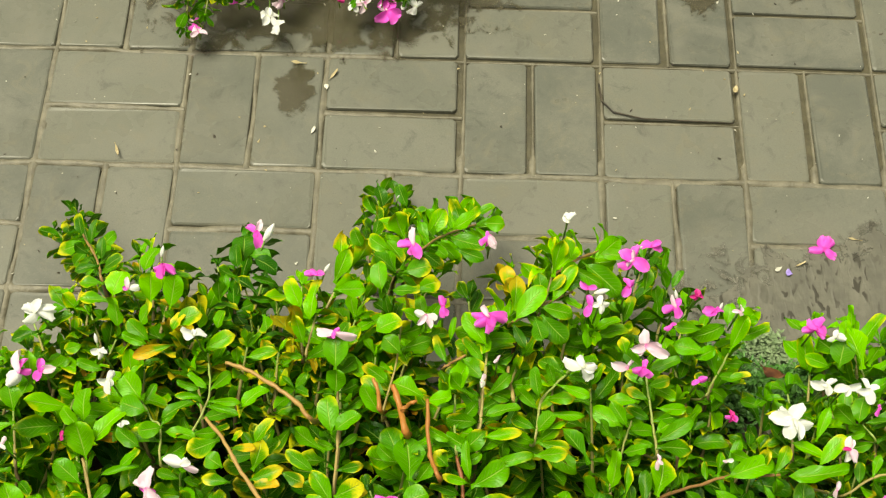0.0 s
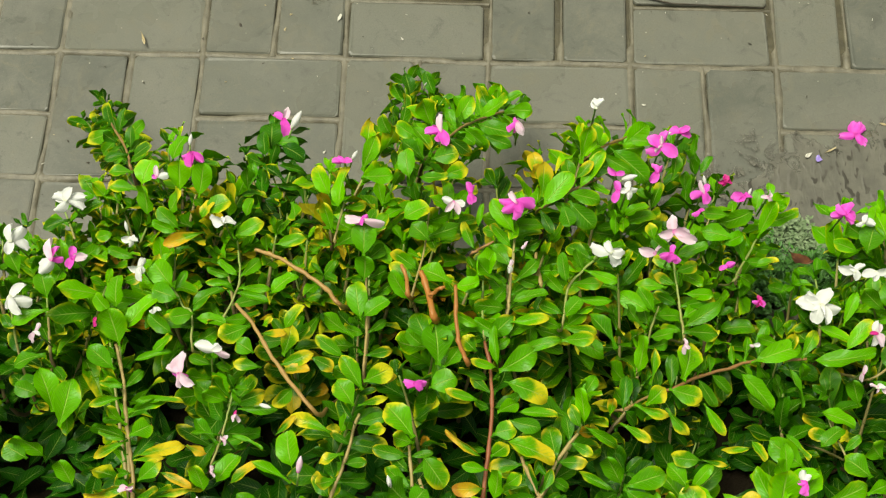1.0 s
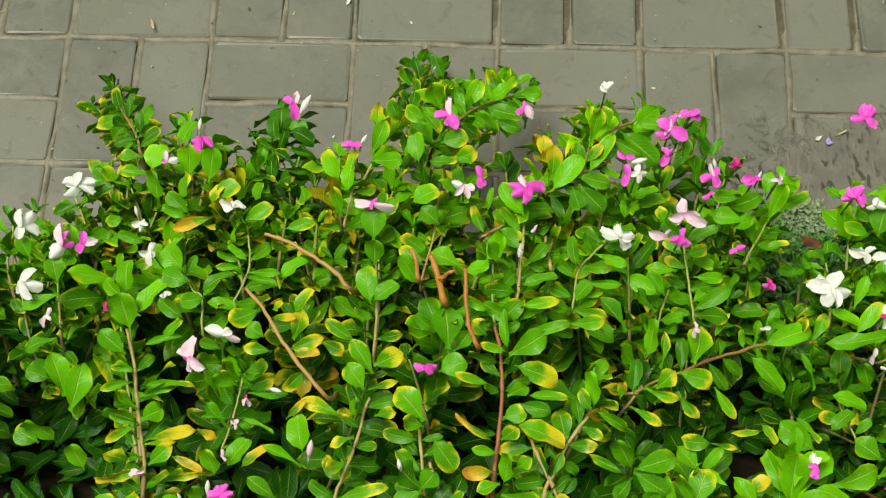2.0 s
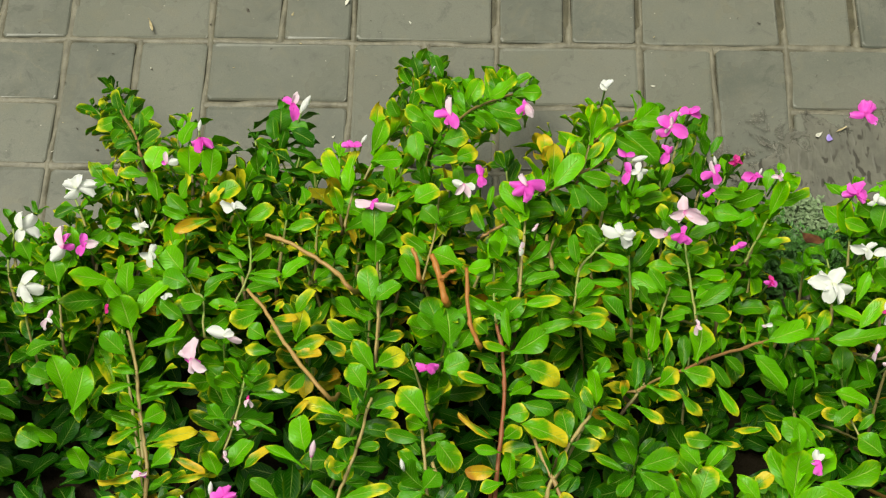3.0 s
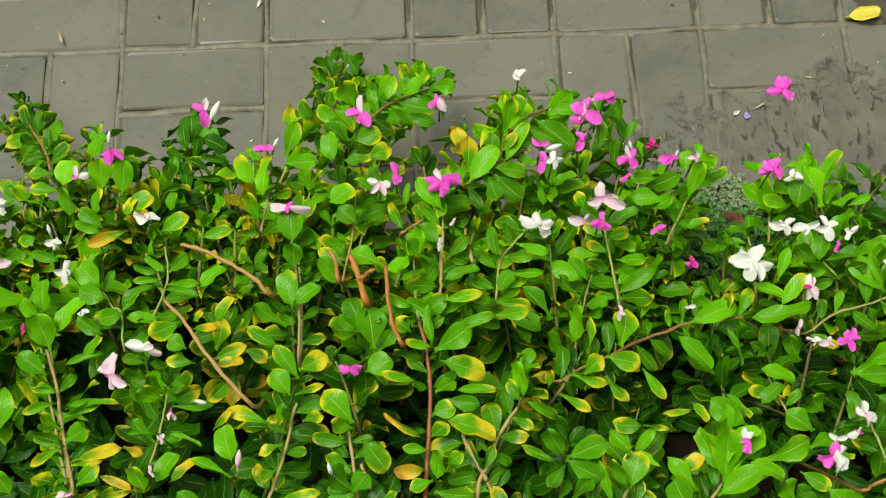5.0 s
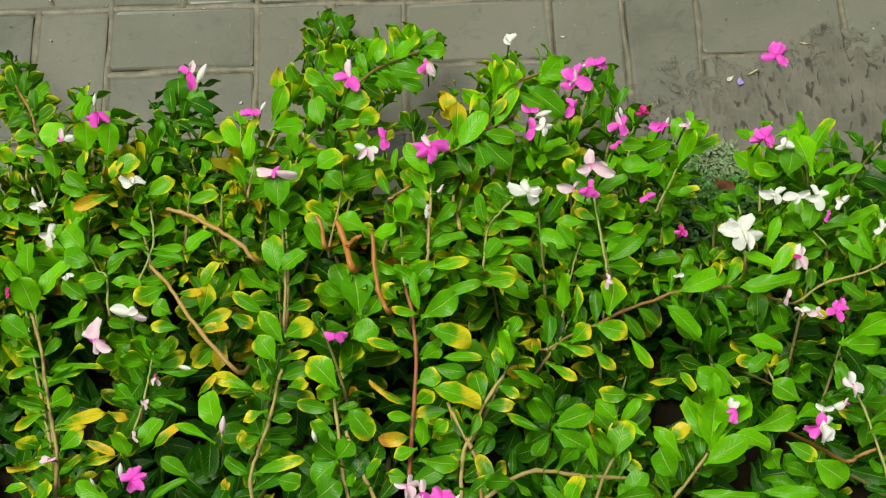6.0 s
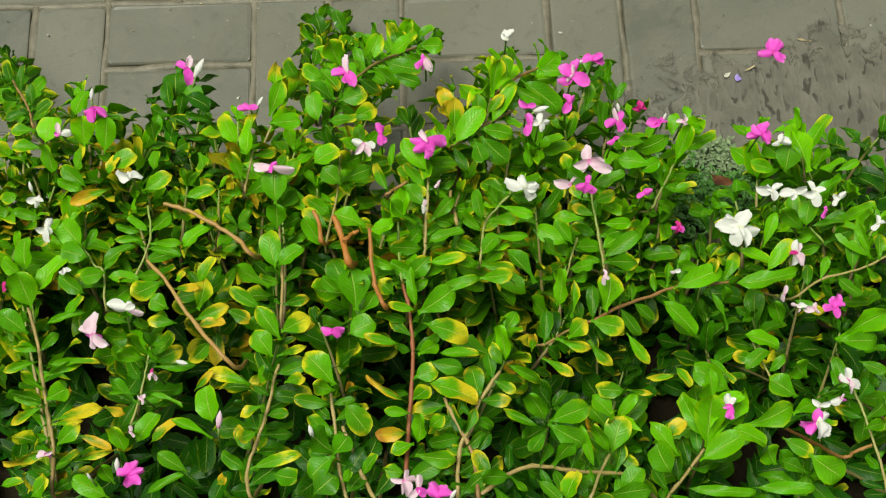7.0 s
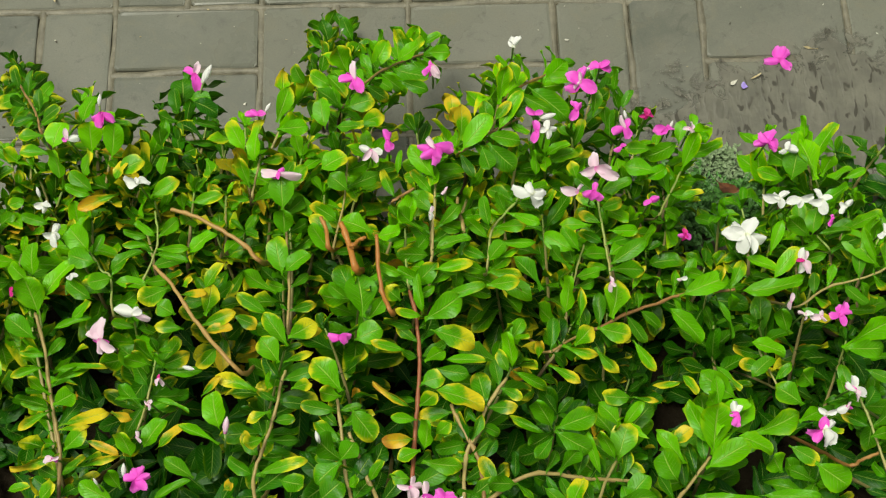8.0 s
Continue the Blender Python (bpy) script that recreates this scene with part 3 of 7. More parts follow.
shoot(plant, rng, (-0.158, -0.502, 0.102), (-0.156, -0.471, 0.289), tone=0.69, yellow=0.07, leaf=0.056)
shoot(plant, rng, (-0.107, -0.589, 0.148), (-0.091, -0.568, 0.281), tone=0.3, yellow=0.09)
shoot(plant, rng, (-0.261, -0.451, 0.231), (-0.281, -0.389, 0.266), tone=0.4, yellow=0.11, leaf=0.044)
shoot(plant, rng, (-0.232, -0.408, 0.221), (-0.225, -0.352, 0.257), tone=0.6, yellow=0.41, leaf=0.06)
shoot(plant, rng, (-0.155, -0.414, 0.234), (-0.171, -0.372, 0.265), tone=0.25, yellow=0.41, leaf=0.06)
shoot(plant, rng, (-0.249, -0.399, 0.181), (-0.243, -0.359, 0.216), leaf=0.046, tone=0.3, yellow=0.24)
shoot(plant, rng, (-0.196, -0.407, 0.195), (-0.193, -0.364, 0.231), leaf=0.046, tone=0.15, yellow=0.37)
shoot(plant, rng, (-0.171, -0.444, 0.200), (-0.150, -0.398, 0.239), leaf=0.046, tone=0.19, yellow=0.14)
shoot(plant, rng, (-0.157, -0.387, 0.193), (-0.165, -0.351, 0.227), leaf=0.05, gap=0.022, tone=0.12, yellow=0.14)
shoot(plant, rng, (-0.109, -0.372, 0.202), (-0.117, -0.336, 0.235), leaf=0.05, gap=0.022, tone=0.12, yellow=0.14)
shoot(plant, rng, (-0.191, -0.400, 0.187), (-0.198, -0.364, 0.220), leaf=0.05, gap=0.022, tone=0.12, yellow=0.14)
shoot(plant, rng, (-0.218, -0.405, 0.182), (-0.226, -0.369, 0.216), leaf=0.05, gap=0.022, tone=0.12, yellow=0.14)
bare_stem(plant, rng, ((-0.191, -0.564, 0.305), (-0.177, -0.606, 0.307), (-0.168, -0.649, 0.309), (-0.159, -0.686, 0.311), (-0.151, -0.722, 0.312), (-0.147, -0.769, 0.312)), 0.0026, 0.1, 0.1, 0.45, 0.75)
bare_stem(plant, rng, ((-0.139, -0.494, 0.314), (-0.121, -0.523, 0.318), (-0.110, -0.532, 0.319), (-0.104, -0.575, 0.321)), 0.0016, 0, 0, 0.8, 1)
bare_stem(plant, rng, ((-0.263, -0.232, 0.205), (-0.215, -0.316, 0.288), (-0.200, -0.352, 0.302)), 0.0020, 0.4, 0.1, 0.5, 0.7)
top_leaf(plant, rng, (-0.250, -0.260, 0.241), (-0.257, -0.240, 0.259), 1.14, 0.04, 0, 0.1)
top_leaf(plant, rng, (-0.232, -0.286, 0.266), (-0.228, -0.262, 0.286), 0.85, 0, 0, 0.1)
top_leaf(plant, rng, (-0.220, -0.318, 0.305), (-0.237, -0.314, 0.318), 1.26, 0, 0, 0.1)
top_leaf(plant, rng, (-0.206, -0.324, 0.302), (-0.206, -0.306, 0.321), 0.99, 0, 0, 0.12)
top_leaf(plant, rng, (-0.198, -0.343, 0.318), (-0.179, -0.334, 0.333), 1.21, 0.12, 0, 0.2)
top_leaf(plant, rng, (-0.203, -0.341, 0.320), (-0.228, -0.347, 0.328), 0.88, 0, 0, 0.1)
top_leaf(plant, rng, (-0.194, -0.364, 0.321), (-0.218, -0.365, 0.330), 1.41, 0.2, 0, 0.3)
top_leaf(plant, rng, (-0.183, -0.380, 0.319), (-0.177, -0.356, 0.339), 1.86, 0.02, 0, 0.75)
top_leaf(plant, rng, (-0.151, -0.350, 0.322), (-0.147, -0.326, 0.343), 1.57, 0.04, 0, 0.6)
top_leaf(plant, rng, (-0.138, -0.389, 0.326), (-0.137, -0.361, 0.349), 1.61, 0.04, 0, 0.7)
top_leaf(plant, rng, (-0.115, -0.399, 0.331), (-0.107, -0.367, 0.355), 1.29, 0.02, 0, 0.6)
top_leaf(plant, rng, (-0.172, -0.420, 0.321), (-0.167, -0.390, 0.344), 1.72, 0.04, 0, 0.5)
top_leaf(plant, rng, (-0.148, -0.419, 0.328), (-0.128, -0.400, 0.347), 1.84, 0.24, 0, 0.5)
top_leaf(plant, rng, (-0.130, -0.360, 0.337), (-0.097, -0.360, 0.349), 0.61, 0, 0, 0.15)
top_leaf(plant, rng, (-0.184, -0.386, 0.320), (-0.215, -0.384, 0.331), 1.04, 0.16, 0, 0.35)
top_leaf(plant, rng, (-0.105, -0.419, 0.339), (-0.081, -0.411, 0.354), 1.57, 0.16, 0, 0.4)
top_leaf(plant, rng, (-0.108, -0.428, 0.336), (-0.102, -0.412, 0.353), 1.19, 0.48, 0.2, 0.4)
top_leaf(plant, rng, (-0.184, -0.570, 0.315), (-0.194, -0.536, 0.339), 1.62, 0, 0, 0.5)
top_leaf(plant, rng, (-0.192, -0.529, 0.316), (-0.198, -0.501, 0.338), 1.63, 0, 0, 0.65)
top_leaf(plant, rng, (-0.181, -0.556, 0.319), (-0.155, -0.521, 0.345), 0.91, 0.02, 0, 0.6)
top_leaf(plant, rng, (-0.197, -0.533, 0.318), (-0.215, -0.523, 0.333), 1.56, 0, 0, 0.5)
top_leaf(plant, rng, (-0.132, -0.506, 0.329), (-0.153, -0.487, 0.347), 1.73, 0, 0, 0.5)
top_leaf(plant, rng, (-0.123, -0.520, 0.331), (-0.152, -0.516, 0.344), 1.43, 0, 0, 0.35)
top_leaf(plant, rng, (-0.103, -0.540, 0.339), (-0.126, -0.548, 0.346), 1.58, 0, 0, 0.3)
top_leaf(plant, rng, (-0.102, -0.547, 0.343), (-0.070, -0.550, 0.353), 0.94, 0, 0, 0.4)
top_leaf(plant, rng, (-0.109, -0.533, 0.337), (-0.081, -0.512, 0.356), 0.85, 0, 0, 0.3)
top_leaf(plant, rng, (-0.103, -0.445, 0.340), (-0.145, -0.461, 0.343), 0.73, 0.6, 0.7, 0.4)
top_leaf(plant, rng, (-0.132, -0.437, 0.328), (-0.156, -0.421, 0.344), 1.36, 0.12, 0, 0.4)
top_leaf(plant, rng, (-0.132, -0.441, 0.330), (-0.161, -0.438, 0.342), 0.84, 0, 0, 0.35)
top_leaf(plant, rng, (-0.177, -0.470, 0.321), (-0.208, -0.465, 0.333), 0.77, 0, 0, 0.3)
top_leaf(plant, rng, (-0.206, -0.440, 0.322), (-0.221, -0.450, 0.329), 1.42, 0.08, 0, 0.4)
top_leaf(plant, rng, (-0.157, -0.489, 0.328), (-0.147, -0.478, 0.344), 1.03, 0.32, 0, 0.4)
top_leaf(plant, rng, (-0.189, -0.500, 0.325), (-0.168, -0.500, 0.336), 1.08, 0.4, 0.5, 0.3)
top_leaf(plant, rng, (-0.148, -0.585, 0.330), (-0.119, -0.569, 0.348), 0.69, 0.12, 0, 0.4)
top_leaf(plant, rng, (-0.166, -0.592, 0.328), (-0.128, -0.583, 0.343), 0.54, 0, 0, 0.4)
top_leaf(plant, rng, (-0.185, -0.598, 0.318), (-0.209, -0.580, 0.336), 1.31, 0, 0, 0.35)
top_leaf(plant, rng, (-0.124, -0.561, 0.330), (-0.152, -0.548, 0.345), 1.1, 0, 0, 0.25)
top_leaf(plant, rng, (-0.170, -0.631, 0.326), (-0.203, -0.641, 0.332), 0.62, 0.16, 0, 0.45)
top_leaf(plant, rng, (-0.169, -0.616, 0.325), (-0.195, -0.620, 0.333), 0.62, 0.16, 0, 0.5)
top_leaf(plant, rng, (-0.161, -0.638, 0.331), (-0.110, -0.633, 0.344), 0.36, 0.28, 0.1, 0.5)
top_leaf(plant, rng, (-0.259, -0.585, 0.321), (-0.294, -0.591, 0.330), 1.04, 0, 0, 0.4)
top_leaf(plant, rng, (-0.263, -0.533, 0.323), (-0.300, -0.549, 0.328), 0.83, 0, 0, 0.5)
top_leaf(plant, rng, (-0.257, -0.413, 0.316), (-0.244, -0.395, 0.335), 1.51, 0, 0, 0.3)
top_leaf(plant, rng, (-0.256, -0.426, 0.322), (-0.284, -0.436, 0.329), 0.8, 0, 0, 0.15)
top_leaf(plant, rng, (-0.250, -0.417, 0.317), (-0.227, -0.406, 0.333), 1.05, 0, 0, 0.2)
top_leaf(plant, rng, (-0.258, -0.484, 0.314), (-0.256, -0.459, 0.337), 0.92, 0, 0, 0.5)
limp_flower(plant, rng, (-0.123, -0.358, 0.358), ((250, 16, "magenta"), (320, 17, "magenta"), (200, 12, "magenta"), (285, 16, "magenta")))
limp_flower(plant, rng, (-0.159, -0.383, 0.351), ((200, 8, "magenta"), (20, 13, "white"), (100, 12, "pale")))
limp_flower(plant, rng, (-0.078, -0.445, 0.367), ((175, 17, "white"), (8, 15, "white"), (90, 7, "white")))
limp_flower(plant, rng, (-0.180, -0.458, 0.347), ((200, 11, "white"), (270, 11, "white"), (350, 10, "white"), (70, 8, "white")))
limp_flower(plant, rng, (-0.165, -0.493, 0.349), ((195, 15, "white"), (65, 14, "white"), (270, 16, "white"), (320, 9, "white")))
limp_flower(plant, rng, (-0.106, -0.616, 0.361), ((200, 10, "magenta"), (340, 10, "magenta"), (270, 8, "magenta"), (95, 24, "pale"), (165, 16, "pale"), (330, 19, "pale"), (300, 16, "pale")))
limp_flower(plant, rng, (-0.142, -0.542, 0.354), ((200, 9, "white"), (0, 8, "white"), (270, 7, "white")))
limp_flower(plant, rng, (-0.207, -0.554, 0.342), ((90, 7, "crimson"), (270, 7, "crimson")))
limp_flower(plant, rng, (-0.257, -0.411, 0.342), ((150, 21, "white"), (220, 22, "white"), (190, 21, "white"), (10, 22, "white"), (330, 22, "white"), (80, 15, "white")))
limp_flower(plant, rng, (-0.262, -0.483, 0.342), ((200, 21, "white"), (235, 21, "white"), (20, 13, "magenta"), (80, 16, "magenta"), (115, 24, "pale")))
limp_flower(plant, rng, (-0.240, -0.481, 0.342), ((10, 16, "pale"), (250, 14, "magenta"), (100, 14, "magenta")))
flower_bud(plant, rng, (-0.127, -0.345, 0.353), (-0.125, -0.335, 0.361), "white")
flower_bud(plant, rng, (-0.185, -0.448, 0.344), (-0.187, -0.440, 0.352), "white")
fill_shoots(plant, rng, FILL)

rng = random.Random(43)
plant = plant_at(0.02, -0.5, "yellow-edged green periwinkle with white and magenta flowers, wet with rain")
shoot(plant, rng, (-0.058, -0.355, 0.242), (-0.058, -0.231, 0.189), leaf=0.05, gap=0.02, tone=0.05, yellow=0.02, crown=5)
shoot(plant, rng, (-0.072, -0.350, 0.219), (-0.087, -0.286, 0.225), leaf=0.04, tone=0.05, yellow=0.06)
shoot(plant, rng, (0.088, -0.220, 0.134), (0.091, -0.053, 0.030), leaf=0.044, tone=0.25, yellow=0.12)
shoot(plant, rng, (0.099, -0.276, 0.054), (0.139, -0.213, 0.211), tone=0.75, yellow=0.31, leaf=0.054)
shoot(plant, rng, (0.035, -0.412, 0.280), (0.079, -0.319, 0.308), tone=0.7, yellow=0.37, leaf=0.06)
shoot(plant, rng, (0.030, -0.429, 0.280), (0.026, -0.356, 0.315), tone=0.9, yellow=0.32, leaf=0.056)
shoot(plant, rng, (0.070, -0.406, 0.250), (0.098, -0.339, 0.284), tone=0.5, yellow=0.45, leaf=0.06)
shoot(plant, rng, (0.030, -0.461, 0.030), (0.070, -0.436, 0.335), tone=0.5, yellow=0.26, leaf=0.056)
shoot(plant, rng, (-0.017, -0.550, 0.062), (-0.012, -0.529, 0.275), tone=0.2, yellow=0.37, leaf=0.046)
shoot(plant, rng, (-0.078, -0.449, 0.179), (-0.076, -0.428, 0.284), tone=0.34, yellow=0.17, leaf=0.044)
shoot(plant, rng, (-0.024, -0.424, 0.218), (-0.027, -0.376, 0.252), tone=0.1, yellow=0.17, leaf=0.044)
shoot(plant, rng, (0.016, -0.489, 0.167), (0.024, -0.468, 0.284), tone=0.34, yellow=0.15)
shoot(plant, rng, (-0.016, -0.454, 0.219), (-0.025, -0.408, 0.253), leaf=0.046, tone=0.29, yellow=0.37)
# low shoots in near-darkest green, their colour standing in for shadow here
shoot(plant, rng, (-0.043, -0.354, 0.215), (-0.029, -0.319, 0.246), leaf=0.042, gap=0.022, tone=0.02, yellow=0.07)
shoot(plant, rng, (-0.062, -0.373, 0.211), (-0.061, -0.339, 0.246), leaf=0.042, gap=0.022, tone=0.02, yellow=0.07)
shoot(plant, rng, (-0.018, -0.385, 0.220), (-0.004, -0.353, 0.255), leaf=0.042, gap=0.022, tone=0.22, yellow=0.12)
shoot(plant, rng, (-0.037, -0.401, 0.215), (-0.037, -0.368, 0.251), leaf=0.042, gap=0.022, tone=0.02, yellow=0.07)
shoot(plant, rng, (-0.067, -0.351, 0.210), (-0.077, -0.310, 0.232), leaf=0.042, gap=0.022, tone=0.02, yellow=0.07)
shoot(plant, rng, (0.000, -0.378, 0.219), (-0.008, -0.344, 0.255), leaf=0.05, gap=0.022, tone=0.12, yellow=0.14)
shoot(plant, rng, (0.042, -0.396, 0.219), (0.032, -0.362, 0.254), leaf=0.05, gap=0.022, tone=0.12, yellow=0.14)
shoot(plant, rng, (-0.052, -0.403, 0.213), (-0.060, -0.368, 0.247), leaf=0.05, gap=0.022, tone=0.12, yellow=0.14)
bare_stem(plant, rng, ((-0.041, -0.477, 0.368), (-0.013, -0.489, 0.373), (0.015, -0.507, 0.376), (0.038, -0.524, 0.376), (0.055, -0.542, 0.376)), 0.0029, 0, 0.45, 0.5, 0.6)
bare_stem(plant, rng, ((-0.056, -0.538, 0.364), (-0.036, -0.562, 0.369), (-0.017, -0.591, 0.373), (0.001, -0.617, 0.376), (0.038, -0.659, 0.376)), 0.0027, 0, 0.45, 0.5, 0.6)
bare_stem(plant, rng, ((0.071, -0.458, 0.340), (0.077, -0.507, 0.340), (0.080, -0.558, 0.340), (0.080, -0.613, 0.340)), 0.0020, 0.1, 0.1, 0.5, 0.8)
bare_stem(plant, rng, ((0.115, -0.494, 0.376), (0.120, -0.507, 0.376), (0.124, -0.530, 0.376)), 0.0030, 0.1, 0.8, 0.4, 0.5)
bare_stem(plant, rng, ((-0.056, -0.623, 0.330), (-0.059, -0.647, 0.330), (-0.063, -0.674, 0.330), (-0.070, -0.703, 0.328)), 0.0015, 0, 0, 0.7, 0.95)
bare_stem(plant, rng, ((-0.066, -0.461, 0.328), (-0.061, -0.485, 0.330), (-0.062, -0.505, 0.330), (-0.074, -0.538, 0.326), (-0.081, -0.548, 0.326)), 0.0016, 0, 0, 0.75, 1)
bare_stem(plant, rng, ((0.047, -0.404, 0.340), (0.043, -0.427, 0.340), (0.040, -0.457, 0.340)), 0.0017, 0.1, 0, 0.6, 0.9)
top_leaf(plant, rng, (-0.039, -0.340, 0.340), (-0.036, -0.320, 0.360), 1.92, 0, 0, 0.15)
top_leaf(plant, rng, (-0.030, -0.339, 0.352), (-0.009, -0.341, 0.362), 1.49, 0, 0, 0.2)
top_leaf(plant, rng, (-0.043, -0.353, 0.344), (-0.047, -0.334, 0.363), 1.54, 0, 0, 0.08)
top_leaf(plant, rng, (-0.026, -0.346, 0.359), (0.002, -0.357, 0.366), 1.32, 0, 0, 0.02)
top_leaf(plant, rng, (-0.042, -0.365, 0.348), (-0.063, -0.363, 0.359), 1.35, 0.08, 0, 0.15)
top_leaf(plant, rng, (-0.060, -0.393, 0.344), (-0.052, -0.372, 0.363), 1.03, 0, 0, 0.25)
top_leaf(plant, rng, (-0.058, -0.395, 0.344), (-0.062, -0.376, 0.363), 1.13, 0, 0, 0.2)
top_leaf(plant, rng, (-0.041, -0.390, 0.349), (-0.031, -0.380, 0.365), 2.26, 0.08, 0, 0.05)
top_leaf(plant, rng, (-0.032, -0.393, 0.357), (0.001, -0.402, 0.364), 0.58, 0, 0, 0.1)
top_leaf(plant, rng, (-0.033, -0.406, 0.353), (-0.017, -0.404, 0.365), 1.6, 0.08, 0, 0.15)
top_leaf(plant, rng, (-0.028, -0.370, 0.358), (0.005, -0.378, 0.366), 0.6, 0, 0, 0.1)
top_leaf(plant, rng, (-0.058, -0.428, 0.345), (-0.054, -0.415, 0.362), 1.88, 0.02, 0, 0.5)
top_leaf(plant, rng, (0.043, -0.421, 0.350), (0.040, -0.381, 0.378), 0.92, 0.2, 0, 0.75)
top_leaf(plant, rng, (0.033, -0.406, 0.354), (0.016, -0.382, 0.374), 1.29, 0.24, 0, 0.7)
top_leaf(plant, rng, (0.065, -0.371, 0.353), (0.081, -0.343, 0.375), 1.02, 0.04, 0, 0.6)
top_leaf(plant, rng, (0.066, -0.382, 0.359), (0.103, -0.385, 0.369), 1.03, 0.08, 0, 0.4)
top_leaf(plant, rng, (0.094, -0.317, 0.337), (0.080, -0.305, 0.353), 1.59, 0.08, 0, 0.3)
top_leaf(plant, rng, (0.038, -0.448, 0.353), (0.027, -0.420, 0.375), 0.87, 0.2, 0, 0.6)
top_leaf(plant, rng, (-0.007, -0.417, 0.363), (0.002, -0.439, 0.365), 1.65, 0.08, 0, 0.3)
top_leaf(plant, rng, (0.102, -0.127, 0.100), (0.099, -0.099, 0.122), 0.92, 0, 0, 0.1)
top_leaf(plant, rng, (0.095, -0.138, 0.114), (0.088, -0.119, 0.133), 0.94, 0, 0, 0.1)
top_leaf(plant, rng, (0.112, -0.431, 0.356), (0.136, -0.418, 0.372), 1.77, 0.12, 0, 0.5)
top_leaf(plant, rng, (-0.057, -0.515, 0.352), (-0.024, -0.519, 0.362), 0.66, 0, 0, 0.45)
top_leaf(plant, rng, (-0.056, -0.521, 0.353), (-0.026, -0.530, 0.361), 0.64, 0, 0, 0.35)
top_leaf(plant, rng, (-0.063, -0.508, 0.345), (-0.092, -0.509, 0.355), 0.5, 0.08, 0, 0.4)
top_leaf(plant, rng, (-0.066, -0.498, 0.345), (-0.092, -0.498, 0.355), 0.72, 0, 0, 0.3)
top_leaf(plant, rng, (-0.023, -0.523, 0.352), (-0.005, -0.501, 0.372), 1.05, 0, 0, 0.5)
top_leaf(plant, rng, (-0.041, -0.557, 0.352), (-0.071, -0.575, 0.355), 1.37, 0.24, 0, 0.4)
top_leaf(plant, rng, (-0.005, -0.562, 0.354), (0.010, -0.542, 0.374), 1.24, 0.32, 0, 0.45)
top_leaf(plant, rng, (-0.029, -0.558, 0.354), (-0.013, -0.555, 0.367), 1.3, 0.44, 0.2, 0.4)
top_leaf(plant, rng, (-0.030, -0.568, 0.357), (0.002, -0.570, 0.367), 0.58, 0.56, 0.5, 0.3)
top_leaf(plant, rng, (-0.004, -0.590, 0.354), (0.009, -0.570, 0.374), 1.27, 0.28, 0, 0.4)
top_leaf(plant, rng, (-0.006, -0.602, 0.357), (0.026, -0.595, 0.371), 1, 0.4, 0.3, 0.4)
top_leaf(plant, rng, (-0.005, -0.609, 0.358), (0.023, -0.607, 0.370), 0.92, 0.6, 0.6, 0.3)
top_leaf(plant, rng, (0.026, -0.593, 0.361), (0.048, -0.608, 0.367), 1.07, 0.4, 0.4, 0.3)
top_leaf(plant, rng, (0.069, -0.568, 0.356), (0.034, -0.555, 0.372), 0.89, 0, 0, 0.4)
top_leaf(plant, rng, (0.061, -0.592, 0.356), (0.032, -0.576, 0.372), 0.84, 0.08, 0, 0.35)
top_leaf(plant, rng, (0.074, -0.548, 0.352), (0.066, -0.516, 0.376), 1.17, 0, 0, 0.4)
top_leaf(plant, rng, (0.076, -0.546, 0.355), (0.097, -0.530, 0.373), 1.34, 0, 0, 0.3)
top_leaf(plant, rng, (0.073, -0.475, 0.353), (0.073, -0.446, 0.375), 1.85, 0, 0, 0.4)
top_leaf(plant, rng, (0.075, -0.504, 0.354), (0.078, -0.480, 0.374), 1.71, 0, 0, 0.35)
top_leaf(plant, rng, (0.080, -0.625, 0.353), (0.061, -0.598, 0.375), 1.1, 0.12, 0, 0.4)
top_leaf(plant, rng, (0.081, -0.617, 0.357), (0.108, -0.609, 0.371), 1.5, 0.36, 0, 0.4)
top_leaf(plant, rng, (-0.022, -0.465, 0.356), (0.008, -0.462, 0.369), 0.88, 0.24, 0, 0.4)
top_leaf(plant, rng, (-0.031, -0.470, 0.350), (-0.033, -0.457, 0.367), 1.19, 0.08, 0, 0.5)
top_leaf(plant, rng, (-0.067, -0.451, 0.346), (-0.040, -0.441, 0.361), 1.16, 0.2, 0, 0.45)
top_leaf(plant, rng, (-0.035, -0.587, 0.350), (-0.049, -0.580, 0.364), 1.87, 0, 0, 0.3)
top_leaf(plant, rng, (-0.025, -0.603, 0.351), (-0.052, -0.602, 0.362), 0.88, 0.24, 0, 0.3)
top_leaf(plant, rng, (0.011, -0.627, 0.363), (-0.005, -0.649, 0.365), 1.49, 0.36, 0.1, 0.4)
limp_flower(plant, rng, (-0.024, -0.313, 0.358), ((150, 16, "magenta"), (75, 16, "pale"), (250, 9, "magenta"), (285, 21, "magenta")))
limp_flower(plant, rng, (0.048, -0.376, 0.381), ((190, 14, "magenta"), (20, 10, "magenta"), (150, 10, "magenta")))
limp_flower(plant, rng, (0.072, -0.445, 0.381), ((165, 22, "pale"), (200, 13, "magenta"), (60, 9, "magenta"), (0, 24, "pale"), (270, 8, "magenta")))
limp_flower(plant, rng, (-0.073, -0.591, 0.367), ((180, 22, "white"), (70, 10, "white"), (350, 18, "pale"), (25, 10, "white")))
flower_bud(plant, rng, (-0.014, -0.329, 0.368), (-0.003, -0.313, 0.379), "white")
flower_bud(plant, rng, (0.056, -0.372, 0.379), (0.062, -0.365, 0.386), "white")
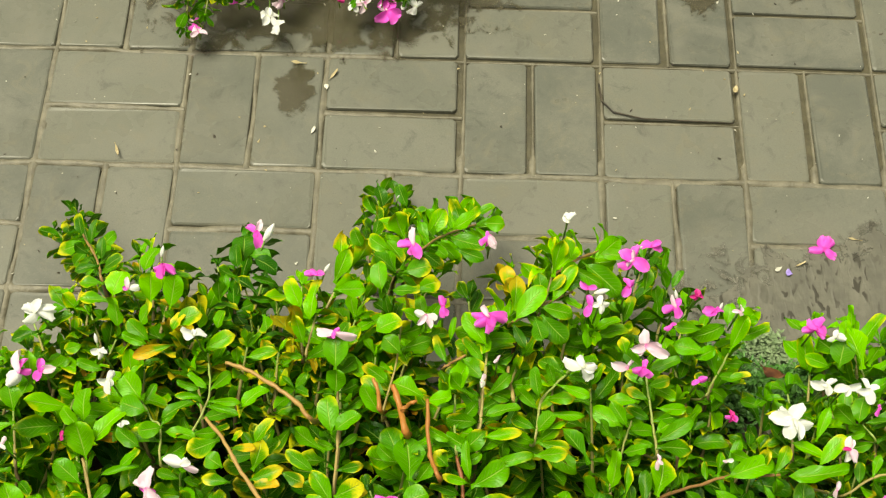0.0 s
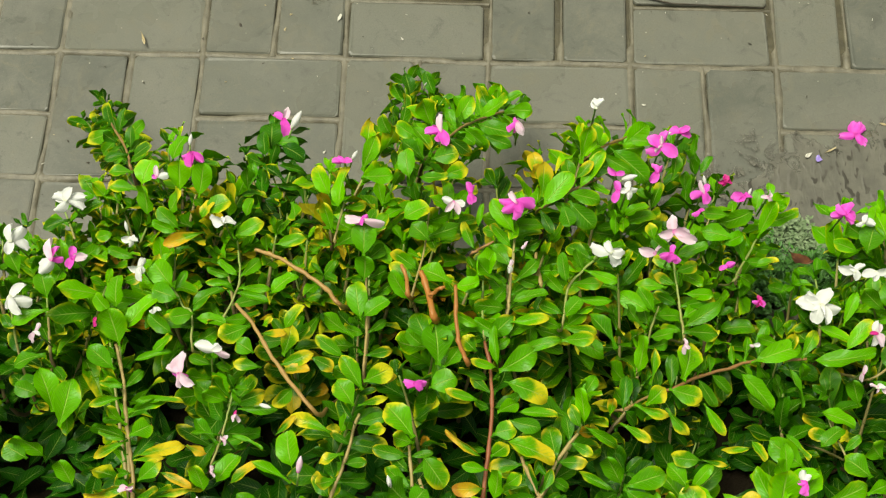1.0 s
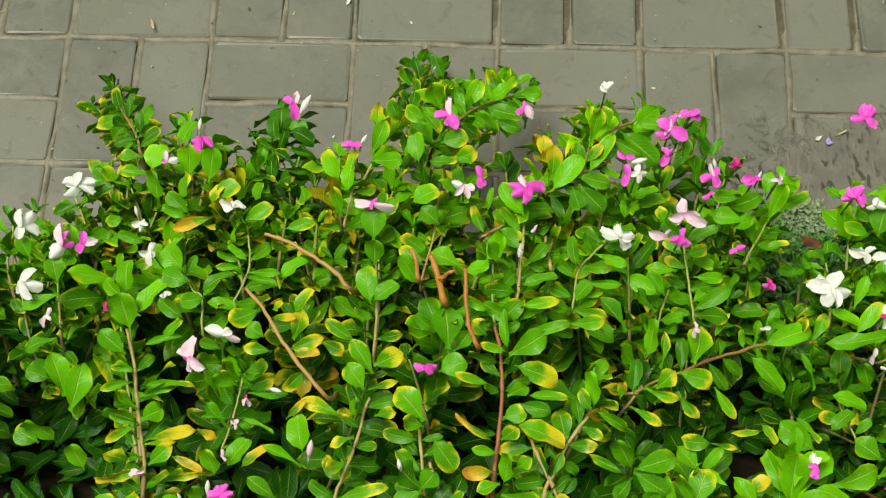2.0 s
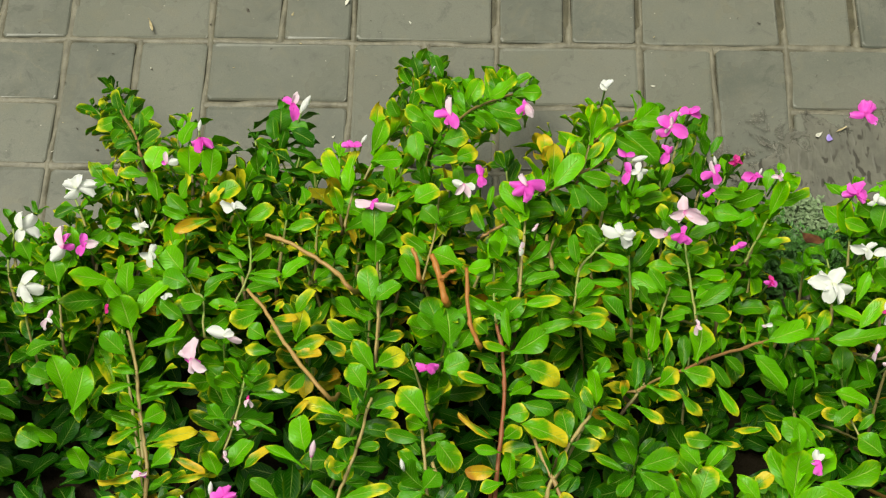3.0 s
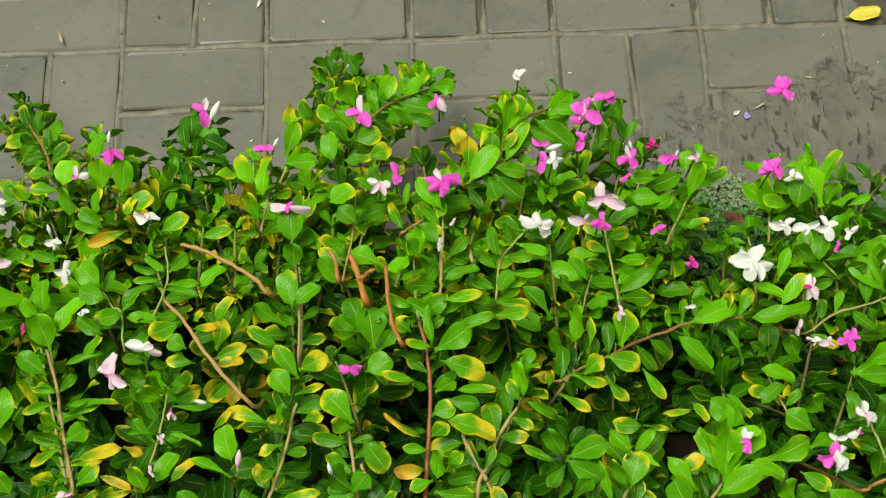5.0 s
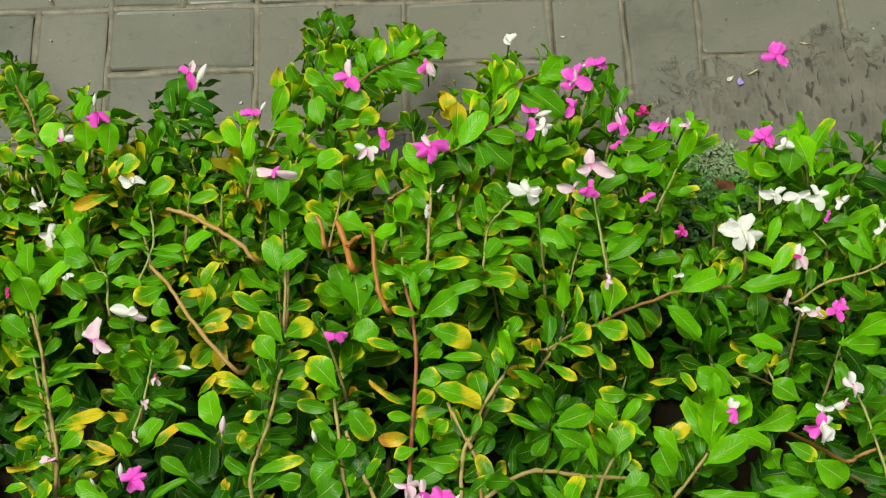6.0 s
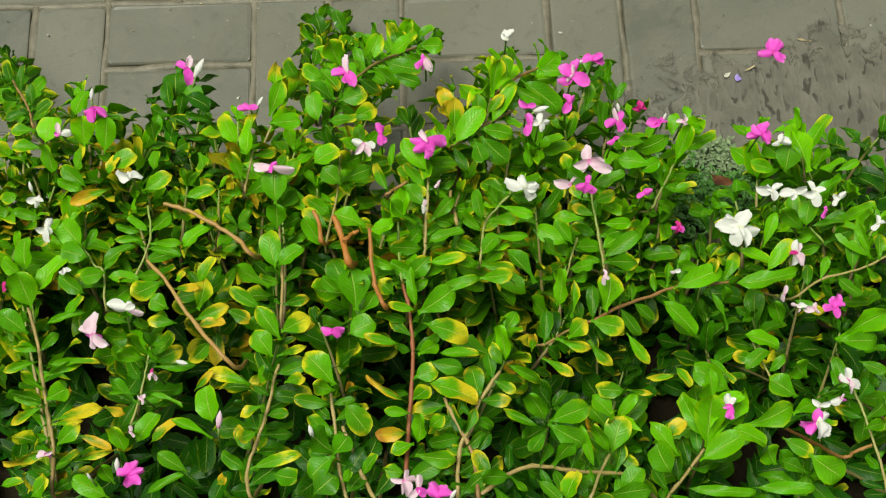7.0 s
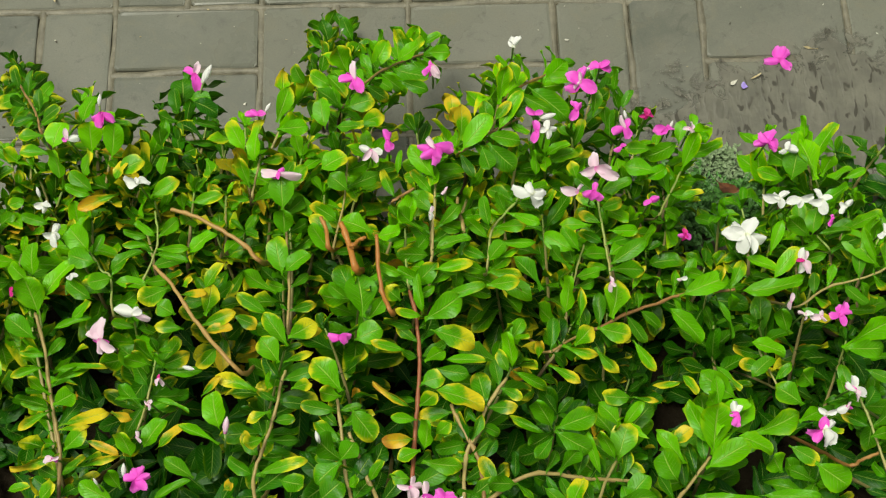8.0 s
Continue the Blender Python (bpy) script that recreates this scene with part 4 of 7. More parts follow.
flower_bud(plant, rng, (-0.020, -0.651, 0.375), (-0.008, -0.655, 0.378), "white")
fill_shoots(plant, rng, FILL)

rng = random.Random(44)
plant = plant_at(0.21, -0.5, "yellow-edged green periwinkle with white and magenta flowers, wet with rain")
shoot(plant, rng, (0.128, -0.215, 0.137), (0.125, -0.059, 0.030), leaf=0.034, gap=0.013, tone=0.35, yellow=0.11)
shoot(plant, rng, (0.130, -0.310, 0.269), (0.240, -0.131, 0.093), leaf=0.055, tone=0.65, yellow=0.04, bow=0.01)
shoot(plant, rng, (0.133, -0.377, 0.229), (0.174, -0.299, 0.247), tone=0.4, yellow=0.45, leaf=0.06)
shoot(plant, rng, (0.244, -0.390, 0.300), (0.378, -0.248, 0.241), tone=0.64, yellow=0.07, leaf=0.058, red=0.25)
shoot(plant, rng, (0.272, -0.348, 0.219), (0.267, -0.273, 0.213), leaf=0.042, tone=0.5, yellow=0.60, gap=0.018)
shoot(plant, rng, (0.225, -0.443, 0.030), (0.234, -0.420, 0.354), tone=0.55, yellow=0.15, leaf=0.056)
shoot(plant, rng, (0.135, -0.435, 0.165), (0.163, -0.404, 0.324), tone=0.55, yellow=0.24, leaf=0.06)
shoot(plant, rng, (0.132, -0.594, 0.092), (0.154, -0.562, 0.345), tone=0.35, yellow=0.10, leaf=0.058, gap=0.028)
shoot(plant, rng, (0.251, -0.534, 0.155), (0.258, -0.513, 0.294), tone=0.44, yellow=0.15)
shoot(plant, rng, (-0.000, -0.470, 0.249), (0.003, -0.424, 0.284), tone=0.74, yellow=0.41)
shoot(plant, rng, (0.079, -0.434, 0.270), (0.088, -0.391, 0.305), tone=0.45, yellow=0.24, leaf=0.06)
shoot(plant, rng, (0.154, -0.427, 0.220), (0.173, -0.387, 0.255), leaf=0.046, tone=0.5, yellow=0.14)
shoot(plant, rng, (0.147, -0.428, 0.239), (0.136, -0.392, 0.275), leaf=0.046, tone=0.25, yellow=0.37)
shoot(plant, rng, (0.135, -0.394, 0.219), (0.124, -0.361, 0.255), leaf=0.05, gap=0.022, tone=0.12, yellow=0.14)
shoot(plant, rng, (0.227, -0.371, 0.220), (0.215, -0.337, 0.254), leaf=0.05, gap=0.022, tone=0.12, yellow=0.14)
bare_stem(plant, rng, ((0.136, -0.501, 0.376), (0.144, -0.524, 0.376), (0.152, -0.555, 0.376)), 0.0044, 0.1, 0.9, 0.4, 0.5)
bare_stem(plant, rng, ((0.161, -0.518, 0.376), (0.154, -0.521, 0.376), (0.146, -0.529, 0.376)), 0.0028, 0.1, 0.9, 0.4, 0.5)
bare_stem(plant, rng, ((0.172, -0.516, 0.376), (0.174, -0.556, 0.376), (0.178, -0.581, 0.376), (0.187, -0.602, 0.376)), 0.0030, 0.3, 0.7, 0.3, 0.4)
bare_stem(plant, rng, ((0.204, -0.562, 0.340), (0.211, -0.599, 0.340), (0.213, -0.636, 0.340), (0.210, -0.683, 0.340), (0.206, -0.724, 0.340), (0.202, -0.775, 0.340)), 0.0028, 0.85, 0, 0.4, 0.5)
bare_stem(plant, rng, ((0.201, -0.493, 0.340), (0.201, -0.530, 0.340), (0.204, -0.562, 0.340)), 0.0018, 0, 0, 0.8, 1)
bare_stem(plant, rng, ((0.234, -0.440, 0.340), (0.231, -0.486, 0.340), (0.228, -0.525, 0.340), (0.224, -0.563, 0.340)), 0.0021, 0.05, 0.05, 0.6, 0.85)
bare_stem(plant, rng, ((0.232, -0.157, 0.130), (0.201, -0.209, 0.198), (0.173, -0.275, 0.286), (0.152, -0.321, 0.328)), 0.0020, 0.3, 0.15, 0.6, 0.7)
bare_stem(plant, rng, ((0.211, -0.447, 0.340), (0.200, -0.454, 0.340), (0.188, -0.463, 0.340)), 0.0020, 0.5, 0.1, 0.5, 0.6)
bare_stem(plant, rng, ((0.257, -0.460, 0.340), (0.257, -0.481, 0.340)), 0.0026, 0, 0.2, 0.65, 0.7)
bare_stem(plant, rng, ((0.260, -0.479, 0.340), (0.263, -0.502, 0.340)), 0.0026, 0, 0.2, 0.65, 0.7)
bare_stem(plant, rng, ((0.140, -0.410, 0.340), (0.137, -0.457, 0.340), (0.125, -0.521, 0.340)), 0.0016, 0.05, 0.1, 0.6, 0.9)
top_leaf(plant, rng, (0.121, -0.102, 0.090), (0.115, -0.082, 0.109), 0.83, 0, 0, 0.1)
top_leaf(plant, rng, (0.134, -0.120, 0.098), (0.120, -0.097, 0.118), 1.07, 0, 0, 0.15)
top_leaf(plant, rng, (0.139, -0.188, 0.177), (0.159, -0.176, 0.193), 1.46, 0, 0, 0.15)
top_leaf(plant, rng, (0.135, -0.215, 0.216), (0.150, -0.205, 0.231), 1.99, 0.04, 0, 0.3)
top_leaf(plant, rng, (0.138, -0.270, 0.278), (0.121, -0.246, 0.299), 1.53, 0.08, 0, 0.6)
top_leaf(plant, rng, (0.140, -0.262, 0.275), (0.134, -0.246, 0.292), 0.96, 0.32, 0, 0.5)
top_leaf(plant, rng, (0.161, -0.265, 0.268), (0.186, -0.237, 0.291), 0.93, 0.04, 0, 0.55)
top_leaf(plant, rng, (0.172, -0.149, 0.122), (0.178, -0.127, 0.142), 1.07, 0, 0, 0.3)
top_leaf(plant, rng, (0.197, -0.150, 0.120), (0.221, -0.123, 0.142), 0.92, 0.04, 0, 0.6)
top_leaf(plant, rng, (0.190, -0.231, 0.236), (0.233, -0.219, 0.253), 1.08, 0.04, 0, 0.6)
top_leaf(plant, rng, (0.230, -0.225, 0.246), (0.254, -0.232, 0.254), 1.56, 0.04, 0, 0.65)
top_leaf(plant, rng, (0.227, -0.143, 0.127), (0.245, -0.135, 0.141), 1.53, 0, 0, 0.4)
top_leaf(plant, rng, (0.187, -0.301, 0.343), (0.230, -0.321, 0.346), 1.02, 0, 0, 0.25)
top_leaf(plant, rng, (0.197, -0.325, 0.357), (0.226, -0.341, 0.361), 0.86, 0, 0, 0.15)
top_leaf(plant, rng, (0.141, -0.357, 0.358), (0.168, -0.354, 0.370), 1.59, 0.16, 0, 0.35)
top_leaf(plant, rng, (0.155, -0.377, 0.357), (0.182, -0.372, 0.371), 1.36, 0.36, 0.1, 0.4)
top_leaf(plant, rng, (0.124, -0.324, 0.345), (0.100, -0.317, 0.358), 1.29, 0.2, 0, 0.4)
top_leaf(plant, rng, (0.118, -0.381, 0.353), (0.110, -0.356, 0.375), 1.2, 0.08, 0, 0.4)
top_leaf(plant, rng, (0.126, -0.381, 0.360), (0.161, -0.389, 0.368), 0.93, 0.08, 0, 0.3)
top_leaf(plant, rng, (0.147, -0.384, 0.358), (0.175, -0.382, 0.370), 0.94, 0.24, 0, 0.4)
top_leaf(plant, rng, (0.117, -0.313, 0.353), (0.141, -0.336, 0.354), 1.24, 0.08, 0, 0.4)
top_leaf(plant, rng, (0.256, -0.375, 0.355), (0.254, -0.355, 0.373), 1.3, 0.6, 0.5, 0.5)
top_leaf(plant, rng, (0.262, -0.398, 0.353), (0.267, -0.369, 0.375), 1.23, 0.48, 0.4, 0.5)
top_leaf(plant, rng, (0.266, -0.381, 0.357), (0.246, -0.372, 0.371), 1.33, 0.56, 0.5, 0.5)
top_leaf(plant, rng, (0.262, -0.411, 0.352), (0.291, -0.381, 0.376), 1.06, 0.02, 0, 0.65)
top_leaf(plant, rng, (0.302, -0.388, 0.350), (0.326, -0.353, 0.375), 0.71, 0.08, 0, 0.6)
top_leaf(plant, rng, (0.292, -0.386, 0.354), (0.290, -0.364, 0.374), 1.26, 0.08, 0, 0.35)
top_leaf(plant, rng, (0.299, -0.377, 0.356), (0.315, -0.364, 0.372), 1.14, 0.4, 0.2, 0.4)
top_leaf(plant, rng, (0.289, -0.396, 0.361), (0.325, -0.407, 0.367), 0.92, 0.04, 0, 0.3)
top_leaf(plant, rng, (0.291, -0.408, 0.365), (0.315, -0.439, 0.363), 1.2, 0, 0, 0.2)
top_leaf(plant, rng, (0.284, -0.411, 0.365), (0.294, -0.443, 0.363), 1.26, 0, 0, 0.2)
top_leaf(plant, rng, (0.234, -0.443, 0.353), (0.209, -0.416, 0.375), 1.13, 0.02, 0, 0.55)
top_leaf(plant, rng, (0.194, -0.439, 0.355), (0.197, -0.420, 0.373), 0.72, 0, 0, 0.4)
top_leaf(plant, rng, (0.156, -0.595, 0.351), (0.157, -0.560, 0.376), 1.54, 0, 0, 0.4)
top_leaf(plant, rng, (0.167, -0.505, 0.356), (0.140, -0.491, 0.372), 1.39, 0, 0, 0.5)
top_leaf(plant, rng, (0.170, -0.509, 0.359), (0.201, -0.513, 0.369), 1.42, 0, 0, 0.5)
top_leaf(plant, rng, (0.192, -0.496, 0.354), (0.218, -0.476, 0.374), 1.62, 0, 0, 0.5)
top_leaf(plant, rng, (0.220, -0.503, 0.356), (0.187, -0.489, 0.372), 0.81, 0, 0, 0.35)
top_leaf(plant, rng, (0.233, -0.501, 0.355), (0.260, -0.485, 0.373), 0.74, 0, 0, 0.45)
top_leaf(plant, rng, (0.230, -0.548, 0.358), (0.267, -0.546, 0.370), 0.83, 0.24, 0, 0.5)
top_leaf(plant, rng, (0.199, -0.554, 0.358), (0.173, -0.548, 0.370), 0.84, 0.16, 0, 0.45)
top_leaf(plant, rng, (0.201, -0.567, 0.358), (0.186, -0.566, 0.370), 0.95, 0.24, 0, 0.5)
top_leaf(plant, rng, (0.229, -0.526, 0.356), (0.264, -0.513, 0.372), 0.71, 0.02, 0, 0.5)
top_leaf(plant, rng, (0.289, -0.502, 0.354), (0.281, -0.477, 0.374), 0.89, 0, 0, 0.35)
top_leaf(plant, rng, (0.291, -0.519, 0.360), (0.333, -0.527, 0.368), 0.48, 0, 0, 0.45)
top_leaf(plant, rng, (0.288, -0.538, 0.358), (0.321, -0.535, 0.370), 0.53, 0.08, 0, 0.5)
top_leaf(plant, rng, (0.286, -0.539, 0.355), (0.299, -0.525, 0.372), 1.61, 0, 0, 0.4)
top_leaf(plant, rng, (0.285, -0.553, 0.360), (0.317, -0.562, 0.368), 0.79, 0.08, 0, 0.45)
top_leaf(plant, rng, (0.283, -0.567, 0.359), (0.314, -0.568, 0.369), 1.06, 0.16, 0, 0.4)
top_leaf(plant, rng, (0.234, -0.580, 0.356), (0.278, -0.571, 0.372), 0.66, 0.04, 0, 0.4)
top_leaf(plant, rng, (0.219, -0.601, 0.355), (0.256, -0.587, 0.372), 1.22, 0.02, 0, 0.45)
top_leaf(plant, rng, (0.218, -0.599, 0.358), (0.192, -0.597, 0.370), 0.74, 0.24, 0, 0.5)
top_leaf(plant, rng, (0.218, -0.596, 0.352), (0.210, -0.563, 0.376), 0.7, 0, 0, 0.45)
top_leaf(plant, rng, (0.224, -0.614, 0.361), (0.270, -0.629, 0.367), 1.02, 0.4, 0.1, 0.4)
top_leaf(plant, rng, (0.141, -0.577, 0.357), (0.123, -0.570, 0.371), 1.27, 0, 0, 0.35)
top_leaf(plant, rng, (0.195, -0.581, 0.357), (0.183, -0.572, 0.371), 2.27, 0.24, 0, 0.3)
top_leaf(plant, rng, (0.162, -0.599, 0.356), (0.179, -0.587, 0.372), 1.28, 0, 0, 0.35)
top_leaf(plant, rng, (0.148, -0.622, 0.357), (0.172, -0.614, 0.371), 1.86, 0, 0, 0.4)
top_leaf(plant, rng, (0.142, -0.456, 0.356), (0.126, -0.444, 0.372), 1.65, 0, 0, 0.35)
top_leaf(plant, rng, (0.201, -0.635, 0.358), (0.167, -0.629, 0.370), 0.7, 0.4, 0.2, 0.4)
top_leaf(plant, rng, (0.218, -0.646, 0.357), (0.238, -0.637, 0.371), 1.34, 0.04, 0, 0.4)
limp_flower(plant, rng, (0.152, -0.332, 0.374), ((160, 14, "magenta"), (200, 19, "magenta"), (270, 14, "magenta"), (300, 17, "magenta"), (90, 19, "pale")))
limp_flower(plant, rng, (0.235, -0.311, 0.361), ((110, 9, "magenta"), (200, 10, "magenta"), (240, 16, "magenta"), (290, 16, "pale"), (310, 12, "pale")))
limp_flower(plant, rng, (0.167, -0.422, 0.381), ((160, 14, "white"), (20, 14, "white"), (300, 15, "pale"), (240, 14, "pale")))
limp_flower(plant, rng, (0.185, -0.411, 0.381), ((60, 14, "magenta"), (120, 14, "magenta"), (270, 13, "magenta"), (330, 12, "magenta")))
limp_flower(plant, rng, (0.234, -0.420, 0.381), ((170, 21, "magenta"), (215, 19, "magenta"), (260, 19, "magenta"), (300, 14, "magenta"), (345, 22, "magenta"), (110, 15, "pale")))
limp_flower(plant, rng, (0.135, -0.626, 0.381), ((165, 13, "magenta"), (215, 12, "magenta"), (15, 13, "magenta"), (330, 12, "magenta")))
limp_flower(plant, rng, (0.227, -0.495, 0.381), ((90, 9, "pale"), (270, 9, "white")))
limp_flower(plant, rng, (0.244, -0.470, 0.381), ((60, 7, "pale"), (240, 7, "pale")))
flower_bud(plant, rng, (0.121, -0.129, 0.139), (0.124, -0.127, 0.144), "white")
fill_shoots(plant, rng, FILL)

rng = random.Random(45)
plant = plant_at(0.4, -0.5, "leafy green periwinkle with white and magenta flowers, wet with rain")
shoot(plant, rng, (0.317, -0.316, 0.268), (0.335, -0.199, 0.175), leaf=0.036, tone=0.5, yellow=0.07)
shoot(plant, rng, (0.294, -0.374, 0.299), (0.309, -0.318, 0.326), leaf=0.055, tone=0.9, yellow=0.18)
shoot(plant, rng, (0.397, -0.360, 0.205), (0.456, -0.156, 0.061), tone=0.24, yellow=0.07, leaf=0.046)
shoot(plant, rng, (0.440, -0.363, 0.179), (0.469, -0.248, 0.148), tone=0.19, yellow=0.05, leaf=0.046)
shoot(plant, rng, (0.348, -0.379, 0.234), (0.388, -0.308, 0.235), tone=0.24, yellow=0.14, leaf=0.05)
shoot(plant, rng, (0.455, -0.402, 0.190), (0.477, -0.317, 0.211), tone=0.44, yellow=0.11, leaf=0.06)
shoot(plant, rng, (0.460, -0.462, 0.030), (0.416, -0.426, 0.267), tone=0.44, yellow=0.11)
shoot(plant, rng, (0.297, -0.447, 0.073), (0.328, -0.446, 0.317), tone=0.54, yellow=0.08)
shoot(plant, rng, (0.364, -0.397, 0.111), (0.358, -0.385, 0.283), tone=0.44, yellow=0.11, leaf=0.06)
shoot(plant, rng, (0.312, -0.535, 0.110), (0.295, -0.513, 0.274), tone=0.34, yellow=0.10)
shoot(plant, rng, (0.402, -0.499, 0.122), (0.386, -0.477, 0.246), tone=0.29, yellow=0.03)
shoot(plant, rng, (0.256, -0.471, 0.259), (0.274, -0.427, 0.295), tone=0.6, yellow=0.24, leaf=0.06)
shoot(plant, rng, (0.313, -0.490, 0.256), (0.310, -0.448, 0.292), tone=0.54, yellow=0.41)
bare_stem(plant, rng, ((0.323, -0.461, 0.339), (0.307, -0.479, 0.340), (0.291, -0.501, 0.340), (0.285, -0.546, 0.340)), 0.0018, 0, 0, 0.75, 1)
bare_stem(plant, rng, ((0.412, -0.424, 0.291), (0.414, -0.463, 0.289), (0.418, -0.503, 0.288), (0.420, -0.535, 0.286)), 0.0018, 0, 0, 0.75, 1)
bare_stem(plant, rng, ((0.397, -0.597, 0.302), (0.371, -0.614, 0.318), (0.343, -0.632, 0.332)), 0.0019, 0.2, 0.2, 0.6, 0.8)
bare_stem(plant, rng, ((0.328, -0.364, 0.337), (0.296, -0.383, 0.340), (0.261, -0.406, 0.340)), 0.0020, 0.3, 0.15, 0.6, 0.7)
bare_stem(plant, rng, ((0.370, -0.264, 0.254), (0.338, -0.309, 0.312), (0.313, -0.340, 0.337)), 0.0022, 0.3, 0.3, 0.5, 0.6)
bare_stem(plant, rng, ((0.392, -0.503, 0.305), (0.380, -0.538, 0.312), (0.372, -0.559, 0.318)), 0.0015, 0, 0, 0.7, 0.9)
top_leaf(plant, rng, (0.306, -0.351, 0.344), (0.309, -0.314, 0.370), 0.79, 0.12, 0, 0.7)
top_leaf(plant, rng, (0.327, -0.321, 0.334), (0.323, -0.305, 0.352), 1.45, 0.02, 0, 0.5)
top_leaf(plant, rng, (0.361, -0.295, 0.292), (0.386, -0.278, 0.310), 1.31, 0.02, 0, 0.6)
top_leaf(plant, rng, (0.362, -0.300, 0.308), (0.387, -0.303, 0.318), 1.21, 0.02, 0, 0.45)
top_leaf(plant, rng, (0.338, -0.332, 0.348), (0.381, -0.366, 0.345), 1.01, 0.02, 0, 0.25)
top_leaf(plant, rng, (0.324, -0.342, 0.355), (0.358, -0.366, 0.356), 0.79, 0.12, 0, 0.35)
top_leaf(plant, rng, (0.341, -0.441, 0.345), (0.346, -0.416, 0.366), 1, 0, 0, 0.4)
top_leaf(plant, rng, (0.413, -0.343, 0.296), (0.420, -0.322, 0.316), 0.98, 0, 0, 0.3)
top_leaf(plant, rng, (0.386, -0.433, 0.325), (0.382, -0.422, 0.340), 1.45, 0.28, 0, 0.4)
top_leaf(plant, rng, (0.428, -0.360, 0.297), (0.421, -0.341, 0.315), 0.97, 0, 0, 0.25)
top_leaf(plant, rng, (0.451, -0.319, 0.264), (0.459, -0.302, 0.282), 0.77, 0, 0, 0.25)
top_leaf(plant, rng, (0.447, -0.281, 0.235), (0.454, -0.259, 0.255), 0.69, 0, 0, 0.2)
top_leaf(plant, rng, (0.479, -0.377, 0.278), (0.451, -0.378, 0.288), 1.26, 0, 0, 0.35)
top_leaf(plant, rng, (0.485, -0.405, 0.275), (0.450, -0.398, 0.288), 1.09, 0.02, 0, 0.4)
top_leaf(plant, rng, (0.470, -0.410, 0.269), (0.494, -0.404, 0.283), 1.3, 0.04, 0, 0.45)
top_leaf(plant, rng, (0.307, -0.486, 0.358), (0.343, -0.501, 0.363), 0.61, 0, 0, 0.45)
top_leaf(plant, rng, (0.363, -0.593, 0.329), (0.375, -0.558, 0.354), 1.02, 0, 0, 0.45)
top_leaf(plant, rng, (0.377, -0.524, 0.339), (0.347, -0.512, 0.354), 1.1, 0, 0, 0.5)
top_leaf(plant, rng, (0.384, -0.520, 0.329), (0.367, -0.501, 0.347), 1.11, 0, 0, 0.45)
top_leaf(plant, rng, (0.373, -0.543, 0.338), (0.346, -0.528, 0.355), 0.89, 0, 0, 0.35)
top_leaf(plant, rng, (0.377, -0.600, 0.324), (0.384, -0.571, 0.347), 0.5, 0.4, 0.1, 0.5)
top_leaf(plant, rng, (0.372, -0.623, 0.327), (0.390, -0.613, 0.342), 1.62, 0.28, 0.2, 0.5)
top_leaf(plant, rng, (0.398, -0.491, 0.328), (0.368, -0.489, 0.340), 0.89, 0, 0, 0.4)
top_leaf(plant, rng, (0.340, -0.570, 0.347), (0.319, -0.539, 0.370), 0.96, 0, 0, 0.15)
top_leaf(plant, rng, (0.419, -0.521, 0.289), (0.456, -0.502, 0.309), 0.82, 0, 0, 0.4)
top_leaf(plant, rng, (0.416, -0.583, 0.296), (0.430, -0.554, 0.319), 1.57, 0.24, 0, 0.6)
top_leaf(plant, rng, (0.399, -0.599, 0.310), (0.432, -0.611, 0.316), 1.27, 0.24, 0, 0.5)
top_leaf(plant, rng, (0.442, -0.549, 0.282), (0.454, -0.529, 0.302), 0.63, 0.32, 0, 0.5)
top_leaf(plant, rng, (0.479, -0.563, 0.273), (0.522, -0.599, 0.270), 0.81, 0.02, 0, 0.45)
top_leaf(plant, rng, (0.421, -0.482, 0.294), (0.455, -0.488, 0.304), 0.9, 0, 0, 0.35)
top_leaf(plant, rng, (0.359, -0.626, 0.336), (0.392, -0.643, 0.340), 0.56, 0.32, 0.2, 0.4)
top_leaf(plant, rng, (0.394, -0.624, 0.321), (0.413, -0.654, 0.319), 0.66, 0.32, 0.1, 0.45)
top_leaf(plant, rng, (0.438, -0.608, 0.293), (0.458, -0.641, 0.291), 0.74, 0.28, 0.1, 0.45)
limp_flower(plant, rng, (0.330, -0.240, 0.279), ((68, 13, "white"), (112, 14, "white"), (40, 14, "white"), (140, 10, "white")))
limp_flower(plant, rng, (0.432, -0.258, 0.258), ((180, 16, "magenta"), (0, 16, "magenta"), (90, 9, "magenta"), (40, 13, "magenta")))
limp_flower(plant, rng, (0.398, -0.316, 0.326), ((60, 19, "magenta"), (150, 19, "magenta"), (200, 19, "magenta"), (330, 21, "magenta"), (100, 12, "pale"), (250, 12, "pale")))
limp_flower(plant, rng, (0.389, -0.361, 0.347), ((60, 12, "magenta"), (250, 14, "magenta"), (110, 12, "magenta")))
limp_flower(plant, rng, (0.342, -0.378, 0.372), ((150, 13, "magenta"), (10, 10, "magenta")))
limp_flower(plant, rng, (0.354, -0.394, 0.367), ((20, 12, "white"), (200, 11, "white"), (270, 12, "white"), (90, 11, "white")))
limp_flower(plant, rng, (0.343, -0.399, 0.372), ((110, 13, "magenta"), (250, 14, "magenta")))
limp_flower(plant, rng, (0.446, -0.366, 0.311), ((70, 12, "magenta"), (230, 16, "magenta"), (300, 15, "magenta"), (110, 15, "pale")))
limp_flower(plant, rng, (0.474, -0.342, 0.295), ((200, 10, "crimson"), (0, 10, "crimson"), (90, 9, "crimson"), (270, 9, "crimson")))
